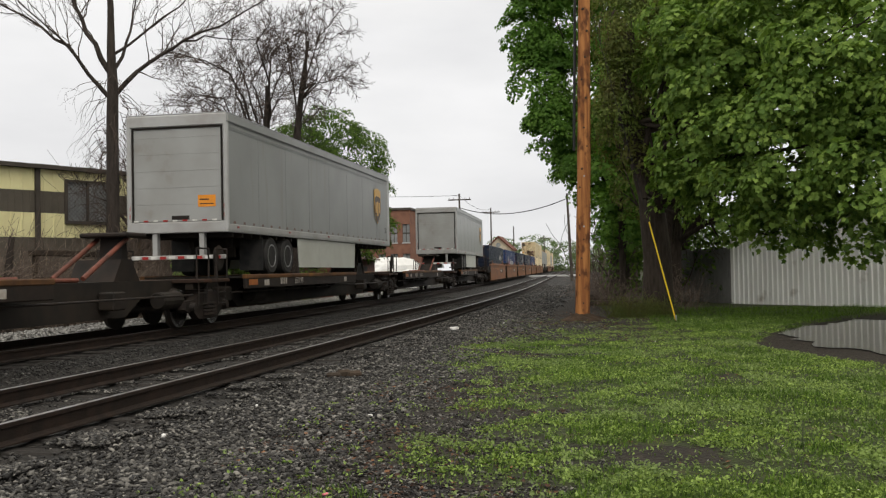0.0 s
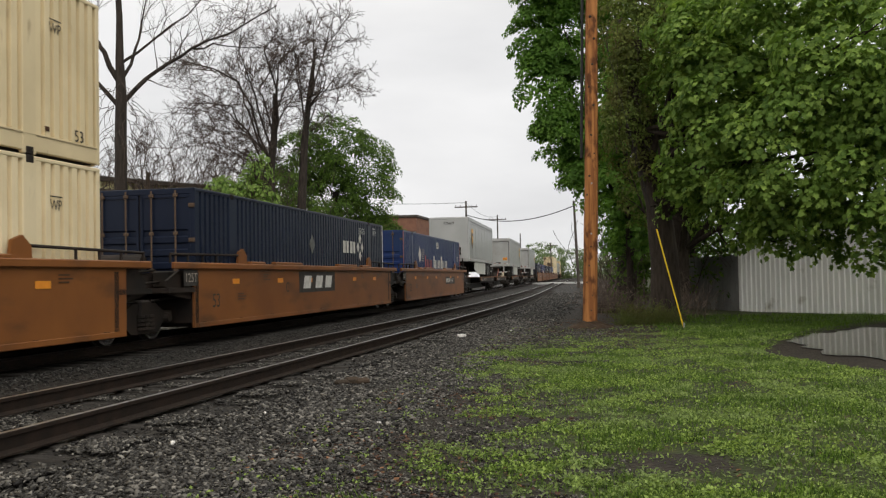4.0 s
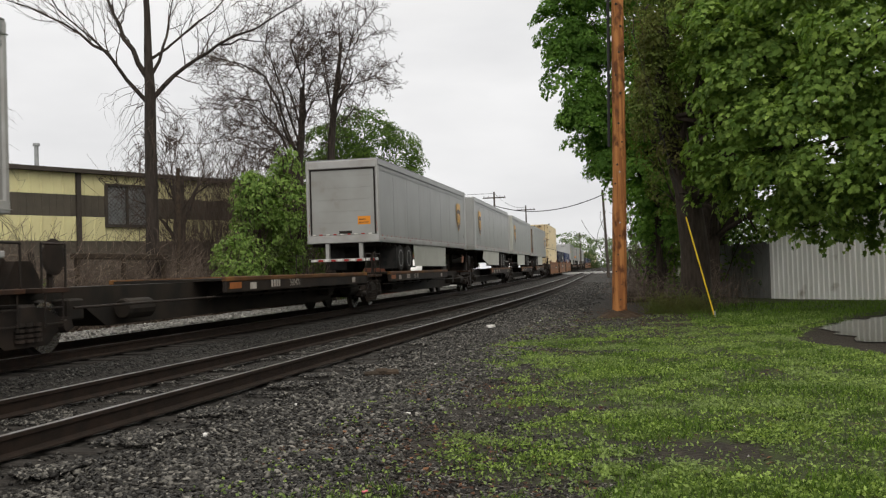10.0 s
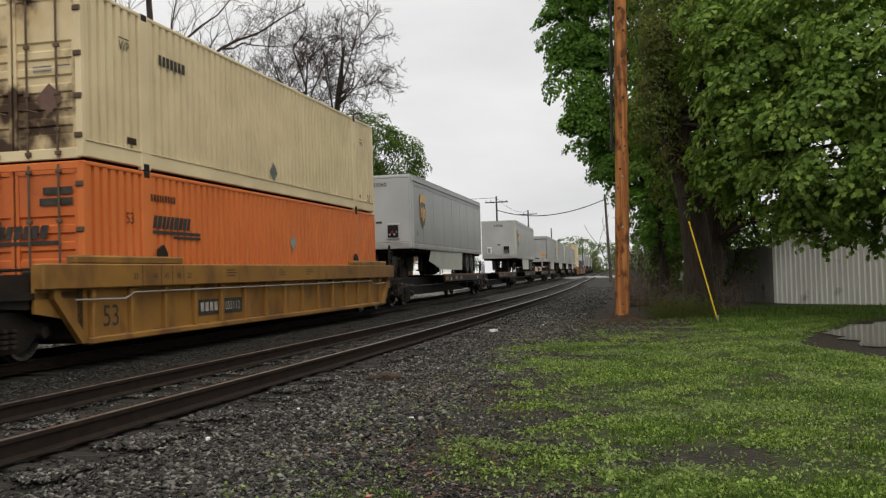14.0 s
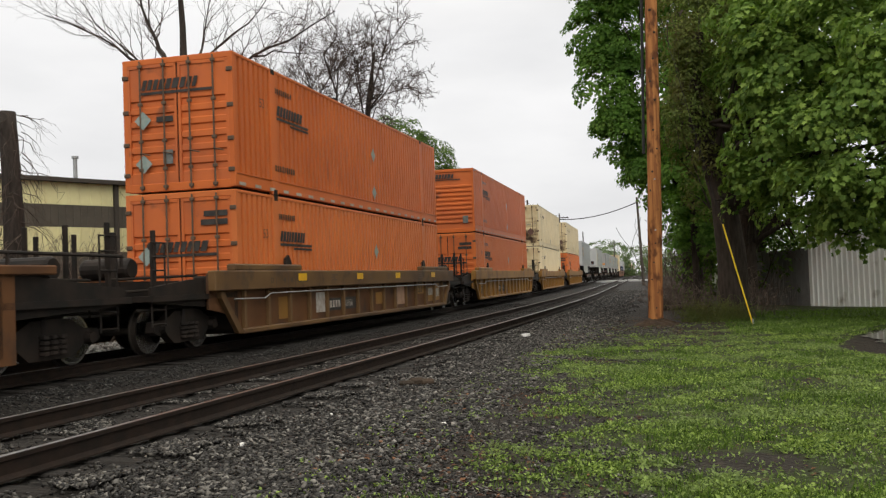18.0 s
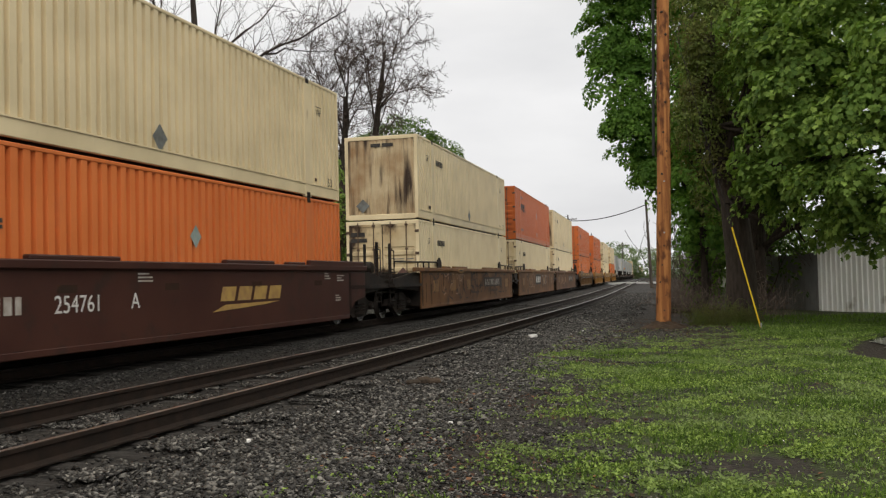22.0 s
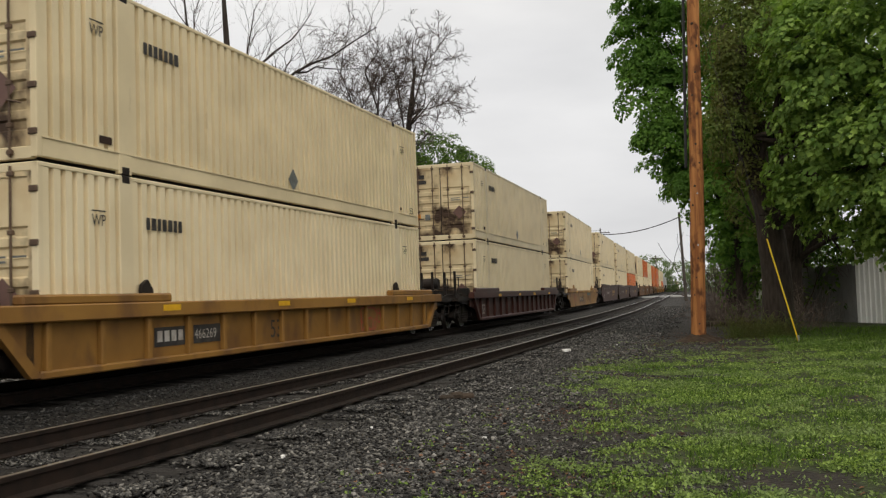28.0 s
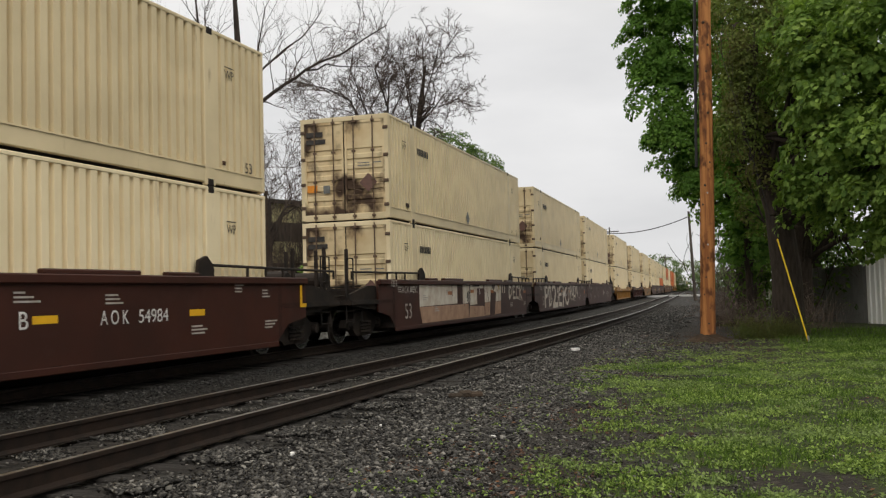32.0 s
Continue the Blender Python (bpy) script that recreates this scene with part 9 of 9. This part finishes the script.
        if kind == "red_a":
            bm = bmesh.new()
            lathe(bm, [(1.456, 0.18), (1.459, 0.18), (1.459, 0.22), (1.456, 0.22)], (0, 1.6, 0.95), 20)
            part("round_emblem", bm, M["soft_white"], car)
            bars([(1.458, 1.5, 1.7, 0.99, 1.03)], "side", M["soft_white"], car, "emblem_bar")
            bars([(1.458, 1.5, 1.7, 0.87, 0.91)], "side", M["soft_white"], car, "emblem_bar")
            bars([(1.526, -1.1, 0.1, 1.44, 1.53)], "side", M["ink"], car, "nameplate")
            brush(car, "brown_mark", [([(-3.2, 0.6), (-3.0, 1.2), (-2.7, 0.7), (-2.4, 1.25)], 0.06), ([(-2.2, 0.6), (-2.0, 1.1), (-1.7, 0.65)], 0.06)], 1.457, "scrubbed pale scrawl")
        if kind == "red_b":
            for lines in ([([(-6.7, 0.4), (-6.65, 1.42)], 0.26), ([(-6.65, 1.4), (-6.05, 1.34), (-6.1, 0.95), (-6.6, 0.86)], 0.2)],
                          [([(-5.6, 1.36), (-5.05, 1.32), (-4.98, 0.52), (-5.5, 0.42), (-5.62, 1.3)], 0.24)],
                          [([(-4.5, 1.25), (-4.3, 1.42), (-3.78, 1.42), (-3.58, 1.05), (-3.85, 0.66), (-4.3, 0.4)], 0.3), ([(-4.35, 0.4), (-3.6, 0.44), (-2.85, 0.42)], 0.27)],
                          [([(-2.78, 1.28), (-2.8, 1.06)], 0.2), ([(-2.73, 0.86), (-2.84, 0.42)], 0.2)],
                          [([(-1.3, 1.46), (-1.9, 1.42), (-2.38, 1.2), (-2.45, 0.9), (-2.4, 0.45), (-1.4, 0.42)], 0.24), ([(-2.35, 0.94), (-1.6, 0.98)], 0.16)],
                          [([(-0.95, 1.3), (-0.97, 0.36)], 0.28), ([(0.4, 1.42), (-0.2, 1.12), (-0.8, 0.9)], 0.26), ([(-0.4, 0.95), (0.0, 0.5), (0.65, 0.42), (1.12, 0.75), (1.24, 1.3)], 0.2)],
                          [([(1.85, 0.7), (1.8, 1.45)], 0.17), ([(1.8, 1.43), (2.25, 1.47)], 0.14), ([(1.85, 1.1), (2.15, 1.12)], 0.12)],
                          [([(2.4, 1.45), (2.42, 0.9), (2.75, 0.95)], 0.15), ([(2.85, 1.46), (2.86, 0.72)], 0.17)],
                          [([(3.55, 1.42), (3.15, 1.4), (3.1, 0.85), (3.55, 0.8)], 0.17)],
                          [([(3.75, 0.78), (3.85, 1.45)], 0.17), ([(3.85, 1.42), (4.15, 1.0), (4.45, 1.42)], 0.15), ([(4.5, 1.42), (4.75, 0.8)], 0.15)],
                          [([(2.2, 0.66), (2.36, 0.66)], 0.11)], [([(2.85, 0.63), (3.0, 0.63)], 0.11)], [([(3.4, 0.62), (3.55, 0.62)], 0.11)]):
                brush(car, "spray_white", lines, 1.456)
            brush(car, "soft_white", [([(5.9, 1.4), (5.7, 1.25), (5.98, 1.1), (5.75, 0.92), (6.05, 0.8), (5.85, 0.62)], 0.03)], 1.456)
            write("Transportation", 0.22, "side", (1.472, -1.33, 0.88), M["white"], car, "lettering", 0.92)
            bars([(1.474, -1.12, 0.25, 1.34, 1.52)], "side", M["ink"], car, "nameplate")
            write("AOK 55281 C", 0.08, "side", (1.478, -0.95, 1.39), M["soft_white"], car, "lettering", 1.2)
            write("C", 0.2, "side", (1.458, 0.68, 1.3), M["soft_white"], car)
            bars([(1.476, -1.79, -1.33, 1.09, 1.2)], "side", M["orange_patch"], car, "reflector")
            bars([(1.476, 1.15, 1.6, 1.04, 1.16)], "side", M["orange_patch"], car, "reflector")
            bars([(1.458, 7.7, 8.15, 0.95, 1.14)], "side", M["orange_patch"], car, "reflector")
        if kind == "red_c":
            for pts in ([(-6.2, 1.5), (-2.33, 1.53), (-2.35, 0.83), (-6.2, 0.8)], [(-1.69, 1.53), (-0.86, 1.53), (-0.9, 0.82), (-1.7, 0.8)], [(-0.72, 1.53), (1.1, 1.53), (1.1, 1.32), (0.12, 1.31), (0.12, 0.76), (-0.8, 0.74)],
                        [(1.18, 1.53), (2.1, 1.53), (2.47, 1.22), (2.08, 1.16), (1.98, 0.82), (1.18, 0.8)], [(2.95, 1.53), (3.72, 1.53), (3.66, 0.84), (2.8, 0.82), (2.9, 1.15), (2.53, 1.22)]):
                patch(car, "spray_white", pts, 1.4535)
            for pts in ([(-6.2, 0.79), (-1.0, 0.79), (-1.03, 0.32), (-6.0, 0.32)], [(-0.85, 0.72), (1.1, 0.68), (1.12, 0.32), (-0.95, 0.32)], [(1.18, 0.79), (1.97, 0.81), (1.88, 0.34), (1.18, 0.32)], [(2.78, 0.81), (3.65, 0.83), (3.57, 0.35), (2.64, 0.33)]):
                patch(car, "spray_tan", pts, 1.4535)
            for lines in ([([(3.95, 1.5), (3.92, 1.17)], 0.12)], [([(4.28, 1.5), (4.3, 1.15)], 0.12)], [([(5.05, 0.95), (5.08, 1.38)], 0.14), ([(5.05, 1.38), (5.4, 1.34), (5.5, 1.1), (5.1, 0.9)], 0.12)],
                          [([(6.1, 1.4), (5.75, 1.38), (5.78, 0.9), (6.15, 0.92)], 0.13), ([(5.8, 1.15), (6.05, 1.16)], 0.1)], [([(6.75, 1.38), (6.4, 1.36), (6.36, 0.92), (6.75, 0.9)], 0.13)], [([(7.0, 1.42), (7.02, 0.84)], 0.13), ([(7.4, 1.4), (7.05, 1.1), (7.45, 0.82)], 0.12)]):
                brush(car, "spray_white", lines, 1.456)
            brush(car, "faded_gold", [([(3.1, 1.2), (3.5, 1.5)], 0.05), ([(3.3, 1.15), (3.3, 1.52)], 0.05), ([(3.1, 1.45), (3.55, 1.25)], 0.05)], 1.457, "mustard sprayed star")
            for k in range(14):
                y, z = rng.uniform(-4, 3.4), rng.uniform(0.6, 1.5)
                brush(car, "rust_run", [([(y, z), (y + 0.02, z - rng.uniform(0.1, 0.4))], rng.uniform(0.02, 0.06))], 1.4555, "dark run over the spray paint")
            bars([(1.458, -0.48, 0.42, 1.38, 1.53)], "side", M["ink"], car, "nameplate")
            word("side", 1.46, -0.4, 1.42, 0.08, 9, M["soft_white"], car, rng, "plate_bars", 0.35)
            write("B", 0.2, "side", (1.458, 0.38, 1.1), M["white"], car)
            bm = bmesh.new()
            tube(bm, (1.452, -1.0, 1.02), (1.458, -1.0, 1.02), 0.2, 0.2, 20)
            part("round_emblem", bm, M["ink"], car)
            bm = bmesh.new()
            lathe(bm, [(1.458, 0.15), (1.459, 0.15), (1.459, 0.17), (1.458, 0.17)], (0, -1.0, 1.02), 20)
            part("emblem_ring", bm, M["soft_white"], car)
            for y, z in ((-3.4, 1.12), (-0.75, 1.16), (2.05, 1.14), (7.75, 1.1)):
                bars([(1.4585, y, y + 0.45, z, z + 0.11)], "side", M["orange_patch"], car, "reflector")
            for k in range(6):
                write("AOK"[k % 3], 0.2, "side", (1.458, -7.7 + 0.22 * k, 1.2), M["soft_white"], car, "graffiti")
        if kind in ("red_a", "red_b", "red_c"):
            write("53", 0.42, "side", (1.462, -7.5, 0.5), M["soft_white"], car)
        write("125T", 0.17, "side", (1.53, -8.75, 1.38), M["soft_white"], car)
        stencils(car, rng, "soft_white", [(-5.9, 1.1), (-4.8, 0.75), (-3.6, 1.25), (1.2, 1.3), (3.0, 1.25), (5.2, 0.7)], 1.458)
        stencils(car, rng, "soft_white", [(-8.0, 1.35), (-7.0, 1.35), (6.6, 1.4), (7.6, 1.3), (7.7, 0.7)], 1.458)
        if kind == "red_d":
            bm = bmesh.new()
            box(bm, 1.456, 1.47, 9.18, 9.26, 0.95, 1.42)
            box(bm, 1.456, 1.47, 9.26, 9.44, 0.95, 1.03)
            part("yellow_corner_mark", bm, M["yellow_mark"], car)


def make_train():
    every = sorted(AHEAD + UNITS, key=lambda q: -q[0])
    rng = np.random.default_rng(91)
    for i, (u, kind) in enumerate(every):
        mid = u + HALF
        ahead = (every[i - 1][0] + HALF - mid) / 2 if i else 10.0
        rear = (mid - every[i + 1][0] - HALF) / 2 if i + 1 < len(every) else 11.5
        trucks = [-rear if rear < 10.2 else -rear + 1.95]
        if ahead > 10.2:
            trucks.append(ahead - 1.95)
        if "trailer" in kind or "empty" in kind:
            d = -1 if kind.endswith("-") else 1
            name = ("rust-stained skeleton flatcar carrying a trailer", "empty skeleton flatcar with a raised rusty hitch")["empty" in kind]
            load(spine_car(rear, ahead, d, name, "empty" not in kind, trucks, i), u, 0)
            if "trailer" in kind:
                dirty = kind.startswith("dirty")
                num = {-14.78: "675673", -117.36: "841286", -136.7: "844057", -191.23: "830486", -226.56: "843060"}.get(u, "")
                lab = "grey box trailer with a mud-splashed roll-up door" if dirty else "grey box trailer with a shield emblem, its rear door trailing" if d > 0 else "grey box trailer with a shield emblem, its pale nose trailing"
                load(trailer(d, lab, num, "dirty_door" if dirty else "trailer_door", "brown" if u in (21.03, -14.78, -226.56) else "red", u in (21.03, -156.07), True, {-191.23: "short", -117.36: "long"}.get(u, "")), u, 0.0)
            continue
        mat, top, rib = WELLS[kind]
        inner = (ahead > 10.2, rear > 10.2)
        car = well_car(rear, ahead, mat, WELL_LABEL[mat], top, bool(rib), trucks, True, (inner[1], inner[0]))
        markings(car, kind, rng)
        load(car, u, 0)
        if kind in ("blue", "far_blue", "navy", "far_navy"):
            stack_box(u, 0.315, kind.replace("far_", ""), "doors", False)
        else:
            low, high, back = STACKS.get(kind, ("cream", "cream", "doors"))
            stack_box(u, 0.315, low, "doors", False)
            stack_box(u, 3.215, high, back, True)


make_train()


# ---- wooden ties, one by one ----
def lay_ties():
    rng = np.random.default_rng(101)
    meshes = []
    for k in range(5):
        bm = bmesh.new()
        rbox(bm, -1.3 + rng.uniform(-0.04, 0.04), 1.3 + rng.uniform(-0.05, 0.06), -0.115, 0.115, -0.36, -0.178, 0.02)
        meshes.append(mesh_of(bm, "tie", M["tie"]))
    for parent, off, s0, s1 in ((near_track, NEAR, 2.5, 82), (main_track, MAIN, 5, 70)):
        n = int((s1 - s0) / 0.53)
        for i in range(n):
            x, y, h = track(s0 + 0.53 * i, off)
            t = part("tie", meshes[int(rng.integers(5))], None, parent)
            t.matrix_basis = pose(x, y, rng.uniform(-0.05, -0.022), 0, 0, math.degrees(h) + rng.uniform(-1.2, 1.2))


lay_ties()


# ---- what moves ----
def motions():
    for ob, u, z in MOVING:
        times = {0.0, 32.0}
        enter, leave = (-4 - u) / SPEED, (80 - u) / SPEED
        k = max(0.0, enter)
        while k <= min(32.0, leave):
            times.add(round(k * 10) / 10)
            k += 0.6
        for q in (enter, leave):
            if 0 < q < 32:
                times.add(round(q * 10) / 10)
        rows = []
        for t in sorted(times):
            x, y, h = track(u + SPEED * t, MAIN)
            rows.append((t, pose(x, y, z, 0, 0, math.degrees(h))))
        walk(ob, rows)
    # the wheels roll while their car is near enough to see them turn
    middle = {ob: u for ob, u, z in MOVING}
    for w, car, dy, y in WHEELS:
        u = middle[car] + y + dy
        start, end = max(0.0, -u / SPEED), min(32.0, (46 - u) / SPEED)
        if end <= start:
            continue
        n = max(2, int((end - start) * SPEED / 0.42 / 1.4) + 1)
        rows = [(0.0, pose(0, dy, 0.42))] if start > 0 else []
        rows += [(start + (end - start) * k / n, pose(0, dy, 0.42, -math.degrees((end - start) * SPEED / 0.42 * k / n))) for k in range(n + 1)]
        if end < 32.0:
            rows.append((32.0, rows[-1][1]))
        walk(w, rows)


motions()
